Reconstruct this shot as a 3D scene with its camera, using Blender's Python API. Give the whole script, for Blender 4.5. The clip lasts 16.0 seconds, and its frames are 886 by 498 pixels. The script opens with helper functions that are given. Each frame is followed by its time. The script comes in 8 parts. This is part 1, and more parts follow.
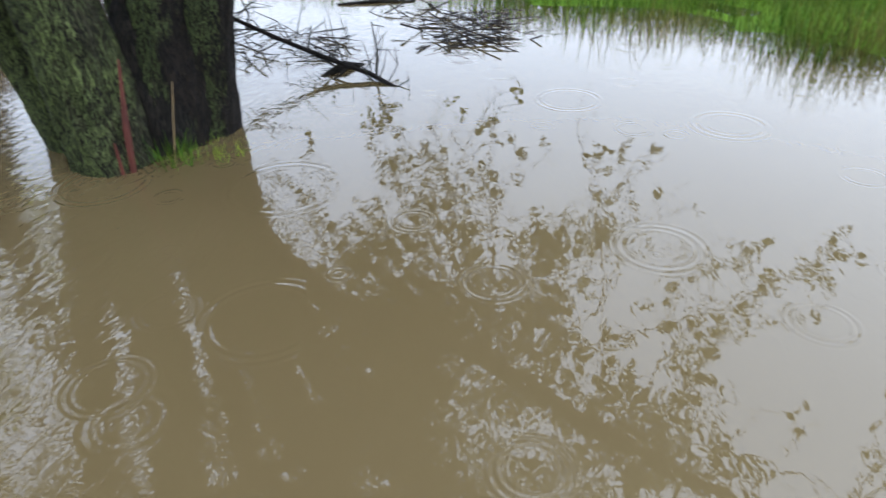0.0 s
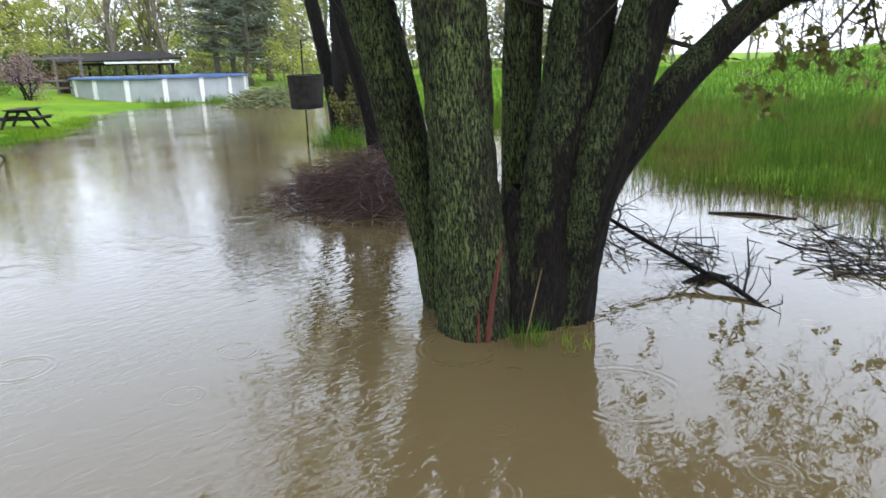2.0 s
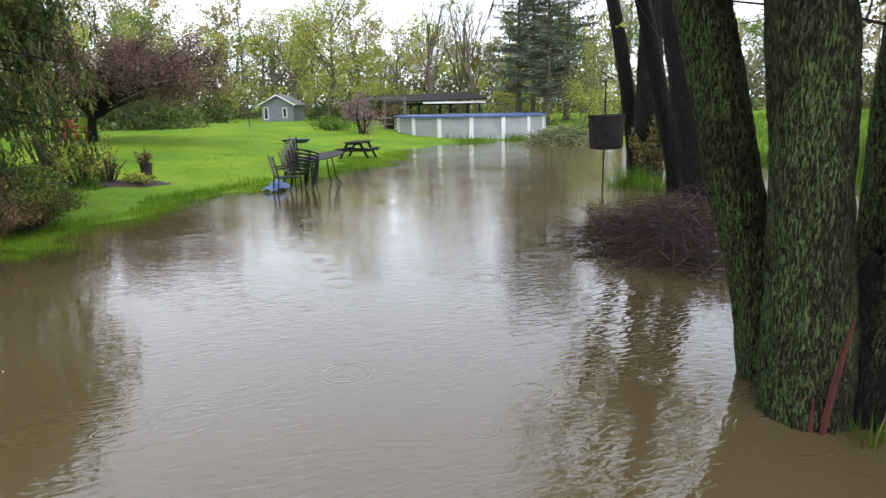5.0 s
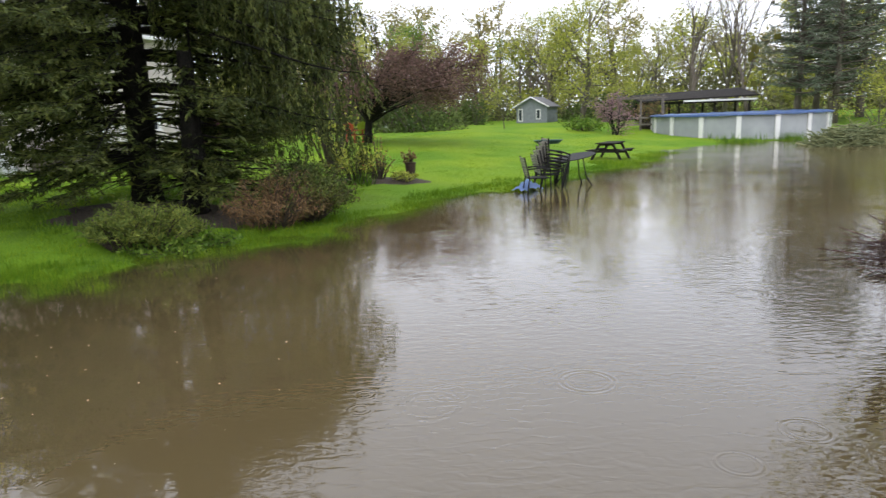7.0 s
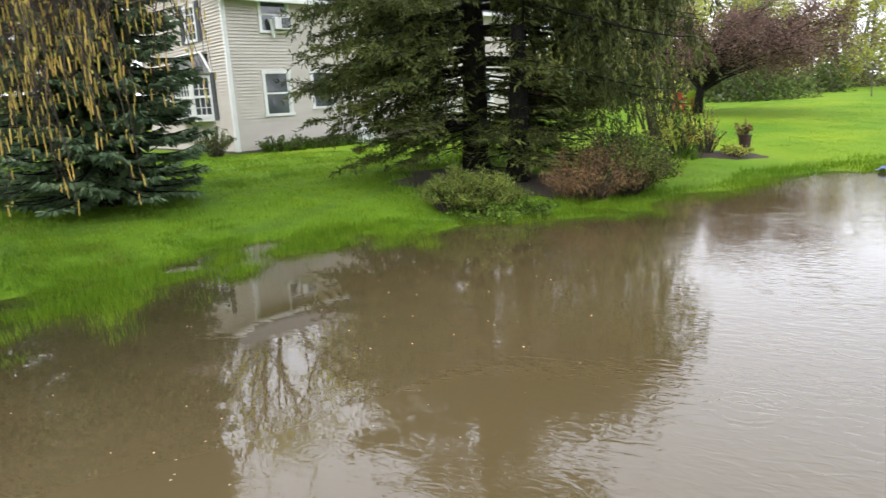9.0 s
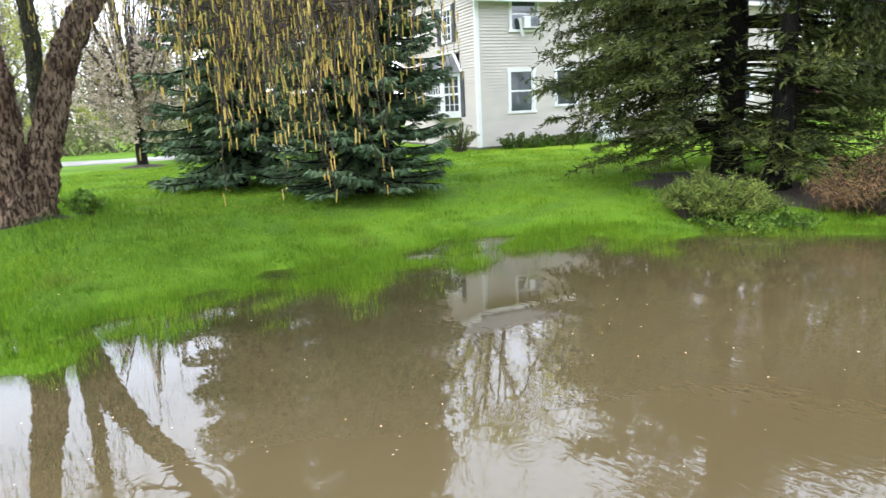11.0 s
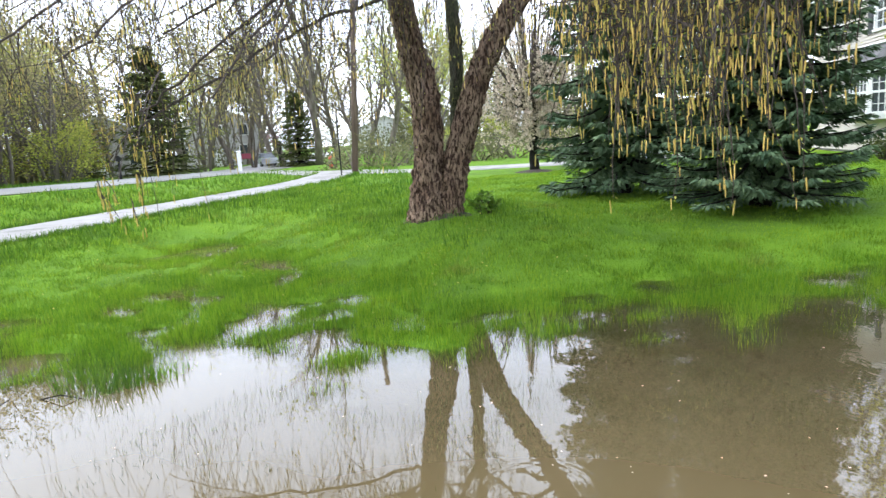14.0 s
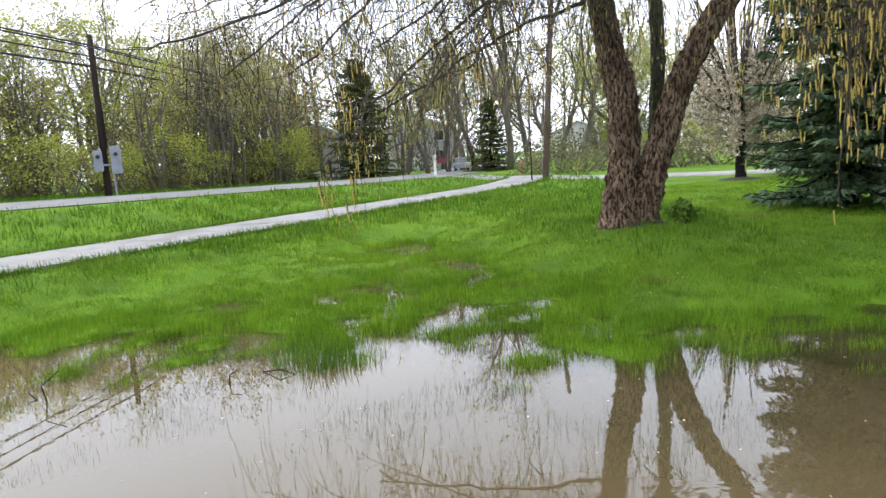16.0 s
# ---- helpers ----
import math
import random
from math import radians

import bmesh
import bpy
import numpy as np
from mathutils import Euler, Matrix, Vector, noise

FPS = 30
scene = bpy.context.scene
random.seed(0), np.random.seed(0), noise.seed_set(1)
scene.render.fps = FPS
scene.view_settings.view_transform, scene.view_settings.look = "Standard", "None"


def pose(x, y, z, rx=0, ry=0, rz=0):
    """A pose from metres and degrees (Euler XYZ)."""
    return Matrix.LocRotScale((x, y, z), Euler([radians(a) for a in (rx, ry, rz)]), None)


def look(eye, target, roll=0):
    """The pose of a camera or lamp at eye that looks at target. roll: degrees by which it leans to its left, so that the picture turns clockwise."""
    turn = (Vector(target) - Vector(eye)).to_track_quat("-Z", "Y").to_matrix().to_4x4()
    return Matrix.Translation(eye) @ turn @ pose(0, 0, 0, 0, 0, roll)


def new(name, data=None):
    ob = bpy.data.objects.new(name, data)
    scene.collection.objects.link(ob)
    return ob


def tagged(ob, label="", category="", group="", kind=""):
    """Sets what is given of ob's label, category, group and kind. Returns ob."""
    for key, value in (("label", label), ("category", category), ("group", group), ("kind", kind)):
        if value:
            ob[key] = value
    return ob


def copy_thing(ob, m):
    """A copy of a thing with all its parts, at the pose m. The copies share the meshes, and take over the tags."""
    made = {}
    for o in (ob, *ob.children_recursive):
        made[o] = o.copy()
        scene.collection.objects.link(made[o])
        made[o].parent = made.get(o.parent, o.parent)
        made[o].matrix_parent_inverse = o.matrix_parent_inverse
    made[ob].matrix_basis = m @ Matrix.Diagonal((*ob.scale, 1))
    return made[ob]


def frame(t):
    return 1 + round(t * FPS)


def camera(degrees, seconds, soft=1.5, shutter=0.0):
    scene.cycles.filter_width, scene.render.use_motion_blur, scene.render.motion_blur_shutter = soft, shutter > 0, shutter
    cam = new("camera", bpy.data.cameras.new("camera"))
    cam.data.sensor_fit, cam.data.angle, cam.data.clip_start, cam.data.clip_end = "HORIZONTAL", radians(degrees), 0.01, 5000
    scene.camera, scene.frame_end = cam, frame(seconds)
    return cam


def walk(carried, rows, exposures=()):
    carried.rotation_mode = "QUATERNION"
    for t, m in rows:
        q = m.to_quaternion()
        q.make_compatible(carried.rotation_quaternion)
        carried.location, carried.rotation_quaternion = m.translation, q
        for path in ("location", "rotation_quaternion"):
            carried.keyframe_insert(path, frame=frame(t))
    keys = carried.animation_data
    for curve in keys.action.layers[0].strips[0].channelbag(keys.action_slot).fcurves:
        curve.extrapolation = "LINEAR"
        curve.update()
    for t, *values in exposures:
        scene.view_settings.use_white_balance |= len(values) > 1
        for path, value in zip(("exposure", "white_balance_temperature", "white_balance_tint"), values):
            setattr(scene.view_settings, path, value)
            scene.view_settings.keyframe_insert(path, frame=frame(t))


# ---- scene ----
cam = camera(67.9, 16.0, soft=1.35, shutter=0.25)
walk(cam, [
    (0, pose(0.037, -0.568, 1.844, 57.57, 1.35, -76.02)),
    (0.5, pose(0.053, -0.517, 1.847, 60.78, 1.81, -64.96)),
    (1, pose(0.068, -0.468, 1.866, 63.29, 2.14, -58.54)),
    (1.5, pose(0.081, -0.432, 1.890, 67.62, 2.02, -51.53)),
    (2, pose(0.089, -0.387, 1.907, 74.08, 1.15, -45.78)),
    (2.5, pose(0.094, -0.321, 1.914, 76.41, 2.05, -40.24)),
    (3, pose(0.089, -0.270, 1.921, 77.28, 1.72, -35.77)),
    (3.2, pose(0.081, -0.253, 1.923, 77.27, 1.88, -34.00)),
    (5.3, pose(-0.010, -0.095, 1.917, 77.56, 1.13, -19.01)),
    (5.5, pose(-0.018, -0.079, 1.918, 77.29, 1.39, -17.32)),
    (6, pose(-0.026, -0.060, 1.894, 77.41, 1.79, -12.47)),
    (6.5, pose(-0.017, -0.030, 1.900, 78.00, 1.88, -6.74)),
    (7, pose(0.000, 0.000, 1.900, 78.50, 2.06, 0.00)),
    (7.5, pose(0.011, 0.032, 1.900, 78.15, 2.29, 6.18)),
    (8, pose(0.010, 0.055, 1.897, 77.93, 3.10, 12.18)),
    (8.5, pose(-0.002, 0.092, 1.895, 76.72, 1.98, 18.76)),
    (9, pose(-0.021, 0.106, 1.892, 77.23, 2.96, 27.14)),
    (9.2, pose(-0.027, 0.113, 1.894, 77.72, 3.19, 29.41)),
    (11.3, pose(-0.063, 0.175, 1.902, 78.29, 2.54, 51.09)),
    (11.5, pose(-0.068, 0.184, 1.902, 78.63, 2.48, 53.60)),
    (12, pose(-0.104, 0.196, 1.902, 79.51, 2.81, 59.53)),
    (12.5, pose(-0.153, 0.201, 1.905, 79.98, 3.29, 64.91)),
    (13, pose(-0.190, 0.192, 1.902, 80.16, 3.44, 70.09)),
    (13.5, pose(-0.212, 0.188, 1.902, 80.28, 4.00, 75.21)),
    (14, pose(-0.211, 0.189, 1.900, 80.46, 3.86, 79.74)),
    (14.5, pose(-0.204, 0.196, 1.903, 80.74, 3.74, 83.66)),
    (15, pose(-0.181, 0.187, 1.898, 80.97, 3.29, 88.62)),
    (15.5, pose(-0.173, 0.167, 1.899, 81.19, 3.56, 92.57)),
    (16, pose(-0.155, 0.142, 1.891, 82.01, 3.73, 96.08)),
], exposures=(
    (0.0, 1.42, 6000, 8), (1.5, 1.40, 6200, 8), (3.0, 1.14, 6350, 9), (6.0, 0.95, 6600, 11), (7.0, 0.9, 6700, 11), (8.0, 0.99, 6800, 11), (9.2, 1.43, 6850, 11),
    (11.3, 1.86, 6250, 9), (13.0, 1.90, 6150, 9), (14.5, 1.60, 6350, 9), (16.0, 1.29, 6500, 10)))

# ---------------------------------------------------------------- sky and sun
sky_world = bpy.data.worlds.new("overcast_sky")
scene.world = sky_world
sky_world.use_nodes = True
wn = sky_world.node_tree
wn.nodes.clear()
sky = wn.nodes.new("ShaderNodeTexSky")
sky.sky_type = 'NISHITA'
sky.sun_disc = False
sky.sun_elevation, sky.sun_rotation = radians(52), radians(150)
sky.air_density, sky.dust_density, sky.ozone_density = 1.0, 0.6, 1.0
grey = wn.nodes.new("ShaderNodeHueSaturation")
grey.inputs["Saturation"].default_value = 0.16
bg = wn.nodes.new("ShaderNodeBackground")
bg.inputs["Strength"].default_value = 0.14
wout = wn.nodes.new("ShaderNodeOutputWorld")
wn.links.new(sky.outputs[0], grey.inputs["Color"])
veil = wn.nodes.new("ShaderNodeMix")
veil.data_type = 'RGBA'
veil.inputs[0].default_value = 0.55
veil.inputs[7].default_value = (7.85, 8.6, 10.35, 1)
wn.links.new(grey.outputs[0], veil.inputs[6])
wn.links.new(veil.outputs[2], bg.inputs["Color"])
wn.links.new(bg.outputs[0], wout.inputs["Surface"])
sun = new("sun", bpy.data.lights.new("sun", 'SUN'))
sun.data.energy, sun.data.angle, sun.data.color = 0.8, radians(40), (1.0, 0.97, 0.92)
sun.matrix_world = look((-12, -30, 56), (0, 0, 0))


# ---------------------------------------------------------------- materials
def material(name, c1, c2, scale=4.0, rough=0.8, bump=0.3, bscale=40.0, c3=None, s3=0.6, amount3=0.5,
             stretch=(1, 1, 1), metal=0.0, island=0.0, obj=0.0, spec=0.5, trans=0.0, bdist=0.01):
    m = bpy.data.materials.new(name)
    m.use_nodes = True
    nt = m.node_tree
    nd, ln = nt.nodes, nt.links
    bs = nd["Principled BSDF"]
    tc = nd.new("ShaderNodeTexCoord")
    mp = nd.new("ShaderNodeMapping")
    mp.inputs["Scale"].default_value = stretch
    ln.new(tc.outputs["Object"], mp.inputs["Vector"])
    n1 = nd.new("ShaderNodeTexNoise")
    n1.inputs["Scale"].default_value, n1.inputs["Detail"].default_value = scale, 6
    ln.new(mp.outputs[0], n1.inputs["Vector"])
    r1 = nd.new("ShaderNodeValToRGB")
    r1.color_ramp.elements[0].position, r1.color_ramp.elements[1].position = 0.32, 0.68
    r1.color_ramp.elements[0].color, r1.color_ramp.elements[1].color = (*c1, 1), (*c2, 1)
    ln.new(n1.outputs["Fac"], r1.inputs[0])
    col = r1.outputs[0]
    if c3:
        n3 = nd.new("ShaderNodeTexNoise")
        n3.inputs["Scale"].default_value, n3.inputs["Detail"].default_value = s3, 5
        ln.new(tc.outputs["Object"], n3.inputs["Vector"])
        r3 = nd.new("ShaderNodeValToRGB")
        r3.color_ramp.elements[0].position, r3.color_ramp.elements[1].position = 0.62 - 0.3 * amount3, 0.78 - 0.3 * amount3
        ln.new(n3.outputs["Fac"], r3.inputs[0])
        mx = nd.new("ShaderNodeMix")
        mx.data_type = 'RGBA'
        ln.new(r3.outputs[0], mx.inputs[0])
        ln.new(col, mx.inputs[6])
        mx.inputs[7].default_value = (*c3, 1)
        col = mx.outputs[2]
    if island or obj:
        hs = nd.new("ShaderNodeHueSaturation")
        src = nd.new("ShaderNodeNewGeometry").outputs["Random Per Island"] if island else nd.new("ShaderNodeObjectInfo").outputs["Random"]
        mr = nd.new("ShaderNodeMapRange")
        k = island or obj
        mr.inputs["To Min"].default_value, mr.inputs["To Max"].default_value = 1 - k, 1 + k
        ln.new(src, mr.inputs["Value"])
        ln.new(mr.outputs[0], hs.inputs["Value"])
        mh = nd.new("ShaderNodeMapRange")
        mh.inputs["To Min"].default_value, mh.inputs["To Max"].default_value = 0.5 + 0.06 * k, 0.5 - 0.06 * k
        ln.new(src, mh.inputs["Value"])
        ln.new(mh.outputs[0], hs.inputs["Hue"])
        ln.new(col, hs.inputs["Color"])
        col = hs.outputs[0]
    ln.new(col, bs.inputs["Base Color"])
    bs.inputs["Roughness"].default_value = rough
    bs.inputs["Metallic"].default_value = metal
    bs.inputs["Specular IOR Level"].default_value = spec
    if bump:
        nb = nd.new("ShaderNodeTexNoise")
        nb.inputs["Scale"].default_value, nb.inputs["Detail"].default_value = bscale, 6
        ln.new(mp.outputs[0], nb.inputs["Vector"])
        bp = nd.new("ShaderNodeBump")
        bp.inputs["Strength"].default_value, bp.inputs["Distance"].default_value = bump, bdist
        ln.new(nb.outputs["Fac"], bp.inputs["Height"])
        ln.new(bp.outputs[0], bs.inputs["Normal"])
    if trans:
        tl = nd.new("ShaderNodeBsdfTranslucent")
        ln.new(col, tl.inputs["Color"])
        ms = nd.new("ShaderNodeMixShader")
        ms.inputs[0].default_value = trans
        ln.new(bs.outputs[0], ms.inputs[1])
        ln.new(tl.outputs[0], ms.inputs[2])
        ln.new(ms.outputs[0], nd["Material Output"].inputs["Surface"])
    return m


def ground_material():
    """Lawn soil: short green sward above the waterline, mud below it."""
    m = material("lawn_ground", (0.070, 0.150, 0.007), (0.128, 0.238, 0.010), 1.1, 0.95, 0.9, 28.0,
                 (0.070, 0.140, 0.010), 0.9, 0.35, spec=0.2, bdist=0.04)
    nt = m.node_tree
    nd, ln = nt.nodes, nt.links
    bs = nd["Principled BSDF"]
    old = bs.inputs["Base Color"].links[0].from_socket
    nd["Noise Texture"].inputs["Detail"].default_value = 12
    nd["Noise Texture"].inputs["Roughness"].default_value = 0.78
    geo = nd.new("ShaderNodeNewGeometry")
    sep = nd.new("ShaderNodeSeparateXYZ")
    ln.new(geo.outputs["Position"], sep.inputs[0])
    mr = nd.new("ShaderNodeMapRange")
    mr.inputs["From Min"].default_value, mr.inputs["From Max"].default_value = -0.10, -0.02
    ln.new(sep.outputs["Z"], mr.inputs["Value"])
    mx = nd.new("ShaderNodeMix")
    mx.data_type = 'RGBA'
    ln.new(mr.outputs[0], mx.inputs[0])
    mx.inputs[6].default_value = (0.070, 0.115, 0.040, 1)
    back = nd.new("ShaderNodeMapRange")
    back.inputs["From Min"].default_value, back.inputs["From Max"].default_value = 11.0, 19.0
    back.inputs["To Max"].default_value = 0.8
    ln.new(sep.outputs["Y"], back.inputs["Value"])
    nb = nd.new("ShaderNodeTexNoise")
    nb.inputs["Scale"].default_value, nb.inputs["Detail"].default_value = 0.35, 5
    ln.new(nd["Texture Coordinate"].outputs["Object"], nb.inputs["Vector"])
    rb = nd.new("ShaderNodeValToRGB")
    rb.color_ramp.elements[0].position, rb.color_ramp.elements[1].position = 0.35, 0.65
    rb.color_ramp.elements[0].color, rb.color_ramp.elements[1].color = (0.085, 0.190, 0.008, 1), (0.185, 0.275, 0.012, 1)
    ln.new(nb.outputs["Fac"], rb.inputs[0])
    lawn = nd.new("ShaderNodeMix")
    lawn.data_type = 'RGBA'
    ln.new(back.outputs[0], lawn.inputs[0])
    ln.new(old, lawn.inputs[6])
    ln.new(rb.outputs[0], lawn.inputs[7])
    ln.new(lawn.outputs[2], mx.inputs[7])
    ln.new(mx.outputs[2], bs.inputs["Base Color"])
    return m


def bark_material(name, dark, mid, moss, amount, scale=85.0, tall=0.10, side=0.0, crack=(0.36, 0.60), plates=34.0, squat=0.13):
    """Furrowed bark: dark cracks between upright plates, with moss on the plates."""
    m = bpy.data.materials.new(name)
    m.use_nodes = True
    nt = m.node_tree
    nd, ln = nt.nodes, nt.links
    bs = nd["Principled BSDF"]
    tc = nd.new("ShaderNodeTexCoord")
    mp = nd.new("ShaderNodeMapping")
    mp.inputs["Scale"].default_value = (1, 1, tall)
    wob = nd.new("ShaderNodeTexNoise")
    wob.inputs["Scale"].default_value, wob.inputs["Detail"].default_value = 6.0, 3
    ln.new(tc.outputs["Object"], wob.inputs["Vector"])
    sh = nd.new("ShaderNodeMix")
    sh.data_type = 'RGBA'
    sh.blend_type = 'LINEAR_LIGHT'
    sh.inputs[0].default_value = 0.030
    ln.new(tc.outputs["Object"], sh.inputs[6])
    ln.new(wob.outputs["Color"], sh.inputs[7])
    ln.new(sh.outputs[2], mp.inputs["Vector"])
    rid = nd.new("ShaderNodeTexNoise")
    rid.inputs["Scale"].default_value, rid.inputs["Detail"].default_value, rid.inputs["Roughness"].default_value = scale, 5, 0.62
    ln.new(mp.outputs[0], rid.inputs["Vector"])
    cell = nd.new("ShaderNodeTexVoronoi")
    cell.feature = 'DISTANCE_TO_EDGE'
    cell.inputs["Scale"].default_value = plates
    cmap = nd.new("ShaderNodeMapping")
    cmap.inputs["Scale"].default_value = (1, 1, squat)
    ln.new(sh.outputs[2], cmap.inputs["Vector"])
    ln.new(cmap.outputs[0], cell.inputs["Vector"])
    edge = nd.new("ShaderNodeMapRange")
    edge.inputs["From Max"].default_value = 0.30
    edge.inputs["To Min"].default_value, edge.inputs["To Max"].default_value = -0.085, 0.02
    ln.new(cell.outputs["Distance"], edge.inputs["Value"])
    mixed = nd.new("ShaderNodeMath")
    mixed.operation = 'ADD'
    ln.new(rid.outputs["Fac"], mixed.inputs[0])
    ln.new(edge.outputs[0], mixed.inputs[1])
    vo = nd.new("ShaderNodeMapRange")
    vo.inputs["From Min"].default_value, vo.inputs["From Max"].default_value = crack
    vo.inputs["To Max"].default_value = 0.26
    ln.new(mixed.outputs[0], vo.inputs["Value"])
    fine = nd.new("ShaderNodeTexNoise")
    fine.inputs["Scale"].default_value, fine.inputs["Detail"].default_value = 60.0, 5
    ln.new(mp.outputs[0], fine.inputs["Vector"])
    r = nd.new("ShaderNodeValToRGB")
    r.color_ramp.elements[0].position, r.color_ramp.elements[1].position = 0.04, 0.22
    r.color_ramp.elements[0].color, r.color_ramp.elements[1].color = (*dark, 1), (*mid, 1)
    ln.new(vo.outputs[0], r.inputs[0])
    big = nd.new("ShaderNodeTexNoise")
    big.inputs["Scale"].default_value, big.inputs["Detail"].default_value = 2.2, 6
    ln.new(tc.outputs["Object"], big.inputs["Vector"])
    ad = nd.new("ShaderNodeMath")
    ad.operation = 'MULTIPLY_ADD'
    ad.inputs[1].default_value = 0.55
    ln.new(fine.outputs["Fac"], ad.inputs[0])
    ln.new(big.outputs["Fac"], ad.inputs[2])
    grown = ad.outputs[0]
    if side:
        # moss grows on the north-west of the stems
        gn = nd.new("ShaderNodeNewGeometry")
        dt = nd.new("ShaderNodeVectorMath")
        dt.operation = 'DOT_PRODUCT'
        dt.inputs[1].default_value = (-0.80, 0.60, 0.0)
        ln.new(gn.outputs["Normal"], dt.inputs[0])
        sa = nd.new("ShaderNodeMath")
        sa.operation = 'MULTIPLY_ADD'
        sa.inputs[1].default_value = side
        ln.new(dt.outputs["Value"], sa.inputs[0])
        ln.new(grown, sa.inputs[2])
        grown = sa.outputs[0]
    rm = nd.new("ShaderNodeValToRGB")
    rm.color_ramp.elements[0].position, rm.color_ramp.elements[1].position = 0.86 - amount * 0.3, 1.14 - amount * 0.3
    ln.new(grown, rm.inputs[0])
    speck = nd.new("ShaderNodeTexNoise")
    speck.inputs["Scale"].default_value, speck.inputs["Detail"].default_value = 95.0, 3
    ln.new(tc.outputs["Object"], speck.inputs["Vector"])
    sr = nd.new("ShaderNodeMapRange")
    sr.inputs["From Min"].default_value, sr.inputs["From Max"].default_value = 0.36, 0.60
    sr.inputs["To Min"].default_value = 0.22
    ln.new(speck.outputs["Fac"], sr.inputs["Value"])
    grains = nd.new("ShaderNodeMath")
    grains.operation = 'MULTIPLY'
    ln.new(rm.outputs[0], grains.inputs[0])
    ln.new(sr.outputs[0], grains.inputs[1])
    plate = nd.new("ShaderNodeMath")
    plate.operation = 'MULTIPLY'
    pr = nd.new("ShaderNodeMapRange")
    pr.inputs["From Min"].default_value, pr.inputs["From Max"].default_value = 0.02, 0.16
    ln.new(vo.outputs[0], pr.inputs["Value"])
    ln.new(pr.outputs[0], plate.inputs[0])
    ln.new(grains.outputs[0], plate.inputs[1])
    mx = nd.new("ShaderNodeMix")
    mx.data_type = 'RGBA'
    ln.new(plate.outputs[0], mx.inputs[0])
    ln.new(r.outputs[0], mx.inputs[6])
    mx.inputs[7].default_value = (*moss, 1)
    ln.new(mx.outputs[2], bs.inputs["Base Color"])
    bs.inputs["Roughness"].default_value = 0.85
    bs.inputs["Specular IOR Level"].default_value = 0.25
    hs = nd.new("ShaderNodeMath")
    hs.operation = 'MULTIPLY_ADD'
    hs.inputs[1].default_value = 0.25
    ln.new(fine.outputs["Fac"], hs.inputs[0])
    ln.new(pr.outputs[0], hs.inputs[2])
    bp = nd.new("ShaderNodeBump")
    bp.inputs["Strength"].default_value, bp.inputs["Distance"].default_value = 0.9, 0.02
    ln.new(hs.outputs[0], bp.inputs["Height"])
    ln.new(bp.outputs[0], bs.inputs["Normal"])
    return m


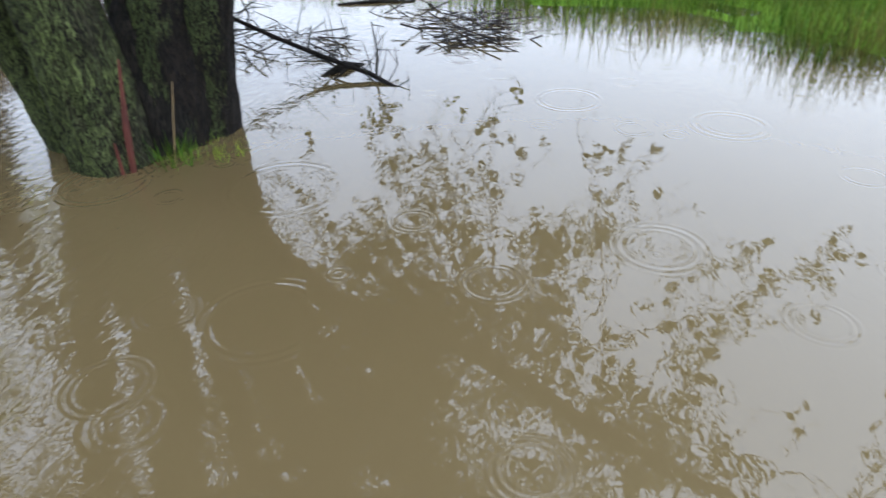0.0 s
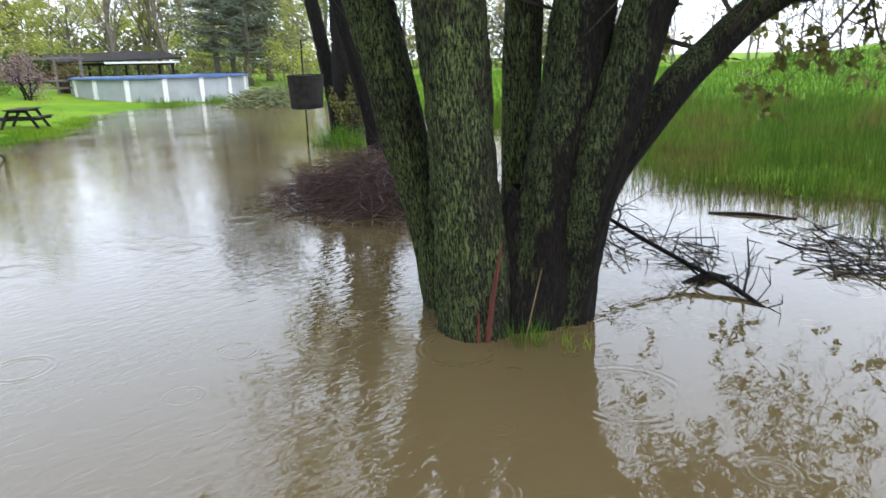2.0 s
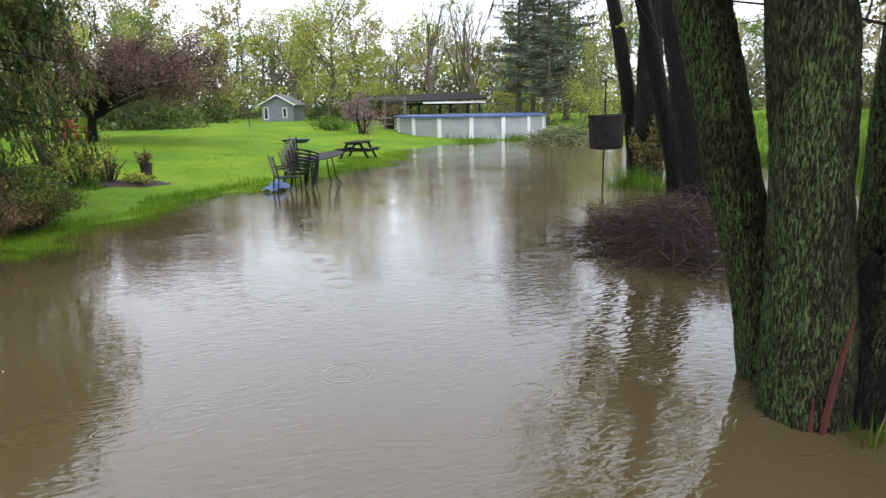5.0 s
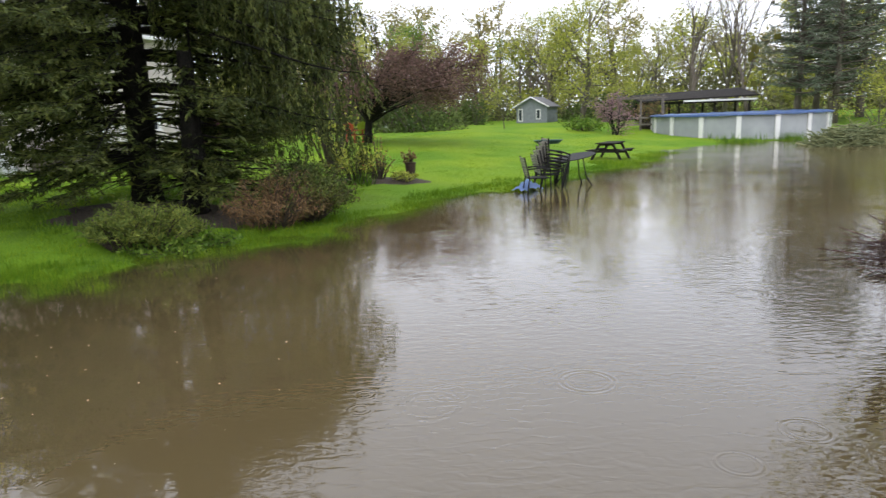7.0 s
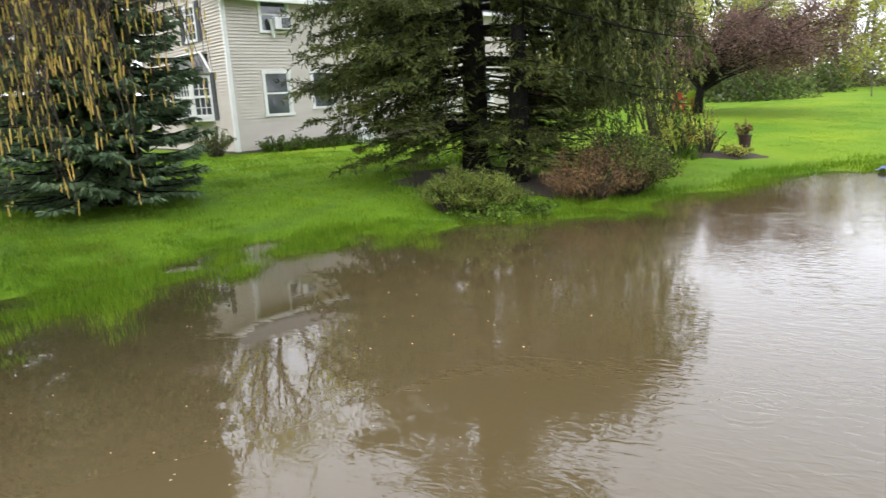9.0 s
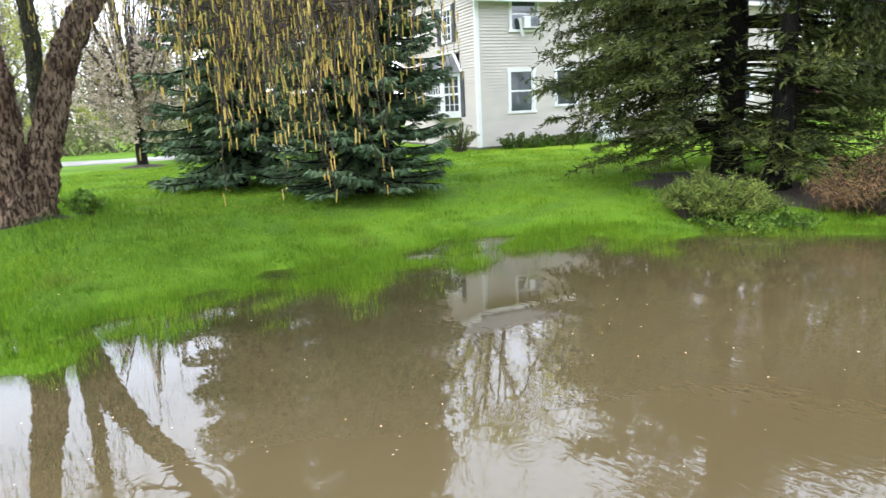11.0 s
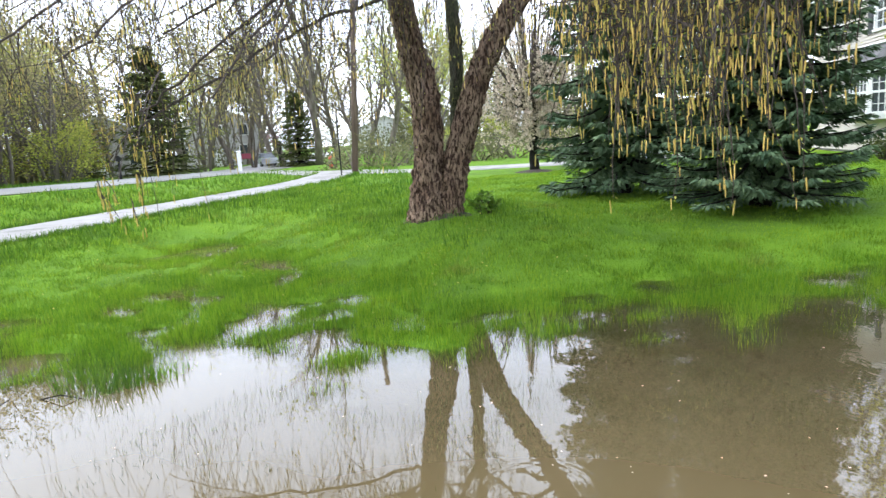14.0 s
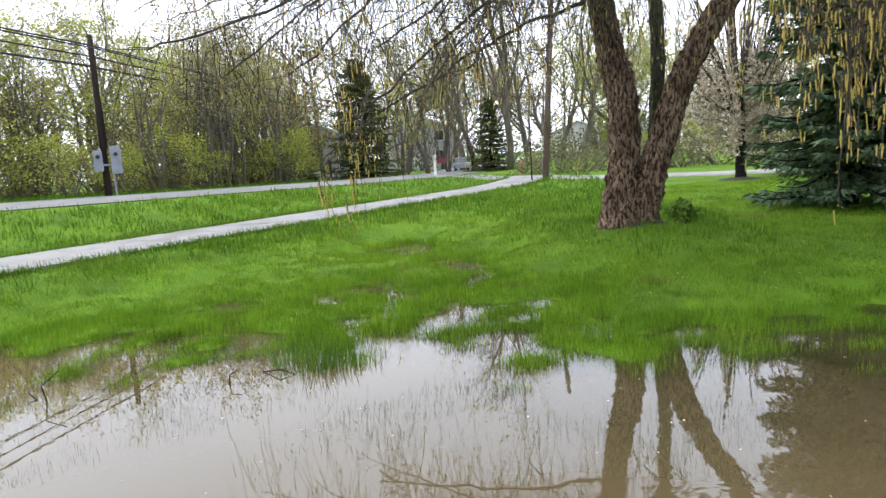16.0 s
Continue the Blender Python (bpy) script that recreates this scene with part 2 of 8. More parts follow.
def water_material():
    """Brown flood water: dull mud body, mirror surface, wind ripples and rings of rain drops."""
    m = bpy.data.materials.new("flood_water")
    m.use_nodes = True
    nt = m.node_tree
    nd, ln = nt.nodes, nt.links
    bs = nd["Principled BSDF"]
    tc = nd.new("ShaderNodeTexCoord")
    n1 = nd.new("ShaderNodeTexNoise")
    n1.inputs["Scale"].default_value, n1.inputs["Detail"].default_value = 0.22, 4
    ln.new(tc.outputs["Object"], n1.inputs["Vector"])
    r1 = nd.new("ShaderNodeValToRGB")
    r1.color_ramp.elements[0].position, r1.color_ramp.elements[1].position = 0.3, 0.7
    r1.color_ramp.elements[0].color, r1.color_ramp.elements[1].color = (0.106, 0.078, 0.036, 1), (0.122, 0.093, 0.046, 1)
    ln.new(n1.outputs["Fac"], r1.inputs[0])
    ln.new(r1.outputs[0], bs.inputs["Base Color"])
    bs.inputs["Roughness"].default_value = 0.012
    bs.inputs["IOR"].default_value = 1.45
    bs.inputs["Specular IOR Level"].default_value = 1.0
    # wind ripples: short crests across the breeze, stronger in patches
    mp = nd.new("ShaderNodeMapping")
    mp.inputs["Rotation"].default_value = (0, 0, radians(8))
    mp.inputs["Scale"].default_value = (1.0, 2.1, 1.0)
    ln.new(tc.outputs["Object"], mp.inputs["Vector"])
    rip = nd.new("ShaderNodeTexNoise")
    rip.inputs["Scale"].default_value, rip.inputs["Detail"].default_value, rip.inputs["Distortion"].default_value = 7.2, 1, 0.8
    ln.new(mp.outputs[0], rip.inputs["Vector"])
    patch = nd.new("ShaderNodeTexNoise")
    patch.inputs["Scale"].default_value, patch.inputs["Detail"].default_value = 0.45, 2
    ln.new(tc.outputs["Object"], patch.inputs["Vector"])
    pr = nd.new("ShaderNodeMapRange")
    pr.inputs["From Min"].default_value, pr.inputs["From Max"].default_value = 0.38, 0.64
    pr.inputs["To Min"].default_value, pr.inputs["To Max"].default_value = 0.14, 0.50
    ln.new(patch.outputs["Fac"], pr.inputs["Value"])
    h1 = nd.new("ShaderNodeMath")
    h1.operation = 'MULTIPLY'
    ln.new(rip.outputs["Fac"], h1.inputs[0])
    ln.new(pr.outputs[0], h1.inputs[1])
    rip2 = nd.new("ShaderNodeTexNoise")
    rip2.inputs["Scale"].default_value, rip2.inputs["Detail"].default_value = 0.9, 1
    ln.new(mp.outputs[0], rip2.inputs["Vector"])
    h2 = nd.new("ShaderNodeMath")
    h2.operation = 'MULTIPLY'
    h2.inputs[1].default_value = 0.06
    ln.new(rip2.outputs["Fac"], h2.inputs[0])
    hh = nd.new("ShaderNodeMath")
    hh.operation = 'ADD'
    ln.new(h1.outputs[0], hh.inputs[0])
    ln.new(h2.outputs[0], hh.inputs[1])
    # sheltered and calmer towards the west lawn
    sx = nd.new("ShaderNodeSeparateXYZ")
    ln.new(tc.outputs["Object"], sx.inputs[0])
    calm = nd.new("ShaderNodeMapRange")
    calm.inputs["From Min"].default_value, calm.inputs["From Max"].default_value = -2.6, 0.4
    calm.inputs["To Min"].default_value, calm.inputs["To Max"].default_value = 0.14, 1.0
    ln.new(sx.outputs["X"], calm.inputs["Value"])
    hc = nd.new("ShaderNodeMath")
    hc.operation = 'MULTIPLY'
    ln.new(hh.outputs[0], hc.inputs[0])
    ln.new(calm.outputs[0], hc.inputs[1])
    calm2 = nd.new("ShaderNodeMapRange")
    calm2.inputs["From Min"].default_value, calm2.inputs["From Max"].default_value = 0.4, 2.6
    calm2.inputs["To Min"].default_value, calm2.inputs["To Max"].default_value = 0.22, 1.0
    ln.new(sx.outputs["Y"], calm2.inputs["Value"])
    hd = nd.new("ShaderNodeMath")
    hd.operation = 'MULTIPLY'
    ln.new(hc.outputs[0], hd.inputs[0])
    ln.new(calm2.outputs[0], hd.inputs[1])
    total = hd.outputs[0]
    # rain rings of three sizes: two or three crests at the rim of each
    for scale, wavelength, reach, amp in ((0.60, 0.062, 0.34, 0.055), (0.95, 0.050, 0.28, 0.085), (1.9, 0.036, 0.17, 0.050)):
        vo = nd.new("ShaderNodeTexVoronoi")
        vo.voronoi_dimensions = '2D'
        vo.inputs["Scale"].default_value, vo.inputs["Randomness"].default_value = scale, 1.0
        ln.new(tc.outputs["Object"], vo.inputs["Vector"])
        mu = nd.new("ShaderNodeMath")
        mu.operation = 'MULTIPLY'
        mu.inputs[1].default_value = 6.283 / (wavelength * scale)
        ln.new(vo.outputs["Distance"], mu.inputs[0])
        si = nd.new("ShaderNodeMath")
        si.operation = 'SINE'
        ln.new(mu.outputs[0], si.inputs[0])
        # each drop is at another age; many cells have none
        sc = nd.new("ShaderNodeSeparateColor")
        ln.new(vo.outputs["Color"], sc.inputs[0])
        rr = nd.new("ShaderNodeMapRange")
        rr.inputs["From Min"].default_value = 0.45
        rr.inputs["To Min"].default_value, rr.inputs["To Max"].default_value = -0.3, reach * scale
        rr.clamp = False
        ln.new(sc.outputs[0], rr.inputs["Value"])
        df = nd.new("ShaderNodeMath")
        df.operation = 'SUBTRACT'
        ln.new(rr.outputs[0], df.inputs[0])
        ln.new(vo.outputs["Distance"], df.inputs[1])
        ab = nd.new("ShaderNodeMath")
        ab.operation = 'ABSOLUTE'
        ln.new(df.outputs[0], ab.inputs[0])
        fall = nd.new("ShaderNodeMapRange")
        fall.interpolation_type = 'SMOOTHSTEP'
        fall.inputs["From Min"].default_value, fall.inputs["From Max"].default_value = 0.0, 1.6 * wavelength * scale
        fall.inputs["To Min"].default_value, fall.inputs["To Max"].default_value = amp, 0.0
        ln.new(ab.outputs[0], fall.inputs["Value"])
        ml = nd.new("ShaderNodeMath")
        ml.operation = 'MULTIPLY'
        ln.new(si.outputs[0], ml.inputs[0])
        ln.new(fall.outputs[0], ml.inputs[1])
        mc = nd.new("ShaderNodeMath")
        mc.operation = 'MULTIPLY'
        ln.new(ml.outputs[0], mc.inputs[0])
        ln.new(calm.outputs[0], mc.inputs[1])
        ad = nd.new("ShaderNodeMath")
        ad.operation = 'ADD'
        ln.new(total, ad.inputs[0])
        ln.new(mc.outputs[0], ad.inputs[1])
        total = ad.outputs[0]
    bp = nd.new("ShaderNodeBump")
    bp.inputs["Strength"].default_value, bp.inputs["Distance"].default_value = 0.36, 0.030
    ln.new(total, bp.inputs["Height"])
    ln.new(bp.outputs[0], bs.inputs["Normal"])
    # thin water lets the drowned grass show through
    tr = nd.new("ShaderNodeBsdfTransparent")
    tr.inputs["Color"].default_value = (0.62, 0.62, 0.50, 1)
    gl = nd.new("ShaderNodeBsdfGlossy")
    gl.inputs["Roughness"].default_value = 0.012
    ln.new(bp.outputs[0], gl.inputs["Normal"])
    fr = nd.new("ShaderNodeFresnel")
    fr.inputs["IOR"].default_value = 1.8
    ln.new(bp.outputs[0], fr.inputs["Normal"])
    thin = nd.new("ShaderNodeMixShader")
    ln.new(fr.outputs[0], thin.inputs[0])
    ln.new(tr.outputs[0], thin.inputs[1])
    ln.new(gl.outputs[0], thin.inputs[2])
    at = nd.new("ShaderNodeAttribute")
    at.attribute_name = "shallow"
    ms = nd.new("ShaderNodeMixShader")
    ln.new(at.outputs["Fac"], ms.inputs[0])
    ln.new(bs.outputs[0], ms.inputs[1])
    ln.new(thin.outputs[0], ms.inputs[2])
    ln.new(ms.outputs[0], nd["Material Output"].inputs["Surface"])
    return m


def glass_material():
    m = material("window_glass", (0.035, 0.045, 0.055), (0.06, 0.07, 0.08), 0.8, 0.05, 0.0)
    m.node_tree.nodes["Principled BSDF"].inputs["Specular IOR Level"].default_value = 1.0
    return m


M_GROUND = ground_material()
M_WATER = water_material()
M_GLASS = glass_material()
M_BLADE = material("grass_blade", (0.102, 0.198, 0.010), (0.212, 0.335, 0.018), 0.7, 0.6, 0.0, island=0.35, trans=0.35, spec=0.3)
M_BLADE_N = material("back_lawn_blade", (0.090, 0.195, 0.008), (0.180, 0.285, 0.012), 0.35, 0.6, 0.0, island=0.3, trans=0.35, spec=0.3)
M_SHORE = material("shore_grass_blade", (0.112, 0.230, 0.012), (0.205, 0.355, 0.020), 0.8, 0.6, 0.0, island=0.4, trans=0.45, spec=0.3)
M_TUSSOCK = material("tussock_blade", (0.095, 0.205, 0.014), (0.205, 0.345, 0.028), 1.3, 0.65, 0.0, island=0.45, c3=(0.200, 0.260, 0.040), s3=0.8, amount3=0.4, trans=0.35, spec=0.25)
M_MEADOW = material("meadow_blade", (0.050, 0.108, 0.009), (0.105, 0.185, 0.018), 0.5, 0.65, 0.0, island=0.45, c3=(0.130, 0.115, 0.030), s3=0.55, amount3=0.45, trans=0.35, spec=0.25)
M_EMERGE = material("drowned_grass_blade", (0.030, 0.050, 0.010), (0.070, 0.100, 0.020), 2.0, 0.6, 0.0, island=0.4, spec=0.3)
M_TALL = material("tall_grass_blade", (0.060, 0.138, 0.010), (0.122, 0.228, 0.018), 0.4, 0.6, 0.0, island=0.4, trans=0.4, spec=0.3)
M_MOSSBARK = bark_material("mossy_bark", (0.010, 0.009, 0.006), (0.052, 0.052, 0.028), (0.150, 0.198, 0.060), 0.80, 120.0, 0.15, side=0.16)
M_DARKBARK = bark_material("dark_wet_bark", (0.004, 0.004, 0.003), (0.022, 0.018, 0.014), (0.040, 0.050, 0.020), -0.15)
M_BIRCHBARK = bark_material("flaky_birch_bark", (0.034, 0.017, 0.011), (0.140, 0.082, 0.052), (0.335, 0.240, 0.170), 0.85, 24.0, 0.28, crack=(0.36, 0.58), plates=14.0, squat=0.40)
M_HALFMOSS = bark_material("half_mossy_bark", (0.005, 0.004, 0.004), (0.020, 0.015, 0.011), (0.105, 0.138, 0.046), 0.10, 120.0, 0.15, side=0.40)
M_GREYMOSS = bark_material("grey_green_bark", (0.03, 0.03, 0.02), (0.10, 0.10, 0.065), (0.14, 0.16, 0.07), 0.7)
M_TWIG = material("twig_bark", (0.030, 0.022, 0.017), (0.075, 0.057, 0.043), 12, 0.9, 0.3, 40)
M_FARBARK = material("grey_brown_bark", (0.080, 0.066, 0.052), (0.165, 0.140, 0.112), 5, 0.95, 0.4, 20, stretch=(1, 1, 0.3))
# yellow green raised a little to put haze over far trees into the colour
M_LEAF_YG = material("spring_leaves_yellow_green", (0.270, 0.300, 0.048), (0.430, 0.455, 0.092), 0.8, 0.6, 0.0, island=0.35, trans=0.45, spec=0.3)
M_LEAF_G = material("fresh_green_leaves", (0.090, 0.170, 0.020), (0.160, 0.260, 0.035), 0.8, 0.6, 0.0, island=0.35, trans=0.4, spec=0.3)
M_LEAF_DULL = material("dull_spring_leaves", (0.235, 0.215, 0.085), (0.370, 0.335, 0.150), 0.8, 0.7, 0.0, island=0.35, trans=0.4, spec=0.3)
M_LEAF_BROWN = material("bronze_buds", (0.180, 0.120, 0.050), (0.260, 0.200, 0.080), 0.8, 0.7, 0.0, island=0.3, trans=0.4, spec=0.3)
M_LEAF_PURPLE = material("purple_plum_leaves", (0.115, 0.066, 0.054), (0.205, 0.128, 0.104), 0.8, 0.6, 0.0, island=0.3, trans=0.3, spec=0.3)
M_LEAF_PINK = material("pale_pink_blossom", (0.46, 0.38, 0.29), (0.60, 0.51, 0.41), 1.5, 0.7, 0.0, island=0.25, trans=0.35, spec=0.2)
M_LEAF_MAG = material("magenta_blossom", (0.28, 0.155, 0.175), (0.40, 0.26, 0.285), 1.5, 0.7, 0.0, island=0.25, trans=0.35, spec=0.2)
M_NEEDLE_D = material("dark_spruce_needles", (0.028, 0.043, 0.009), (0.112, 0.138, 0.027), 1.6, 0.7, 0.0, island=0.35, trans=0.15, spec=0.3)
M_NEEDLE_B = material("blue_green_fir_needles", (0.038, 0.080, 0.036), (0.135, 0.200, 0.100), 1.6, 0.7, 0.0, island=0.35, trans=0.12, spec=0.3)
M_NEEDLE_P = material("far_pine_needles", (0.085, 0.112, 0.072), (0.160, 0.190, 0.125), 1.0, 0.8, 0.0, island=0.3, trans=0.15, spec=0.2)
M_LEAF_OLV = material("bronze_green_leaves", (0.120, 0.125, 0.028), (0.210, 0.205, 0.050), 0.8, 0.6, 0.0, island=0.35, trans=0.4, spec=0.3)
M_FEATHER = material("feathery_yellow_green", (0.090, 0.130, 0.022), (0.215, 0.265, 0.052), 1.6, 0.7, 0.0, island=0.4, trans=0.25, spec=0.3)
M_WOODS = material("soft_olive_undergrowth", (0.130, 0.135, 0.062), (0.220, 0.220, 0.105), 0.15, 0.8, 0.0, island=0.3, trans=0.3, spec=0.2)
M_THICK = material("brown_olive_thicket", (0.185, 0.148, 0.062), (0.325, 0.275, 0.110), 0.25, 0.8, 0.0, island=0.35, trans=0.3, spec=0.2)
M_HEDGE = material("green_hedge_leaves", (0.060, 0.095, 0.028), (0.125, 0.165, 0.050), 0.2, 0.8, 0.0, island=0.3, trans=0.3, spec=0.2)
M_FEATHER_D = material("dull_evergreen_sprays", (0.026, 0.040, 0.010), (0.115, 0.150, 0.030), 1.2, 0.8, 0.0, island=0.4, c3=(0.120, 0.085, 0.040), s3=1.6, amount3=0.35, trans=0.15, spec=0.25)
M_NEEDLE_DEAD = material("dead_brown_needles", (0.130, 0.076, 0.034), (0.245, 0.155, 0.075), 1.6, 0.9, 0.0, island=0.3, spec=0.2)
M_CATKIN = material("yellow_catkin", (0.45, 0.34, 0.080), (0.62, 0.50, 0.150), 30, 0.8, 0.5, 200, island=0.25, trans=0.25, spec=0.2)
M_SIDING = material("cream_vinyl_siding", (0.485, 0.442, 0.388), (0.555, 0.508, 0.450), 0.9, 0.55, 0.1, 30, stretch=(1, 1, 3))
M_TRIM = material("white_painted_trim", (0.66, 0.66, 0.65), (0.74, 0.74, 0.73), 2.0, 0.5, 0.05, 30)
M_SHUTTER = material("dark_grey_shutter", (0.055, 0.058, 0.066), (0.080, 0.084, 0.092), 4.0, 0.6, 0.1, 30)
M_ROOF = material("grey_asphalt_shingle", (0.10, 0.10, 0.105), (0.17, 0.165, 0.165), 6.0, 0.95, 0.6, 60)
M_FOUND = material("foundation_block", (0.22, 0.21, 0.20), (0.31, 0.30, 0.28), 3.0, 0.9, 0.4, 30)
M_CONCRETE = material("wet_pale_concrete", (0.200, 0.188, 0.176), (0.285, 0.270, 0.252), 1.4, 0.55, 0.3, 50, (0.130, 0.120, 0.108), 0.9, 0.42)
M_ASPHALT = material("wet_worn_asphalt", (0.185, 0.182, 0.18), (0.260, 0.255, 0.25), 1.2, 0.4, 0.4, 80, (0.13, 0.13, 0.135), 0.4, 0.35)
M_POLE = material("weathered_pole_wood", (0.085, 0.058, 0.042), (0.155, 0.110, 0.080), 6.0, 0.9, 0.6, 25, stretch=(1, 1, 0.1))
M_DARKPOLE = material("creosoted_pole_wood", (0.018, 0.014, 0.012), (0.042, 0.032, 0.026), 6.0, 0.95, 0.6, 25, stretch=(1, 1, 0.1), spec=0.1)
M_BLACK = material("black_painted_steel", (0.010, 0.010, 0.011), (0.022, 0.021, 0.021), 8.0, 0.65, 0.2, 60, spec=0.2)
M_CABLE = material("black_cable", (0.010, 0.010, 0.011), (0.018, 0.018, 0.019), 8.0, 0.6, 0.0)
M_STEEL = material("galvanised_grey_steel", (0.17, 0.19, 0.21), (0.25, 0.27, 0.30), 3.0, 0.55, 0.1, 40)
M_WHITEPL = material("white_plastic", (0.62, 0.62, 0.62), (0.72, 0.72, 0.72), 2.0, 0.45, 0.05, 30)
M_POOLWALL = material("pale_grey_pool_wall", (0.27, 0.29, 0.30), (0.35, 0.37, 0.38), 1.2, 0.6, 0.1, 20)
M_POOLCOVER = material("blue_pool_cover", (0.022, 0.055, 0.15), (0.045, 0.10, 0.24), 3.0, 0.45, 0.6, 8, bdist=0.05)
M_BLUECLOTH = material("pale_blue_cloth", (0.10, 0.17, 0.34), (0.17, 0.25, 0.45), 3.0, 0.8, 0.4, 20)
M_DARKWOOD = material("dark_weathered_wood", (0.016, 0.014, 0.013), (0.040, 0.036, 0.032), 6.0, 0.9, 0.5, 40, stretch=(0.2, 1, 1), spec=0.15)
M_GREYWOOD = material("grey_weathered_wood", (0.11, 0.095, 0.082), (0.19, 0.165, 0.145), 6.0, 0.9, 0.5, 30, stretch=(0.2, 1, 1))
M_SHED = material("blue_grey_shed_board", (0.17, 0.19, 0.21), (0.24, 0.26, 0.28), 3.0, 0.8, 0.2, 30)
M_GREENPL = material("dark_green_plastic", (0.020, 0.075, 0.050), (0.035, 0.105, 0.070), 3.0, 0.5, 0.1, 40)
M_LIME = material("lime_green_plastic", (0.26, 0.48, 0.03), (0.34, 0.58, 0.05), 3.0, 0.5, 0.05, 40)
M_RED = material("red_painted_metal", (0.42, 0.055, 0.030), (0.55, 0.085, 0.045), 3.0, 0.5, 0.1, 40)
M_REDWOOD = material("red_torn_bark", (0.060, 0.015, 0.011), (0.13, 0.034, 0.022), 14.0, 0.9, 0.7, 40, stretch=(1, 1, 0.2))
M_PLUM_SIGN = material("plum_coloured_panel", (0.16, 0.025, 0.075), (0.22, 0.04, 0.11), 3.0, 0.6, 0.05, 40)
M_TERRA = material("dark_tub_wood", (0.030, 0.018, 0.012), (0.075, 0.045, 0.030), 5.0, 0.9, 0.2, 40)
M_MULCH = material("wet_mulch", (0.028, 0.020, 0.014), (0.068, 0.050, 0.035), 14, 0.95, 1.0, 40, bdist=0.03)
M_STRAW = material("dry_straw", (0.16, 0.11, 0.05), (0.26, 0.19, 0.09), 9, 0.9, 0.2, 50, island=0.2)
M_CARBODY = material("silver_car_paint", (0.42, 0.44, 0.48), (0.50, 0.52, 0.56), 1.0, 0.28, 0.0, metal=0.5)
M_CARRED = material("dark_red_car_paint", (0.16, 0.03, 0.05), (0.20, 0.04, 0.06), 1.0, 0.28, 0.0, metal=0.4)
M_TYRE = material("black_rubber", (0.015, 0.015, 0.015), (0.025, 0.025, 0.025), 9.0, 0.8, 0.2, 60)
M_HOUSE2 = material("pale_grey_far_siding", (0.36, 0.34, 0.34), (0.46, 0.44, 0.43), 1.0, 0.7, 0.1, 20)
M_YELLOW = material("yellow_petals", (0.62, 0.46, 0.04), (0.70, 0.56, 0.08), 6.0, 0.7, 0.0, island=0.2)
M_FLOWRED = material("orange_red_petals", (0.55, 0.10, 0.03), (0.62, 0.18, 0.05), 6.0, 0.7, 0.0, island=0.2)


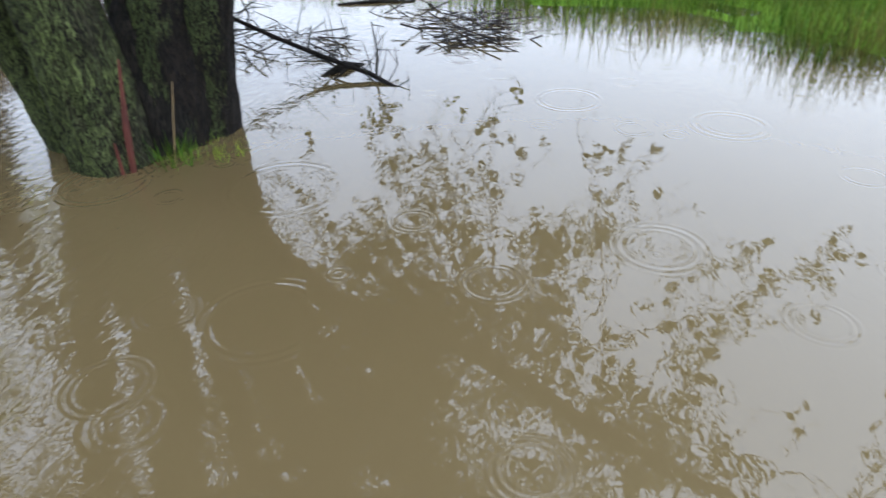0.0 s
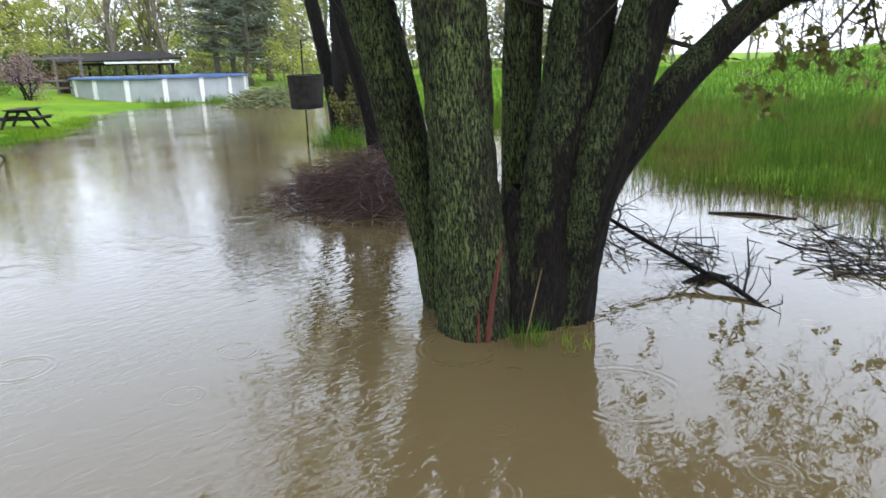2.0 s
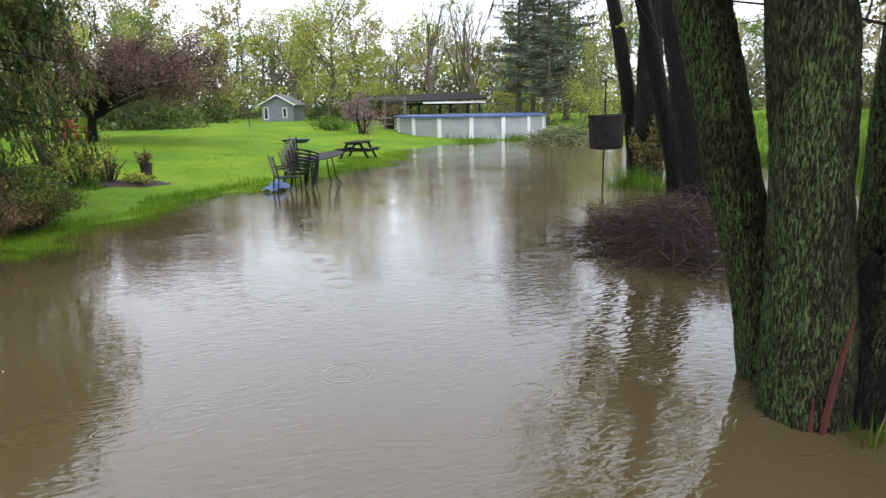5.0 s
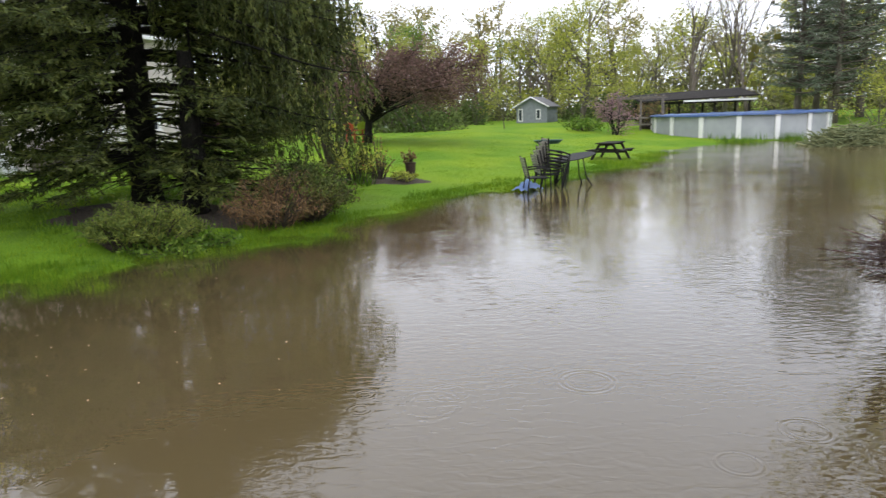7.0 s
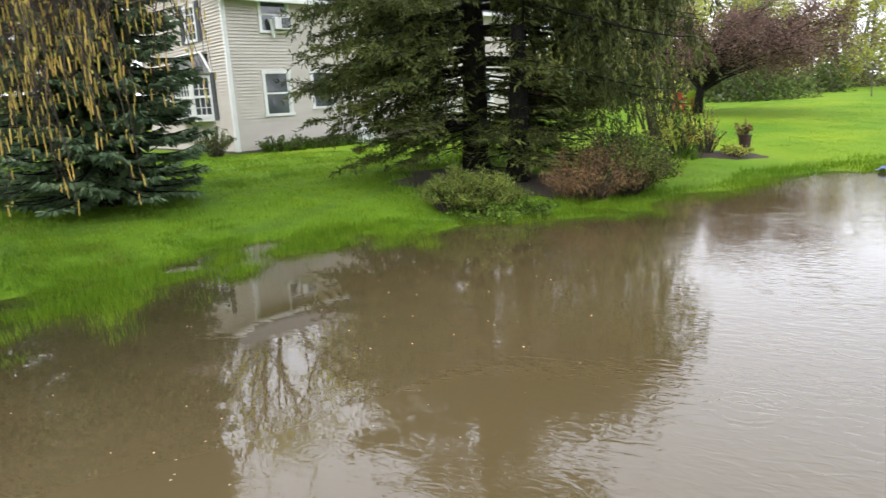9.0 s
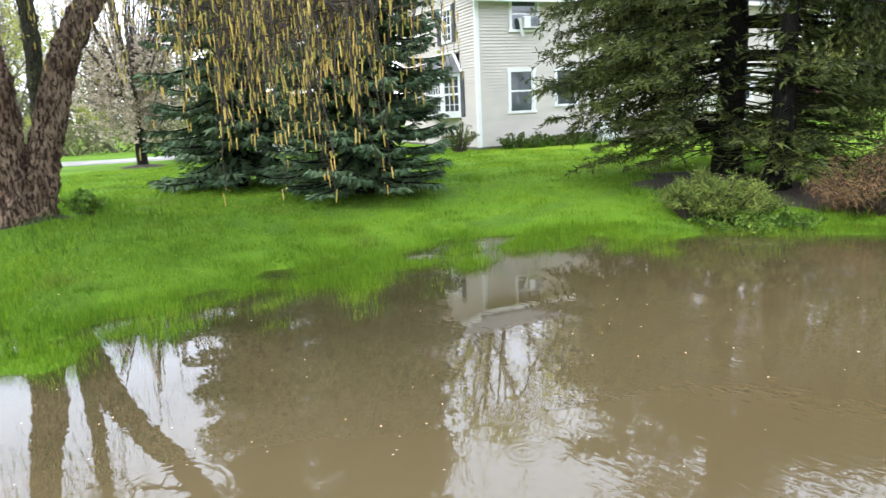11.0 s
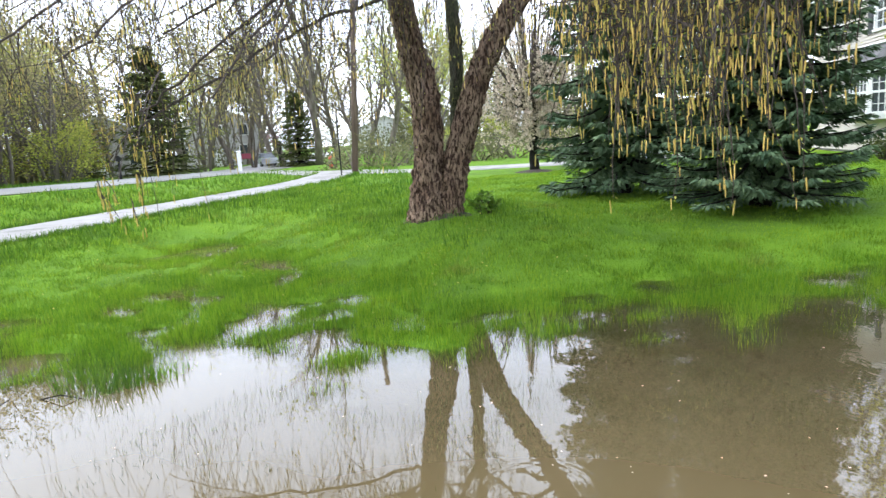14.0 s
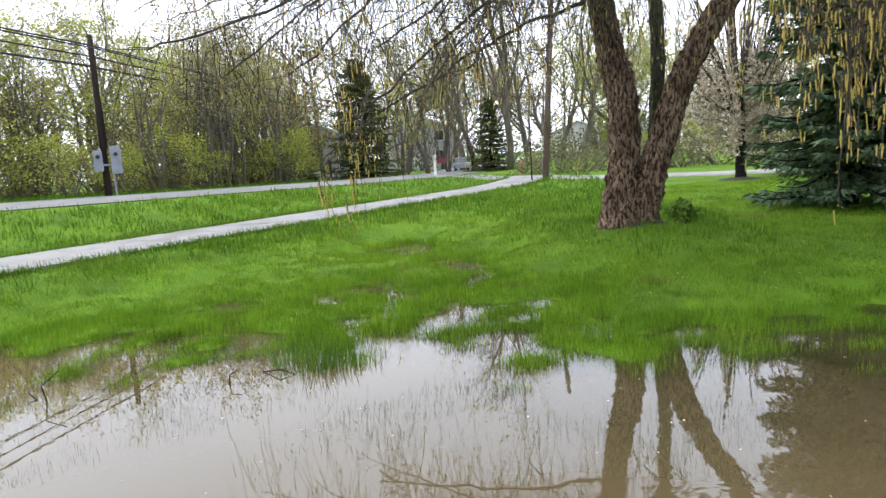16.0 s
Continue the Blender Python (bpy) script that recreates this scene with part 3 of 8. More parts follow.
# ---------------------------------------------------------------- mesh helpers
class Acc:
    """Collects vertices and faces of one mesh."""

    def __init__(self):
        self.v, self.f = [], []

    def mesh(self, name, mat, smooth=False):
        me = bpy.data.meshes.new(name)
        me.from_pydata(self.v, [], self.f)
        me.materials.append(mat)
        if smooth:
            me.polygons.foreach_set("use_smooth", [True] * len(me.polygons))
        me.update()
        return me

    def tube(self, pts, radii, sides=6, cap=True, rough=0.0, rng=None):
        """A tapered tube along pts."""
        pts = [Vector(p) for p in pts]
        base, n = len(self.v), len(pts)
        ref = Vector((0.31, 0.94, 0.12))
        for i, p in enumerate(pts):
            d = (pts[min(i + 1, n - 1)] - pts[max(i - 1, 0)])
            d = d.normalized() if d.length > 1e-9 else Vector((0, 0, 1))
            a = d.cross(ref)
            if a.length < 0.05:
                a = d.cross(Vector((1, 0, 0)))
            a.normalize()
            b = d.cross(a)
            for k in range(sides):
                w = 2 * math.pi * k / sides
                r = radii[i] * (1 + (rng.uniform(-rough, rough) if rough else 0))
                q = p + a * (r * math.cos(w)) + b * (r * math.sin(w))
                self.v.append((q.x, q.y, q.z))
        for i in range(n - 1):
            for k in range(sides):
                k2 = (k + 1) % sides
                self.f.append((base + i * sides + k, base + i * sides + k2, base + (i + 1) * sides + k2, base + (i + 1) * sides + k))
        if cap:
            self.f.append(tuple(base + k for k in reversed(range(sides))))
            self.f.append(tuple(base + (n - 1) * sides + k for k in range(sides)))
        return self

    def box(self, x0, y0, z0, x1, y1, z1, m=None, bevel=0.0):
        base = len(self.v)
        cs = [(x0, y0, z0), (x1, y0, z0), (x1, y1, z0), (x0, y1, z0), (x0, y0, z1), (x1, y0, z1), (x1, y1, z1), (x0, y1, z1)]
        if bevel:
            t = bevel
            cs = [(x0, y0, z0), (x1, y0, z0), (x1, y1, z0), (x0, y1, z0), (x0, y0, z1 - t), (x1, y0, z1 - t), (x1, y1, z1 - t), (x0, y1, z1 - t),
                  (x0 + t, y0 + t, z1), (x1 - t, y0 + t, z1), (x1 - t, y1 - t, z1), (x0 + t, y1 - t, z1)]
        for c in cs:
            self.v.append(tuple(m @ Vector(c)) if m else c)
        q = lambda *i: self.f.append(tuple(base + j for j in i))
        q(3, 2, 1, 0), q(0, 1, 5, 4), q(1, 2, 6, 5), q(2, 3, 7, 6), q(3, 0, 4, 7)
        if bevel:
            q(4, 5, 9, 8), q(5, 6, 10, 9), q(6, 7, 11, 10), q(7, 4, 8, 11), q(8, 9, 10, 11)
        else:
            q(4, 5, 6, 7)
        return self

    def leaf(self, p, u, w):
        """A four-cornered leaf: stalk at p, length u, half-width w."""
        base = len(self.v)
        m = p + u * 0.45
        for q in (p, m + w, p + u, m - w):
            self.v.append((q.x, q.y, q.z))
        self.f.append((base, base + 1, base + 2, base + 3))

    def blade(self, p, u, w):
        base = len(self.v)
        for q in (p - w, p + w, p + u):
            self.v.append((q.x, q.y, q.z))
        self.f.append((base, base + 1, base + 2))


def thing(name, loc=(0, 0, 0), label="", category="", group="", kind="", rz=0.0):
    """An empty at the base of a thing."""
    ob = new(name)
    ob.empty_display_size = 0.2
    ob.matrix_basis = pose(loc[0], loc[1], loc[2], 0, 0, rz)
    return tagged(ob, label, category, group, kind)


def part(name, acc, mat, parent, label="", smooth=False, kind=""):
    ob = new(name, acc if isinstance(acc, bpy.types.Mesh) else acc.mesh(name, mat, smooth))
    ob.parent = parent
    return tagged(ob, label, kind=kind)


def single(name, acc, mat, label, category, loc=(0, 0, 0), group="", kind="", smooth=False, rz=0.0):
    ob = new(name, acc.mesh(name, mat, smooth))
    ob.matrix_basis = pose(loc[0], loc[1], loc[2], 0, 0, rz)
    return tagged(ob, label, category, group, kind)


def polar(az, d):
    a = radians(az)
    return -d * math.sin(a), d * math.cos(a)


def rand_dir(rng):
    while True:
        v = Vector((rng.uniform(-1, 1), rng.uniform(-1, 1), rng.uniform(-1, 1)))
        if 0.1 < v.length < 1:
            return v.normalized()


# ---------------------------------------------------------------- lie of the land
SHORE = [(22.5, 36.5), (18.6, 34.7), (14.7, 33.7), (11.0, 31.2), (8.4, 26.4), (5.9, 22.1), (3.7, 19.3), (1.9, 17.2), (0.1, 15.4), (-1.8, 12.3),
         (-3.1, 10.2), (-4.4, 8.9), (-5.8, 7.8), (-6.8, 6.4), (-7.0, 4.6), (-6.7, 2.6), (-6.8, 1.1), (-7.0, -0.3), (-7.4, -1.4), (-7.0, -2.8),
         (-7.1, -3.8), (-6.7, -4.6), (-7.4, -6.3), (-7.6, -8.4), (-4.5, -11.0), (0.0, -12.5), (4.0, -9.5), (5.9, -5.5), (6.9, -3.0), (7.7, -2.5),
         (8.2, -1.7), (8.5, -0.6), (9.2, 0.3), (9.8, 1.5), (10.1, 3.2), (10.5, 4.6), (13.2, 7.2), (15.4, 11.5), (18.0, 18.0), (20.5, 26.0), (22.5, 31.0)]
WALK_AZ = 64.0
AX = Vector((-math.sin(radians(WALK_AZ)), math.cos(radians(WALK_AZ))))          # along the road
NX = Vector((-math.sin(radians(WALK_AZ + 90)), math.cos(radians(WALK_AZ + 90))))  # across it, away from the lawn
PUDDLES = [(-13.9, -3.0, 1.2), (-13.6, -1.9, 1.2), (-11.4, -0.6, 1.0), (-9.4, -1.95, 0.8), (-9.5, 1.0, 0.6), (-12.0, -1.3, 0.5), (-9.9, -0.4, 0.5)]


def smooth01(x):
    x = np.clip(x, 0, 1)
    return x * x * (3 - 2 * x)


def shore_distance(x, y):
    """Metres from the waterline: positive on land."""
    x, y = np.asarray(x, float), np.asarray(y, float)
    best = np.full(x.shape, 1e9)
    inside = np.zeros(x.shape, bool)
    n = len(SHORE)
    for i in range(n):
        (ax, ay), (bx, by) = SHORE[i], SHORE[(i + 1) % n]
        dx, dy = bx - ax, by - ay
        t = np.clip(((x - ax) * dx + (y - ay) * dy) / (dx * dx + dy * dy), 0, 1)
        best = np.minimum(best, np.hypot(x - ax - t * dx, y - ay - t * dy))
        cross = (ay > y) != (by > y)
        inside ^= cross & (x < (bx - ax) * (y - ay) / (by - ay + 1e-12) + ax)
    return np.where(inside, -best, best)


def road_uw(x, y):
    """Along and across the road; it bends away after u = 25."""
    u = x * AX.x + y * AX.y
    w = x * NX.x + y * NX.y
    bend = np.clip(u - 22, 0, None)
    return u, w - 0.42 * bend * bend / (bend + 9)


WAVES = np.random.RandomState(3).uniform(0, 1, (14, 3))


def ragged(x, y):
    """Small uneven swellings of the turf."""
    out = 0 * x
    for a, b, c in WAVES:
        k, w = 3.2 + 9.0 * b, 6.283 * a
        out = out + np.sin(k * (x * np.cos(w) + y * np.sin(w)) + 40 * c)
    return out / 2.6


def height(x, y):
    x, y = np.asarray(x, float), np.asarray(y, float)
    d = shore_distance(x, y)
    wob = (0.05 * np.sin(1.3 * x + 0.7 * y) * np.sin(0.9 * y - 0.4 * x + 1.0) + 0.03 * np.sin(3.1 * x - 1.7 * y) * np.sin(2.7 * y + 0.8 * x)
           + 0.02 * np.sin(6.3 * x + 2.0) * np.sin(5.7 * y + 1.0))
    west = smooth01((-4 - x) / 4) * smooth01((3 - y) / 4)      # flat soggy corner
    slope = 0.068 * (1 - west) + 0.030 * west
    land = slope * d
    land = np.where(d > 12, 12 * slope + 0.004 * (d - 12), land)
    east = smooth01((x - 7) / 6) * smooth01((24 - y) / 9)
    land = land * (1 - east) + east * np.minimum(0.05 * d, 4.0)
    bed = np.maximum((0.085 - 0.05 * smooth01((-2 - x) / 4)) * d, -0.45)
    z = np.where(d > 0, land, bed) + wob * (1 + 0.5 * west) * np.exp(-np.abs(d) / (4.0 + 3 * west)) * smooth01(np.abs(d) / 0.8 + 0.35)
    z = z - 0.028 * np.exp(-(d / 1.5) ** 2) * smooth01((-4 - x) / 1.5)
    z = z + 0.085 * smooth01((d - 0.2) / 1.0) * smooth01((y - 0.5) / 2.0) * smooth01((-4 - x) / 1.5)
    z = z - 0.07 * np.exp(-((x + 6.0) ** 2 / 0.9 + (y + 1.6) ** 2 / 3.0))
    z = z + 0.09 * np.exp(-((x + 12.4) ** 2 + (y - 2.3) ** 2) / 7.0)
    # level lawn beyond the birch
    flat = smooth01((np.degrees(np.arctan2(-x, y)) - 17) / 16) * smooth01((np.hypot(x, y) - 11) / 3) * (x < 0)
    z = z * (1 - flat) + np.minimum(z, 0.34 + 0.003 * np.hypot(x, y)) * flat
    rough = 0.030 * np.sin(4.1 * x + 1.9 * y) * np.sin(3.3 * y - 2.2 * x + 0.5) + 0.022 * np.sin(7.3 * x - 2.1 * y + 1.0) * np.sin(6.7 * y + 2.9 * x)
    z = z + rough * west * np.exp(-np.abs(d) / 7.0)
    z = z + ragged(x, y) * smooth01((4 - x) / 4) * smooth01((14 - y) / 4) * (0.017 * np.exp(-np.abs(d) / 2.2) + 0.010 * np.exp(-np.abs(d) / 8.0))
    sx = x + 0.35 * np.sin(2.9 * y + 1.0) + 0.18 * np.sin(6.1 * y + 2.0 * x)
    sy = y + 0.25 * np.sin(3.7 * x) + 0.15 * np.sin(7.9 * x + 1.5)
    for px, py, pr in PUDDLES:
        k = np.exp(-((sx - px) ** 2 * 0.6 + (sy - py) ** 2 * 2.2) / pr ** 2)
        z = z * (1 - k) + (-0.085 + 0.03 * np.sin(5.1 * x + 2.0 * y) * np.sin(4.3 * y - 1.7 * x)) * k
    # the road embankment
    u, w = road_uw(x, y)
    road = np.clip(1.42 - 0.021 * u, 0.35, 2.0) + 0.012 * np.clip(w - 18, 0, 8)
    walkz = np.clip(0.50 + 0 * u, 0.3, 2.0)
    far_side = smooth01((-x - 2) / 6)
    k1 = smooth01((w - 8.5) / 3.0) * far_side
    z = z * (1 - k1) + walkz * k1
    k2 = smooth01((w - 13.6) / 4.0) * far_side
    z = z * (1 - k2) + road * k2
    return z


def gz(x, y):
    return float(height(np.array([x]), np.array([y]))[0])


# ---------------------------------------------------------------- ground and water
def axis(lo, hi, step, far):
    a = list(np.arange(lo, hi + 1e-6, step))
    g, s = hi, step
    while g < far:
        s *= 1.22
        g += s
        a.append(g)
    g, s, b = lo, step, []
    while g > -far:
        s *= 1.22
        g -= s
        b.append(g)
    return np.array(b[::-1] + a)


def grid_mesh(name, xs, ys, zf, mat):
    X, Y = np.meshgrid(xs, ys)
    Z = zf(X.ravel(), Y.ravel())
    co = np.stack([X.ravel(), Y.ravel(), Z], -1)
    nx, ny = len(xs), len(ys)
    i = np.arange((ny - 1) * (nx - 1))
    r, c = i // (nx - 1), i % (nx - 1)
    a = r * nx + c
    quads = np.stack([a, a + 1, a + nx + 1, a + nx], -1)
    me = bpy.data.meshes.new(name)
    me.from_pydata(co.tolist(), [], quads.tolist())
    me.polygons.foreach_set("use_smooth", np.ones(len(quads), bool))
    me.materials.append(mat)
    me.update()
    return me


ground = tagged(new("ground", grid_mesh("ground", axis(-46, 16, 0.29, 1500), axis(-30, 36, 0.29, 1500), height, M_GROUND)),
                "bright green rain-soaked lawn sloping down to flood water", "lawn", kind="structure")

wxs, wys = np.arange(-30, 34.1, 0.4), np.arange(-22, 46.1, 0.4)
wme = grid_mesh("water", wxs, wys, lambda x, y: 0 * x, M_WATER)
wco = np.empty(3 * len(wme.vertices))
wme.vertices.foreach_get("co", wco)
depth = -height(wco[0::3], wco[1::3])
wme.attributes.new("shallow", 'FLOAT', 'POINT').data.foreach_set("value", np.where(wco[0::3] < 7, 0.85 * np.exp(-np.clip(depth, 0, None) / np.interp(wco[1::3], [-1, 3], [0.05, 0.15])), 0.5 * np.exp(-np.clip(depth, 0, None) / 0.05)))
tagged(new("water", wme), "still brown flood water dimpled by rain drops", "flood water", kind="structure")


def ribbon(name, w0, w1, u0, u1, lift, mat, label, category, step=1.0):
    """A strip of paving along the road."""
    a = Acc()
    us = np.arange(u0, u1 + 1e-6, step)
    n = 3
    for u in us:
        for k in range(n):
            w = w0 + (w1 - w0) * k / (n - 1)
            bend = max(u - 22, 0)
            ww = w + 0.42 * bend * bend / (bend + 9)
            x, y = u * AX.x + ww * NX.x, u * AX.y + ww * NX.y
            crown = 0.05 * (1 - (2 * k / (n - 1) - 1) ** 2)
            a.v.append((x, y, gz(x, y) + lift + crown))
    for i in range(len(us) - 1):
        for k in range(n - 1):
            b = i * n + k
            a.f.append((b, b + 1, b + n + 1, b + n))
    # edges that go down into the soil
    for k in (0, n - 1):
        base = len(a.v)
        for i in range(len(us)):
            x, y, z = a.v[i * n + k]
            a.v.append((x, y, z - lift - 0.25))
        for i in range(len(us) - 1):
            q = (i * n + k, (i + 1) * n + k, base + i + 1, base + i)
            a.f.append(q if k else q[::-1])
    return tagged(new(name, a.mesh(name, mat, True)), label, category, kind="structure")


ribbon("road", 18.0, 25.0, -60, 160, 0.03, M_ASPHALT, "wet grey worn asphalt road", "road", 2.0)

# the pavement: slabs with recessed joints
pavement = thing("pavement", (0, 0, 0), "pale wet concrete footpath of separate slabs", "pavement", kind="structure")
for i in range(28):
    u = -8 + 1.5 * i
    a = Acc()
    bend = [max(q - 22, 0) for q in (u, u + 1.485)]
    off = [0.42 * q * q / (q + 9) for q in bend]
    cs = []
    for uu, o in zip((u, u + 1.485), off):
        for w in (11.25 + o, 13.6 + o):
            x, y = uu * AX.x + w * NX.x, uu * AX.y + w * NX.y
            cs.append((x, y, gz(x, y) + 0.05))
    base = [(x, y, z - 0.3) for x, y, z in cs]
    a.v = cs + base
    a.f = [(0, 2, 3, 1), (0, 1, 5, 4), (1, 3, 7, 5), (3, 2, 6, 7), (2, 0, 4, 6)]
    part("slab", a, M_CONCRETE, pavement)

# the drive: from the road to the garage behind the firs
def driveway():
    path = [(-42.0, -6.5, 3.5), (-37.5, -1.5, 2.6), (-33.0, 3.2, 1.9), (-29.5, 8.0, 1.7), (-27.5, 13.5, 1.7), (-26.5, 22.0, 1.7)]
    a, n = Acc(), 7
    line = []
    for (x0, y0, h0), (x1, y1, h1) in zip(path, path[1:]):
        for k in range(14):
            f = k / 14
            line.append((x0 + (x1 - x0) * f, y0 + (y1 - y0) * f, h0 + (h1 - h0) * f))
    for i, (x, y, hw) in enumerate(line):
        x2, y2, _ = line[min(i + 4, len(line) - 1)]
        x1, y1, _ = line[max(i - 4, 0)]
        d = Vector((x2 - x1, y2 - y1)).normalized()
        for k in range(n):
            s = 2 * k / (n - 1) - 1
            px, py = x - d.y * hw * s, y + d.x * hw * s
            a.v.append((px, py, gz(px, py) + (0.045 if 0 < k < n - 1 else -0.12)))
    for i in range(len(line) - 1):
        for k in range(n - 1):
            b = i * n + k
            a.f.append((b, b + 1, b + n + 1, b + n))
    return tagged(new("driveway", a.mesh("driveway", M_CONCRETE)), "pale grey wet concrete driveway", "driveway", kind="structure")


driveway()


# ---------------------------------------------------------------- grass
def keep_grass(x, y, z):
    u, w = road_uw(x, y)
    on_path = ((w > 11.32) & (w < 13.53) & (x < -4)) | ((w > 17.2) & (w < 25.4) & (x < -4))
    bed = ((x + 1.7) / 1.9) ** 2 + ((y - 17.6) / 1.3) ** 2 < 1
    foot = ((x + 12.38) / 0.62) ** 2 + ((y - 2.27) / 0.80) ** 2 < 1
    litter = ((x + 5.3) / 2.2) ** 2 + ((y - 12.3) / 1.45) ** 2 < 1
    return (z > -0.25) & ~on_path & ~bed & ~foot & ~litter


def grass(name, n, region, hmin, hmax, width, mat, label, category, seed, near=10.0, zmax=9.0, lean=0.35, sub=-0.10, poke=0.0):
    """Blades of grass sown over a region, thinner away from the path of the view."""
    rs = np.random.RandomState(seed)
    x0, x1, y0, y1 = region
    x, y = rs.uniform(x0, x1, n), rs.uniform(y0, y1, n)
    z = height(x, y)
    r = np.hypot(x, y)
    k = keep_grass(x, y, z) & (rs.rand(n) < np.clip((near / np.maximum(r, 1)) ** 1.3, 0, 1)) & (z > sub) & (z < zmax)
    # fewer blades the deeper the water
    if not poke:
        k &= rs.rand(n) < np.clip(1 + np.minimum(z, 0) / -sub, 0, 1) ** 1.5
    # clumps
    cl = np.sin(2.1 * x + 1.3 * y) * np.sin(1.7 * y - 0.6 * x) + 0.6 * np.sin(5.1 * x) * np.sin(4.7 * y)
    k &= rs.rand(n) < (np.clip(0.22 + 0.95 * cl, 0, 1) if poke else 0.88 + 0.22 * cl)
    x, y, z, r = x[k], y[k], z[k], r[k]
    m = len(x)
    grow = np.clip(r / 11.0, 1.0, 2.2)
    h = rs.uniform(hmin, hmax, m) * (1 + 0.35 * cl[k])
    if poke:
        z = np.maximum(z, -0.03)
        h = rs.uniform(0.03, poke, m)
    a = rs.uniform(0, 2 * np.pi, m)
    wx, wy = np.cos(a) * width * grow, np.sin(a) * width * grow
    b = rs.uniform(0, 2 * np.pi, m)
    lx, ly = np.cos(b) * h * lean * rs.rand(m), np.sin(b) * h * lean * rs.rand(m)
    co = np.empty((m, 3, 3))
    co[:, 0] = np.stack([x - wx, y - wy, z - 0.02], -1)
    co[:, 1] = np.stack([x + wx, y + wy, z - 0.02], -1)
    co[:, 2] = np.stack([x + lx, y + ly, z + h], -1)
    me = bpy.data.meshes.new(name)
    me.vertices.add(3 * m)
    me.vertices.foreach_set("co", co.ravel())
    me.loops.add(3 * m)
    me.loops.foreach_set("vertex_index", np.arange(3 * m))
    me.polygons.add(m)
    me.polygons.foreach_set("loop_start", np.arange(0, 3 * m, 3))
    me.materials.append(mat)
    me.update()
    me.validate()
    return tagged(new(name, me), label, category, kind="stuff")


grass("lawn_grass", 900000, (-24, -2, -9, 18), 0.020, 0.062, 0.0048, M_BLADE, "short wet bright green lawn grass", "grass", 11, 9.5, sub=-0.045)
grass("lawn_grass", 260000, (-8, 14, 12, 40), 0.010, 0.028, 0.006, M_BLADE_N, "short bright green lawn grass beyond the flood", "grass", 12, 14)
grass("shore_grass", 420000, (-15, -4.5, -9, 9), 0.05, 0.15, 0.0042, M_SHORE, "longer grass standing in the shallow flood edge", "grass", 13, 11, 0.06, 0.5, -0.085)
grass("shore_grass", 330000, (-6.5, 10, 6, 28), 0.05, 0.13, 0.0050, M_BLADE_N, "grass standing in the flood edge of the back lawn", "grass", 18, 15, 0.05, 0.5, -0.11)
grass("drowned_grass", 40000, (-7.6, -3.4, -4.6, 3.2), 0.12, 0.27, 0.0028, M_EMERGE, "thin drowned grass blades poking out of the water", "grass", 17, 9, 0.02, 0.6, -0.24, 0.085)


def tussocks(name, n, region, per, spread, hmin, hmax, width, mat, label, seed, near=9.0, low=-0.05, kerb=0.0):
    """Uneven turf: bunches of longer blades that lean out from their middles."""
    rs = np.random.RandomState(seed)
    x0, x1, y0, y1 = region
    x, y = rs.uniform(x0, x1, n), rs.uniform(y0, y1, n)
    if kerb:
        u, w = rs.uniform(-7, 32, n), np.where(rs.rand(n) < 0.5, 11.22, 13.66) + rs.uniform(-kerb, kerb, n)
        bend = np.clip(u - 22, 0, None)
        ww = w + 0.42 * bend * bend / (bend + 9)
        x, y = u * AX.x + ww * NX.x, u * AX.y + ww * NX.y
    z = height(x, y)
    r = np.hypot(x, y)
    k = (z > low) & (rs.rand(n) < np.clip((near / np.maximum(r, 1)) ** 1.2, 0, 1))
    if not kerb:
        k &= keep_grass(x, y, z) & (noise_field(x, y) > rs.uniform(-0.7, 0.5, n))
    x, y, m = x[k], y[k], int(k.sum())
    size = rs.uniform(0.55, 1.3, m)
    x, y, size = np.repeat(x, per), np.repeat(y, per), np.repeat(size, per)
    m *= per
    a, f = rs.uniform(0, 2 * np.pi, m), np.sqrt(rs.rand(m)) * size
    bx, by = x + np.cos(a) * f * spread, y + np.sin(a) * f * spread
    z = height(bx, by)
    h = rs.uniform(hmin, hmax, m) * size * (1.15 - 0.45 * f)
    out = h * f * rs.uniform(0.2, 1.1, m)
    g = np.clip(np.hypot(bx, by) / 10.0, 1.0, 2.0)
    b = rs.uniform(0, 2 * np.pi, m)
    wx, wy = np.cos(b) * width * g, np.sin(b) * width * g
    co = np.empty((m, 3, 3))
    co[:, 0] = np.stack([bx - wx, by - wy, z - 0.02], -1)
    co[:, 1] = np.stack([bx + wx, by + wy, z - 0.02], -1)
    co[:, 2] = np.stack([bx + np.cos(a) * out, by + np.sin(a) * out, z + h], -1)
    me = bpy.data.meshes.new(name)
    me.vertices.add(3 * m)
    me.vertices.foreach_set("co", co.ravel())
    me.loops.add(3 * m)
    me.loops.foreach_set("vertex_index", np.arange(3 * m))
    me.polygons.add(m)
    me.polygons.foreach_set("loop_start", np.arange(0, 3 * m, 3))
    me.materials.append(mat)
    me.update()
    me.validate()
    return tagged(new(name, me), label, "grass", kind="stuff")


def noise_field(x, y):
    return 0.5 * np.sin(1.1 * x + 2.3 * y + 0.4) * np.sin(1.9 * x - 0.8 * y) + 0.5 * np.sin(3.7 * x - 1.3 * y + 2.0) * np.sin(2.9 * y + 1.6 * x)


tussocks("turf_tussocks", 5200, (-15, -5.5, -8, 6), 32, 0.16, 0.04, 0.10, 0.0045, M_TUSSOCK, "uneven bunches of longer grass in the soggy lawn", 21, 9.0)
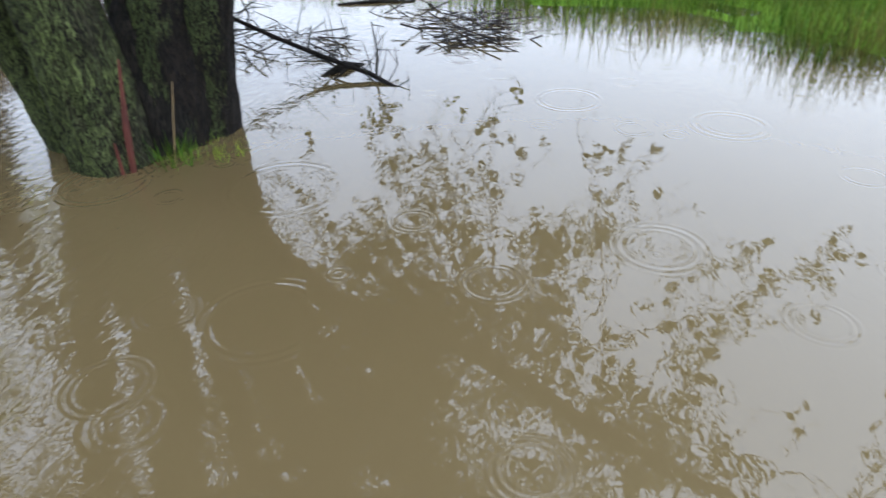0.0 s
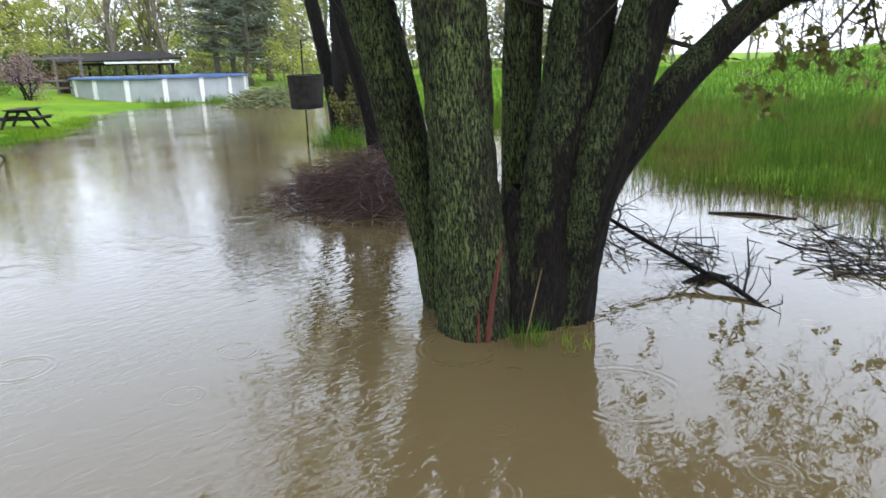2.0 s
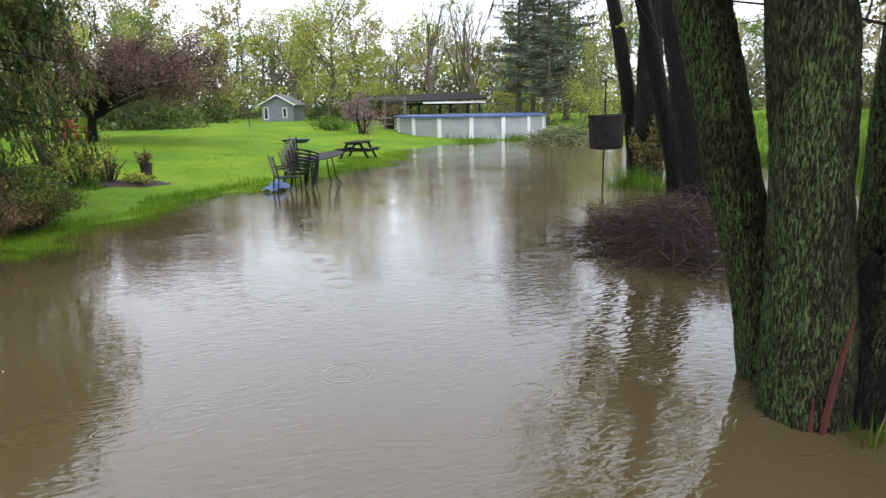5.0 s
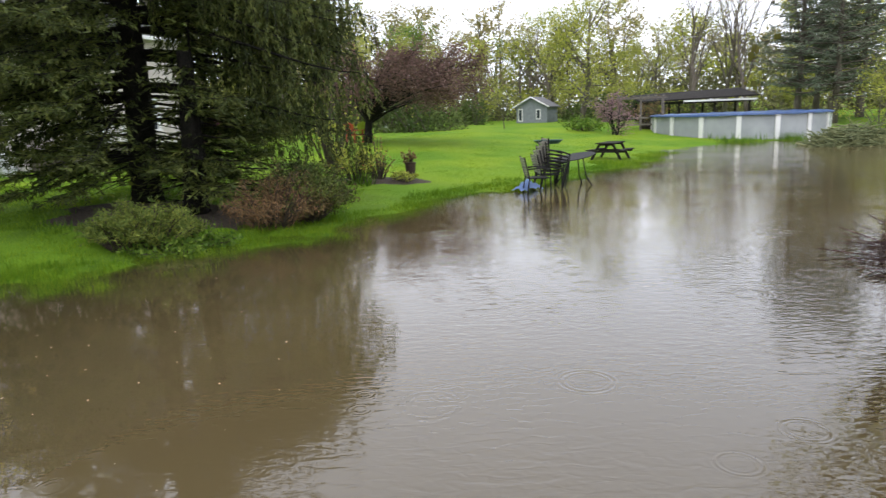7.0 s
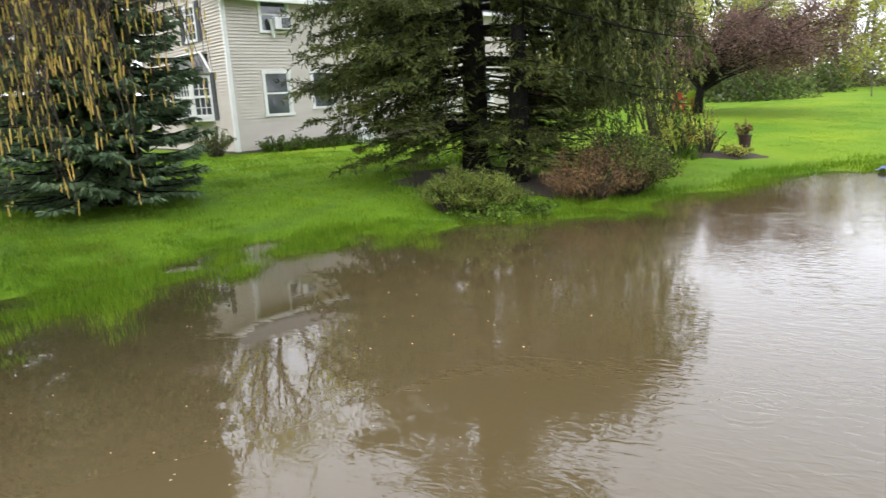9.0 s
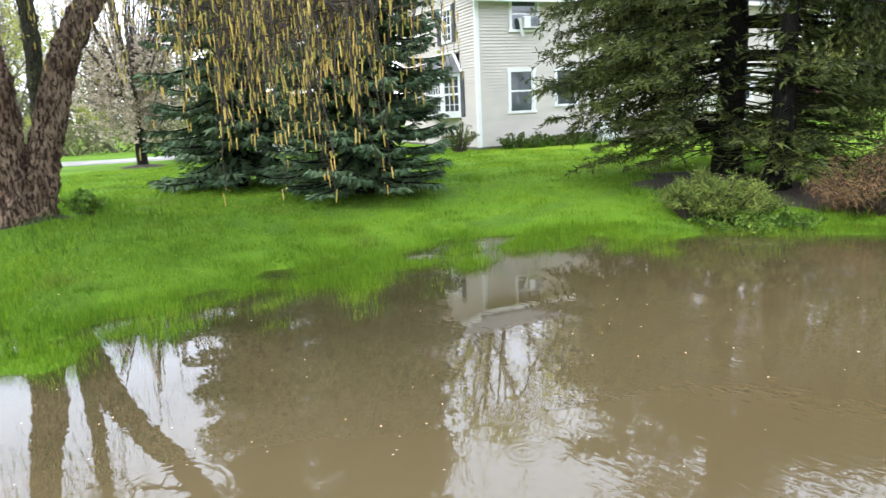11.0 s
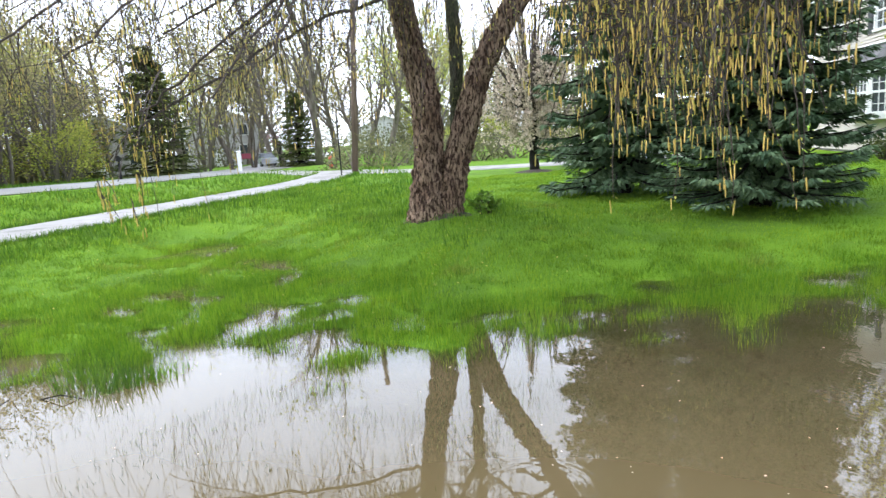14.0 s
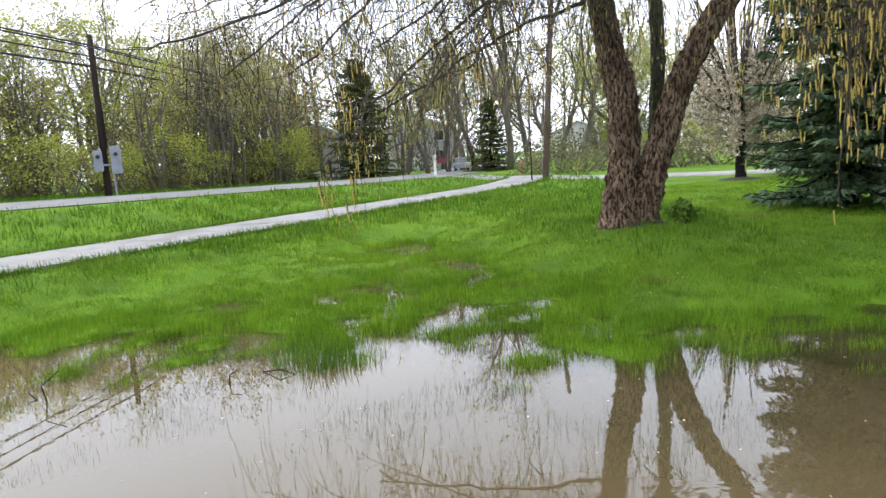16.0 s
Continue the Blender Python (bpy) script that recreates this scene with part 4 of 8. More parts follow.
tussocks("turf_tussocks", 2600, (-30, -10, -16, 1), 22, 0.24, 0.08, 0.19, 0.009, M_TUSSOCK, "rough bunches of grass on the verge", 22, 16.0, 0.25)
tussocks("pavement_edge_grass", 1500, (0, 1, 0, 1), 16, 0.10, 0.08, 0.19, 0.007, M_TALL, "grass growing over the edges of the footpath", 23, 18.0, 0.0, 0.09)
grass("verge_grass", 130000, (-40, -8, -26, 4), 0.08, 0.21, 0.008, M_TALL, "rough green verge grass along the footpath", "grass", 14, 14, 1.6, 0.5, 0.3)
grass("tall_grass", 170000, (6.5, 22, -8, 16), 0.20, 0.50, 0.006, M_MEADOW, "tall lush meadow grass at the flood edge", "grass", 15, 13, 9.0, 0.45, -0.14)
grass("meadow_grass", 120000, (14, 60, -30, 40), 0.2, 0.40, 0.012, M_TALL, "tall green meadow grass", "grass", 16, 26, 9.0, 0.5)


# ---------------------------------------------------------------- trees
def grow(wood, p, d, length, r, level, rng, P, tips):
    """A limb and its children. P: settings of the kind of tree."""
    n = P["seg"][min(level, len(P["seg"]) - 1)]
    sides = P["sides"][min(level, len(P["sides"]) - 1)]
    pts, rad = [p.copy()], [r]
    step = length / n
    for i in range(n):
        up = P["up"][min(level, len(P["up"]) - 1)]
        d = (d + rand_dir(rng) * P["wild"] + Vector((0, 0, up))).normalized()
        p = p + d * step
        pts.append(p.copy())
        rad.append(max(r * (1 - (i + 1) / n * P["taper"]), 0.002))
    wood.tube(pts, rad, sides, cap=level == 0)
    if level >= P["levels"]:
        for k in range(P.get("buds", 3)):
            f = (k + 1) / P.get("buds", 3) * n
            i = min(int(f), n - 1)
            tips.append((pts[i].lerp(pts[i + 1], f - i), d))
        return
    kids = P["kids"][min(level, len(P["kids"]) - 1)]
    for k in range(kids):
        t = P["first"] + (1 - P["first"]) * (k + rng.random()) / kids if level == 0 else 0.25 + 0.75 * (k + rng.random()) / kids
        i = min(int(t * n), n - 1)
        f = t * n - i
        q = pts[i].lerp(pts[i + 1], f)
        axis_d = (pts[i + 1] - pts[i]).normalized()
        side = axis_d.cross(rand_dir(rng)).normalized()
        ang = radians(rng.uniform(*P["angle"]))
        nd = (axis_d * math.cos(ang) + side * math.sin(ang)).normalized()
        ln = length * rng.uniform(*P["ratio"]) * (1.15 - 0.55 * t)
        grow(wood, q, nd, ln, max(rad[i] * P["thin"], 0.003), level + 1, rng, P, tips)


def foliage(tips, rng, per, size, spread, droop=0.0, flat=0.0):
    a = Acc()
    for q, d in tips:
        for _ in range(per if per >= 1 else (1 if rng.random() < per else 0)):
            c = q + rand_dir(rng) * spread * rng.random()
            u = (rand_dir(rng) + Vector((0, 0, -droop))).normalized() * size * rng.uniform(0.6, 1.3)
            w = u.cross(rand_dir(rng))
            w = w.normalized() * u.length * rng.uniform(0.28, 0.45) if w.length > 1e-6 else Vector((size * 0.3, 0, 0))
            a.leaf(c, u, w)
    return a


BROAD = dict(levels=3, seg=(6, 4, 2, 1), sides=(7, 4, 3, 3), up=(0.10, 0.10, 0.06, 0.02), wild=0.24, taper=0.75, kids=(10, 6, 5), first=0.24,
             angle=(28, 62), ratio=(0.45, 0.7), thin=0.55)


def broad_tree(name, seed, h, r, leafmat, label, barkmat=None, per=2, size=0.2, spread=0.35, droop=0.2, group="", **over):
    rng = random.Random(seed)
    P = dict(BROAD)
    P.update(over)
    wood, tips = Acc(), []
    stems = over.get("stems", 1)
    for s in range(stems):
        lean = Vector((rng.uniform(-0.3, 0.3), rng.uniform(-0.3, 0.3), 1)) if stems > 1 else Vector((rng.uniform(-0.06, 0.06), rng.uniform(-0.06, 0.06), 1))
        grow(wood, Vector((rng.uniform(-0.3, 0.3) * (stems > 1), rng.uniform(-0.3, 0.3) * (stems > 1), -0.15)), lean.normalized(),
             h * rng.uniform(0.66, 0.80), r / (stems ** 0.5), 0, rng, P, tips)
    t = thing(name, label=label, category="tree", group=group)
    part("trunk", wood, barkmat or M_FARBARK, t, smooth=True)
    part("crown", foliage(tips, rng, per, size, spread, droop), leafmat, t)
    return t


def place(t, x, y, rz=0.0, s=1.0, dz=0.0):
    t.matrix_basis = pose(x, y, gz(x, y) + dz, 0, 0, rz) @ Matrix.Scale(s, 4)
    return t


def again(t, x, y, rz, s=1.0, dz=0.0):
    t2 = copy_thing(t, Matrix())
    t2.matrix_basis = pose(x, y, gz(x, y) + dz, 0, 0, rz) @ Matrix.Scale(s, 4)
    return t2


def conifer(name, seed, h, radius, base, whorls, per, mat, label, droop=0.25, needle=0.16, steps=9, trunk_r=0.16, bark=None, rise=0.0, power=0.8, fill=5, jit=0.35, hang=0.0, slim=0.22, core=0):
    """A needle tree: a straight trunk, whorls of sagging branches, sprays of needles along them."""
    rng = random.Random(seed)
    wood, leaf = Acc(), Acc()
    n = 10
    wood.tube([(0.03 * rng.uniform(-1, 1), 0.03 * rng.uniform(-1, 1), -0.2 + (h + 0.2) * i / n) for i in range(n + 1)],
              [trunk_r * (1.25 if i == 0 else 1) * (1 - 0.92 * i / n) for i in range(n + 1)], 9)
    for wi in range(whorls):
        f = (wi + rng.uniform(-0.3, 0.3)) / whorls
        z = base + (h - base) * min(max(f, 0), 0.99)
        reach = radius * max(1 - f, 0.02) ** power + 0.12
        a0 = rng.uniform(0, 6.28)
        for b in range(per):
            az = a0 + 6.283 * (b + rng.uniform(-0.3, 0.3)) / per
            ln = reach * (rng.uniform(0.80, 1.06) if core else rng.uniform(0.62, 1.14))
            zb = max(z + rng.uniform(-jit, jit), base * 0.7)
            lift = rng.uniform(-0.10, 0.16) * ln
            out = Vector((math.cos(az), math.sin(az), 0))
            side = Vector((-out.y, out.x, 0))
            pts = []
            m = steps if ln > 0.6 else 4
            for i in range(m + 1):
                t = i / m
                sag = (rise + lift) * t - droop * ln * (t * 0.9 - 0.55 * t * t * t)
                pts.append(Vector((0, 0, zb)) + out * (ln * t) + Vector((0, 0, sag)) + side * 0.05 * ln * math.sin(3 * t + az))
                pts[-1].z = max(pts[-1].z, 0.22)
            wood.tube(pts, [max(0.022 * ln * (1 - 0.85 * i / m), 0.004) for i in range(m + 1)], 4, cap=False)
            for i in range(core):
                c = pts[0].lerp(pts[m // 2], rng.uniform(0.1, 1.0)) + rand_dir(rng) * 0.1
                u = rand_dir(rng) * needle * 2.2
                leaf.leaf(c, u, u.cross(rand_dir(rng)) * 0.4)
            for i in range(1, m + 1):
                t = i / m
                if t < 0.18:
                    continue
                wide = ln * 0.30 * (1 - 0.75 * t) + needle * 0.8
                for k in range(fill if zb < 6.0 or not core else fill // 3):
                    s = rng.uniform(-1, 1)
                    c = pts[i - 1].lerp(pts[i], rng.random()) + side * (s * wide * 0.55) + Vector((0, 0, -abs(s) * 0.10 * wide))
                    u = (out * rng.uniform(0.3, 1.0) + side * s * 0.9 + Vector((0, 0, rng.uniform(-0.55, 0.25) - hang * rng.random()))).normalized() * needle * rng.uniform(0.8, 1.9) * (1.0 if zb < 6.0 or not core else 1.7)
                    w = u.cross(Vector((rng.uniform(-0.9, 0.9), rng.uniform(-0.9, 0.9), 1))).normalized() * needle * rng.uniform(0.5, 1.0) * slim
                    leaf.leaf(c, u, w)
    t = thing(name, label=label, category="conifer")
    part("trunk", wood, bark or M_DARKBARK, t, smooth=True)
    part("crown", leaf, mat, t)
    return t


def dome_tree(name, seed, trunk_h, r, rx, rz, cz, limbs, leaves, size, leafmat, barkmat, label, ox=0.0):
    """A low wide tree: limbs that fan out into a shallow dome of small leaves."""
    rng = random.Random(seed)
    wood, a, ends = Acc(), Acc(), []
    wood.tube([(0, 0, -0.2), (0.05, 0, trunk_h * 0.5), (0.12, 0.03, trunk_h)], [r * 1.2, r, r * 0.9], 9)
    top = Vector((0.12, 0.03, trunk_h))
    for k in range(limbs):
        q, f = 6.283 * k / limbs + rng.uniform(-0.2, 0.2), math.sqrt(rng.uniform(0.02, 1))
        e = Vector((ox + rx * f * math.cos(q), rx * f * math.sin(q), cz - 0.6 * rz + 1.6 * rz * math.sqrt(max(1 - f * f, 0.02)) * rng.uniform(0.1, 1.0)))
        m = top.lerp(e, 0.5) + Vector((0, 0, 0.25)) + rand_dir(rng) * 0.25
        pts, rad = catmull([top - Vector((0, 0, rng.uniform(0, 0.4))), m, e], [r * 0.28, r * 0.15, 0.010], 0.45)
        wood.tube(pts, rad, 5, cap=False)
        for j in range(9):
            p = pts[rng.randrange(int(len(pts) * 0.7), len(pts))]
            d = (rand_dir(rng) + Vector((p.x, p.y, 0)).normalized() * 0.5 + Vector((0, 0, -0.1))).normalized()
            ln = rng.uniform(0.5, 1.1)
            e2 = p + d * ln
            wood.tube([p, p.lerp(e2, 0.5) + rand_dir(rng) * 0.07, e2], [0.014, 0.009, 0.004], 3, cap=False)
            ends += [(p.lerp(e2, t), d) for t in (0.35, 0.7, 1.0)]
    for _ in range(leaves):
        p, d = rng.choice(ends)
        u = rand_dir(rng) * size * rng.uniform(0.6, 1.4)
        a.leaf(p + rand_dir(rng) * 0.5 * rng.random(), u, u.cross(rand_dir(rng)) * 0.4)
    t = thing(name, label=label, category="tree")
    part("trunk", wood, barkmat, t, smooth=True)
    part("crown", a, leafmat, t)
    return t


def far_woods(name, seed, places, leafmat, label, clump=0.5, leaves=520):
    """Distant wood, too far off to tell tree from tree."""
    rng = random.Random(seed)
    wood, a = Acc(), Acc()
    for az, d, h in places:
        x, y = polar(az, d)
        o = Vector((x, y, gz(x, y) - 0.3))
        wood.tube([o, o + Vector((rng.uniform(-0.4, 0.4), rng.uniform(-0.4, 0.4), h * 0.5)), o + Vector((rng.uniform(-0.8, 0.8), rng.uniform(-0.8, 0.8), h))], [0.20, 0.14, 0.03], 5, cap=False)
        ends = []
        for k in range(22):
            z = h * rng.uniform(0.04, 0.92)
            q = rng.uniform(0, 6.28)
            rr = h * 0.30 * (1 - abs(z / h - 0.45) * 1.0) * rng.uniform(0.6, 1.2)
            s = o + Vector((0, 0, z))
            e = s + Vector((rr * math.cos(q), rr * math.sin(q), rr * rng.uniform(0.4, 1.1)))
            wood.tube([s, s.lerp(e, 0.5) + rand_dir(rng) * 0.2, e], [0.07, 0.045, 0.015], 3, cap=False)
            ends += [s.lerp(e, t) for t in (0.5, 0.75, 1.0)]
        for _ in range(leaves):
            p = rng.choice(ends) + rand_dir(rng) * rng.uniform(0.1, 0.085 * h)
            u = rand_dir(rng) * clump * rng.uniform(0.5, 1.3)
            a.leaf(p, u, u.cross(rand_dir(rng)) * 0.36)
    t = thing(name, label=label, category="woodland", kind="stuff")
    part("trunk_work", wood, M_FARBARK, t, kind="stuff")
    part("foliage", a, leafmat, t, kind="stuff")
    return t


def undergrowth(name, seed, spots, mat, label, leaf, n):
    """A far belt of bushes that closes the view below the crowns."""
    rng = random.Random(seed)
    wood, a = Acc(), Acc()
    for az, d, h, r in spots:
        x, y = polar(az, d)
        o = Vector((x, y, gz(x, y) - 0.2))
        for k in range(6):
            q = rng.uniform(0, 6.28)
            e = o + Vector((0.8 * r * math.cos(q), 0.8 * r * math.sin(q), h * rng.uniform(0.5, 0.95)))
            wood.tube([o, o.lerp(e, 0.5) + rand_dir(rng) * 0.2, e], [0.06, 0.04, 0.012], 3, cap=False)
        for _ in range(n):
            q, f, z = rng.uniform(0, 6.28), math.sqrt(rng.random()), rng.random()
            wide = r * f * (1.1 - 0.6 * z)
            p = o + Vector((wide * math.cos(q), wide * math.sin(q), h * z * rng.uniform(0.75, 1.1)))
            u = rand_dir(rng) * leaf * rng.uniform(0.5, 1.3)
            a.leaf(p, u, u.cross(rand_dir(rng)) * 0.38)
    t = thing(name, label=label, category="undergrowth", kind="stuff")
    part("stem_work", wood, M_FARBARK, t, kind="stuff")
    part("foliage", a, mat, t, kind="stuff")
    return t


# ---------------------------------------------------------------- the many-stemmed tree in the water
def catmull(pts, radii, step):
    P = [Vector(p) for p in pts]
    out, rr = [], []
    for i in range(len(P) - 1):
        p0, p1, p2, p3 = P[max(i - 1, 0)], P[i], P[i + 1], P[min(i + 2, len(P) - 1)]
        n = max(int((p2 - p1).length / step), 1)
        for k in range(n):
            t = k / n
            q = 0.5 * ((2 * p1) + (p2 - p0) * t + (2 * p0 - 5 * p1 + 4 * p2 - p3) * t * t + (3 * p1 - p0 - 3 * p2 + p3) * t ** 3)
            out.append(q)
            rr.append(radii[i] + (radii[i + 1] - radii[i]) * t)
    out.append(P[-1])
    rr.append(radii[-1])
    return out, rr


def bark_tube(acc, pts, radii, sides=36, step=0.05, amp=0.05, freq=7.0, lum=0.12, seed=0.0, flake=0.0):
    """A stem with furrowed bark as real relief."""
    pts, radii = catmull(pts, radii, step)
    base, n = len(acc.v), len(pts)
    ref = Vector((0.35, 0.93, 0.05))
    for i, p in enumerate(pts):
        d = (pts[min(i + 1, n - 1)] - pts[max(i - 1, 0)]).normalized()
        a = d.cross(ref).normalized()
        b = d.cross(a)
        for k in range(sides):
            w = 2 * math.pi * k / sides
            c, s = math.cos(w), math.sin(w)
            lumps = noise.noise(Vector((c * 1.3 + seed, s * 1.3, p.z * 1.1)))
            rid = 1 - abs(noise.noise(Vector((c * freq * 0.5, s * freq * 0.5, p.z * freq * 0.35 + seed))) * 2)
            r = radii[i] * (1 + lum * lumps) + amp * radii[i] * (rid - 0.5) * 2
            if flake:
                r += flake * radii[i] * max(noise.noise(Vector((c * 3.0, s * 3.0 + seed, p.z * 9.0))), 0)
            q = p + a * (r * c) + b * (r * s)
            acc.v.append((q.x, q.y, q.z))
    for i in range(n - 1):
        for k in range(sides):
            k2 = (k + 1) % sides
            acc.f.append((base + i * sides + k, base + i * sides + k2, base + (i + 1) * sides + k2, base + (i + 1) * sides + k))
    return pts[-1], (pts[-1] - pts[-3]).normalized()


def flooded_tree():
    rng = random.Random(5)
    t = thing("flooded_tree", (3.9, 2.5, 0), "large many-stemmed tree with mossy dark bark standing in flood water", "tree")
    o = Vector((3.9, 2.5, 0))
    stems = [
        ([(3.74, 3.05, -0.5), (3.70, 3.15, 0.1), (3.64, 3.26, 0.74), (3.48, 3.40, 1.57), (3.31, 3.56, 2.54), (3.1, 3.75, 3.8), (2.8, 4.1, 5.5)], [.24, .20, .185, .185, .18, .17, .13]),
        ([(3.52, 2.62, -0.5), (3.47, 2.65, 0.1), (3.45, 2.66, 0.68), (3.42, 2.70, 1.45), (3.34, 2.78, 2.44), (3.2, 2.9, 3.8), (2.9, 3.0, 5.8)], [.29, .265, .245, .235, .225, .21, .15]),
        ([(4.12, 2.70, -0.5), (4.15, 2.68, 0.3), (4.14, 2.70, 0.98), (4.12, 2.72, 1.79), (4.14, 2.72, 2.6), (4.3, 2.9, 4.0), (4.6, 3.3, 6.0)], [.30, .24, .17, .14, .13, .12, .08]),
        ([(3.88, 2.48, -0.5), (3.90, 2.43, 0.1), (3.95, 2.28, 1.06), (4.00, 2.18, 1.79), (4.04, 2.12, 2.5), (4.2, 1.9, 3.8), (4.5, 1.5, 6.0)], [.30, .27, .235, .21, .20, .18, .13]),
        ([(4.12, 2.34, -0.5), (4.10, 2.25, 0.2), (4.02, 2.03, 1.05), (4.08, 1.83, 1.79), (4.16, 1.68, 2.4), (4.5, 1.2, 3.6), (5.0, 0.6, 5.4)], [.24, .21, .19, .17, .15, .13, .09]),
    ]
    limbF = ([(4.02, 2.05, 0.85), (4.18, 1.93, 1.22), (4.40, 1.68, 1.68), (4.60, 1.52, 1.94), (4.92, 1.22, 2.30), (4.95, 0.3, 2.66), (4.45, -0.9, 2.9), (3.9, -2.4, 3.05), (3.1, -4.0, 3.4)],
             [.14, .125, .115, .105, .10, .09, .075, .055, .03])
    twig, tips = Acc(), []
    P = dict(BROAD, levels=2, seg=(5, 3, 2), sides=(5, 3, 3), up=(0.05, 0.0, -0.04), wild=0.26, kids=(8, 6), first=0.1, ratio=(0.34, 0.6), angle=(30, 75))
    for i, (pts, rad) in enumerate(stems):
        a = Acc()
        pts = [Vector(p) - o for p in pts]
        tip, d = bark_tube(a, pts, rad, 44, 0.045, 0.055, 9.0, 0.14, 3.1 * i)
        part("stem", a, M_HALFMOSS if i > 2 else M_MOSSBARK, t, smooth=True)
        grow(twig, tip, d, 5.0, 0.09, 0, rng, P, tips)
        for k in range(7):
            q = pts[5].lerp(pts[6], rng.random())
            nd = Vector((rng.uniform(-1, 1), rng.uniform(-1, 1), rng.uniform(-0.1, 0.5))).normalized()
            grow(twig, q, nd, 4.2, 0.05, 0, rng, P, tips)
    a = Acc()
    fp = [Vector(p) - o for p in limbF[0]]
    tip, d = bark_tube(a, fp, limbF[1], 20, 0.06, 0.05, 8.0, 0.10, 9.0)
    part("limb", a, M_HALFMOSS, t, smooth=True)
    for k in range(60):
        f = 2.9 + 5.1 * (k + rng.random()) / 26
        i = min(int(f), 7)
        q = fp[i].lerp(fp[i + 1], f - i)
        nd = Vector((rng.uniform(-0.4, 1.0), rng.uniform(-1, 0.6), rng.uniform(-0.05, 0.9))).normalized()
        grow(twig, q, nd, rng.uniform(1.2, 3.0), 0.022, 1, rng, P, tips)
    for pts, rad in (([(3.22, 3.65, 3.2), (2.75, 3.62, 4.6), (2.2, 3.5, 6.2), (1.6, 3.6, 8.0)], [.14, .13, .11, .07]),
                     ([(3.25, 2.86, 3.0), (2.85, 2.75, 4.4), (2.25, 2.5, 6.0), (1.7, 2.1, 8.0)], [.16, .14, .12, .07]),
                     ([(3.36, 3.5, 2.4), (3.3, 3.9, 4.0), (2.9, 4.4, 5.6), (2.2, 5.0, 7.5)], [.12, .11, .10, .06])):
        a = Acc()
        tip, d = bark_tube(a, [Vector(p) - o for p in pts], rad, 20, 0.07, 0.05, 8.0, 0.12, pts[0][0])
        part("limb", a, M_MOSSBARK, t, smooth=True)
        grow(twig, tip, d, 3.0, 0.06, 0, rng, P, tips)
    # leafy sprays that hang over the water all round
    hubs = [Vector(p) - o for p in ((4.5, 1.2, 3.6), (4.9, 0.6, 5.2), (4.95, 0.3, 2.7), (4.2, 1.9, 3.9), (3.2, 2.9, 4.0), (4.45, -0.9, 2.95), (2.95, 3.0, 5.6))]
    for k in range(290):
        if k < 104:
            az = rng.uniform(-116, -56) if k % 2 else rng.uniform(-84, -56)
            up = rng.uniform(22 + 0.22 * max(-az - 78, 0) + 0.7 * max(az + 70, 0), 58)
            d = 9.6 - 5.0 * (up - 18) / 36 + rng.uniform(-0.6, 0.6)
            z = d * math.tan(radians(up)) - 1.9
        else:
            az, d, z = rng.uniform(-62, 5), rng.uniform(3.0, 7.0), rng.uniform(4.7, 7.8)
        e = Vector((*polar(az, d), z)) - o
        hub = min(hubs, key=lambda h: (h - e).length + rng.uniform(0, 1.5))
        m = hub.lerp(e, 0.55) + Vector((0, 0, 0.35)) + rand_dir(rng) * 0.3
        pts, rad = catmull([hub, m, e], [0.022, 0.016, 0.008], 0.35)
        twig.tube(pts, rad, 4, cap=False)
        way = (e - m).normalized()
        for j in range(4):
            nd = (way + rand_dir(rng) * 0.8 + Vector((0, 0, -0.35))).normalized()
            grow(twig, pts[-1 - j] if j < len(pts) - 1 else e, nd, rng.uniform(0.7, 1.3), 0.008, 1, rng, P, tips)
    # the dark joint where the stems meet
    core = Acc()
    bark_tube(core, [(0, 0, -0.5), (0, 0.02, 0.1), (0.0, 0.0, 0.55), (0.03, -0.05, 1.0)], [0.36, 0.33, 0.28, 0.15], 44, 0.05, 0.06, 8, 0.16, 2.0)
    part("root_crown", core, M_DARKBARK, t, smooth=True)
    part("twig_work", twig, M_TWIG, t, kind="stuff")
    def clear(q):
        w = q + o
        return math.hypot(w.x, w.y) > 4.6 or w.z > 4.6
    tips = [q for q in tips if rng.random() < 0.62 and clear(q[0])]
    tips = [q for q in tips if not 0 < q[0].z < 2.7 or rng.random() < 0.5]
    over = [q for q in tips if math.degrees(math.atan2(-(q[0].x + o.x), q[0].y + o.y)) < -66]
    rest = [q for q in tips if math.degrees(math.atan2(-(q[0].x + o.x), q[0].y + o.y)) >= -66]
    # whorls of half-open leaves, one at the end of each twig
    over = [q for q in over if rng.random() < (0.80 if q[0].z > 2.7 else 0.46)]
    leaves = foliage(over, rng, 6, 0.105, 0.075, 0.5)
    small = foliage(rest, rng, 4, 0.080, 0.16, 0.5)
    base = len(leaves.v)
    leaves.v += small.v
    leaves.f += [tuple(i + base for i in f) for f in small.f]
    part("crown", leaves, M_LEAF_OLV, t)
    # torn red strip of bark and a dry stalk at the foot
    a = Acc()
    a.tube([Vector((3.33, 2.40, -0.1)) - o, Vector((3.36, 2.37, 0.30)) - o, Vector((3.43, 2.34, 0.72)) - o], [0.020, 0.022, 0.007], 5)
    a.tube([Vector((3.30, 2.44, -0.1)) - o, Vector((3.29, 2.43, 0.22)) - o], [0.02, 0.006], 4)
    part("torn_bark", a, M_REDWOOD, t, "torn reddish strip of bark at the foot")
    return t


flooded_tree()


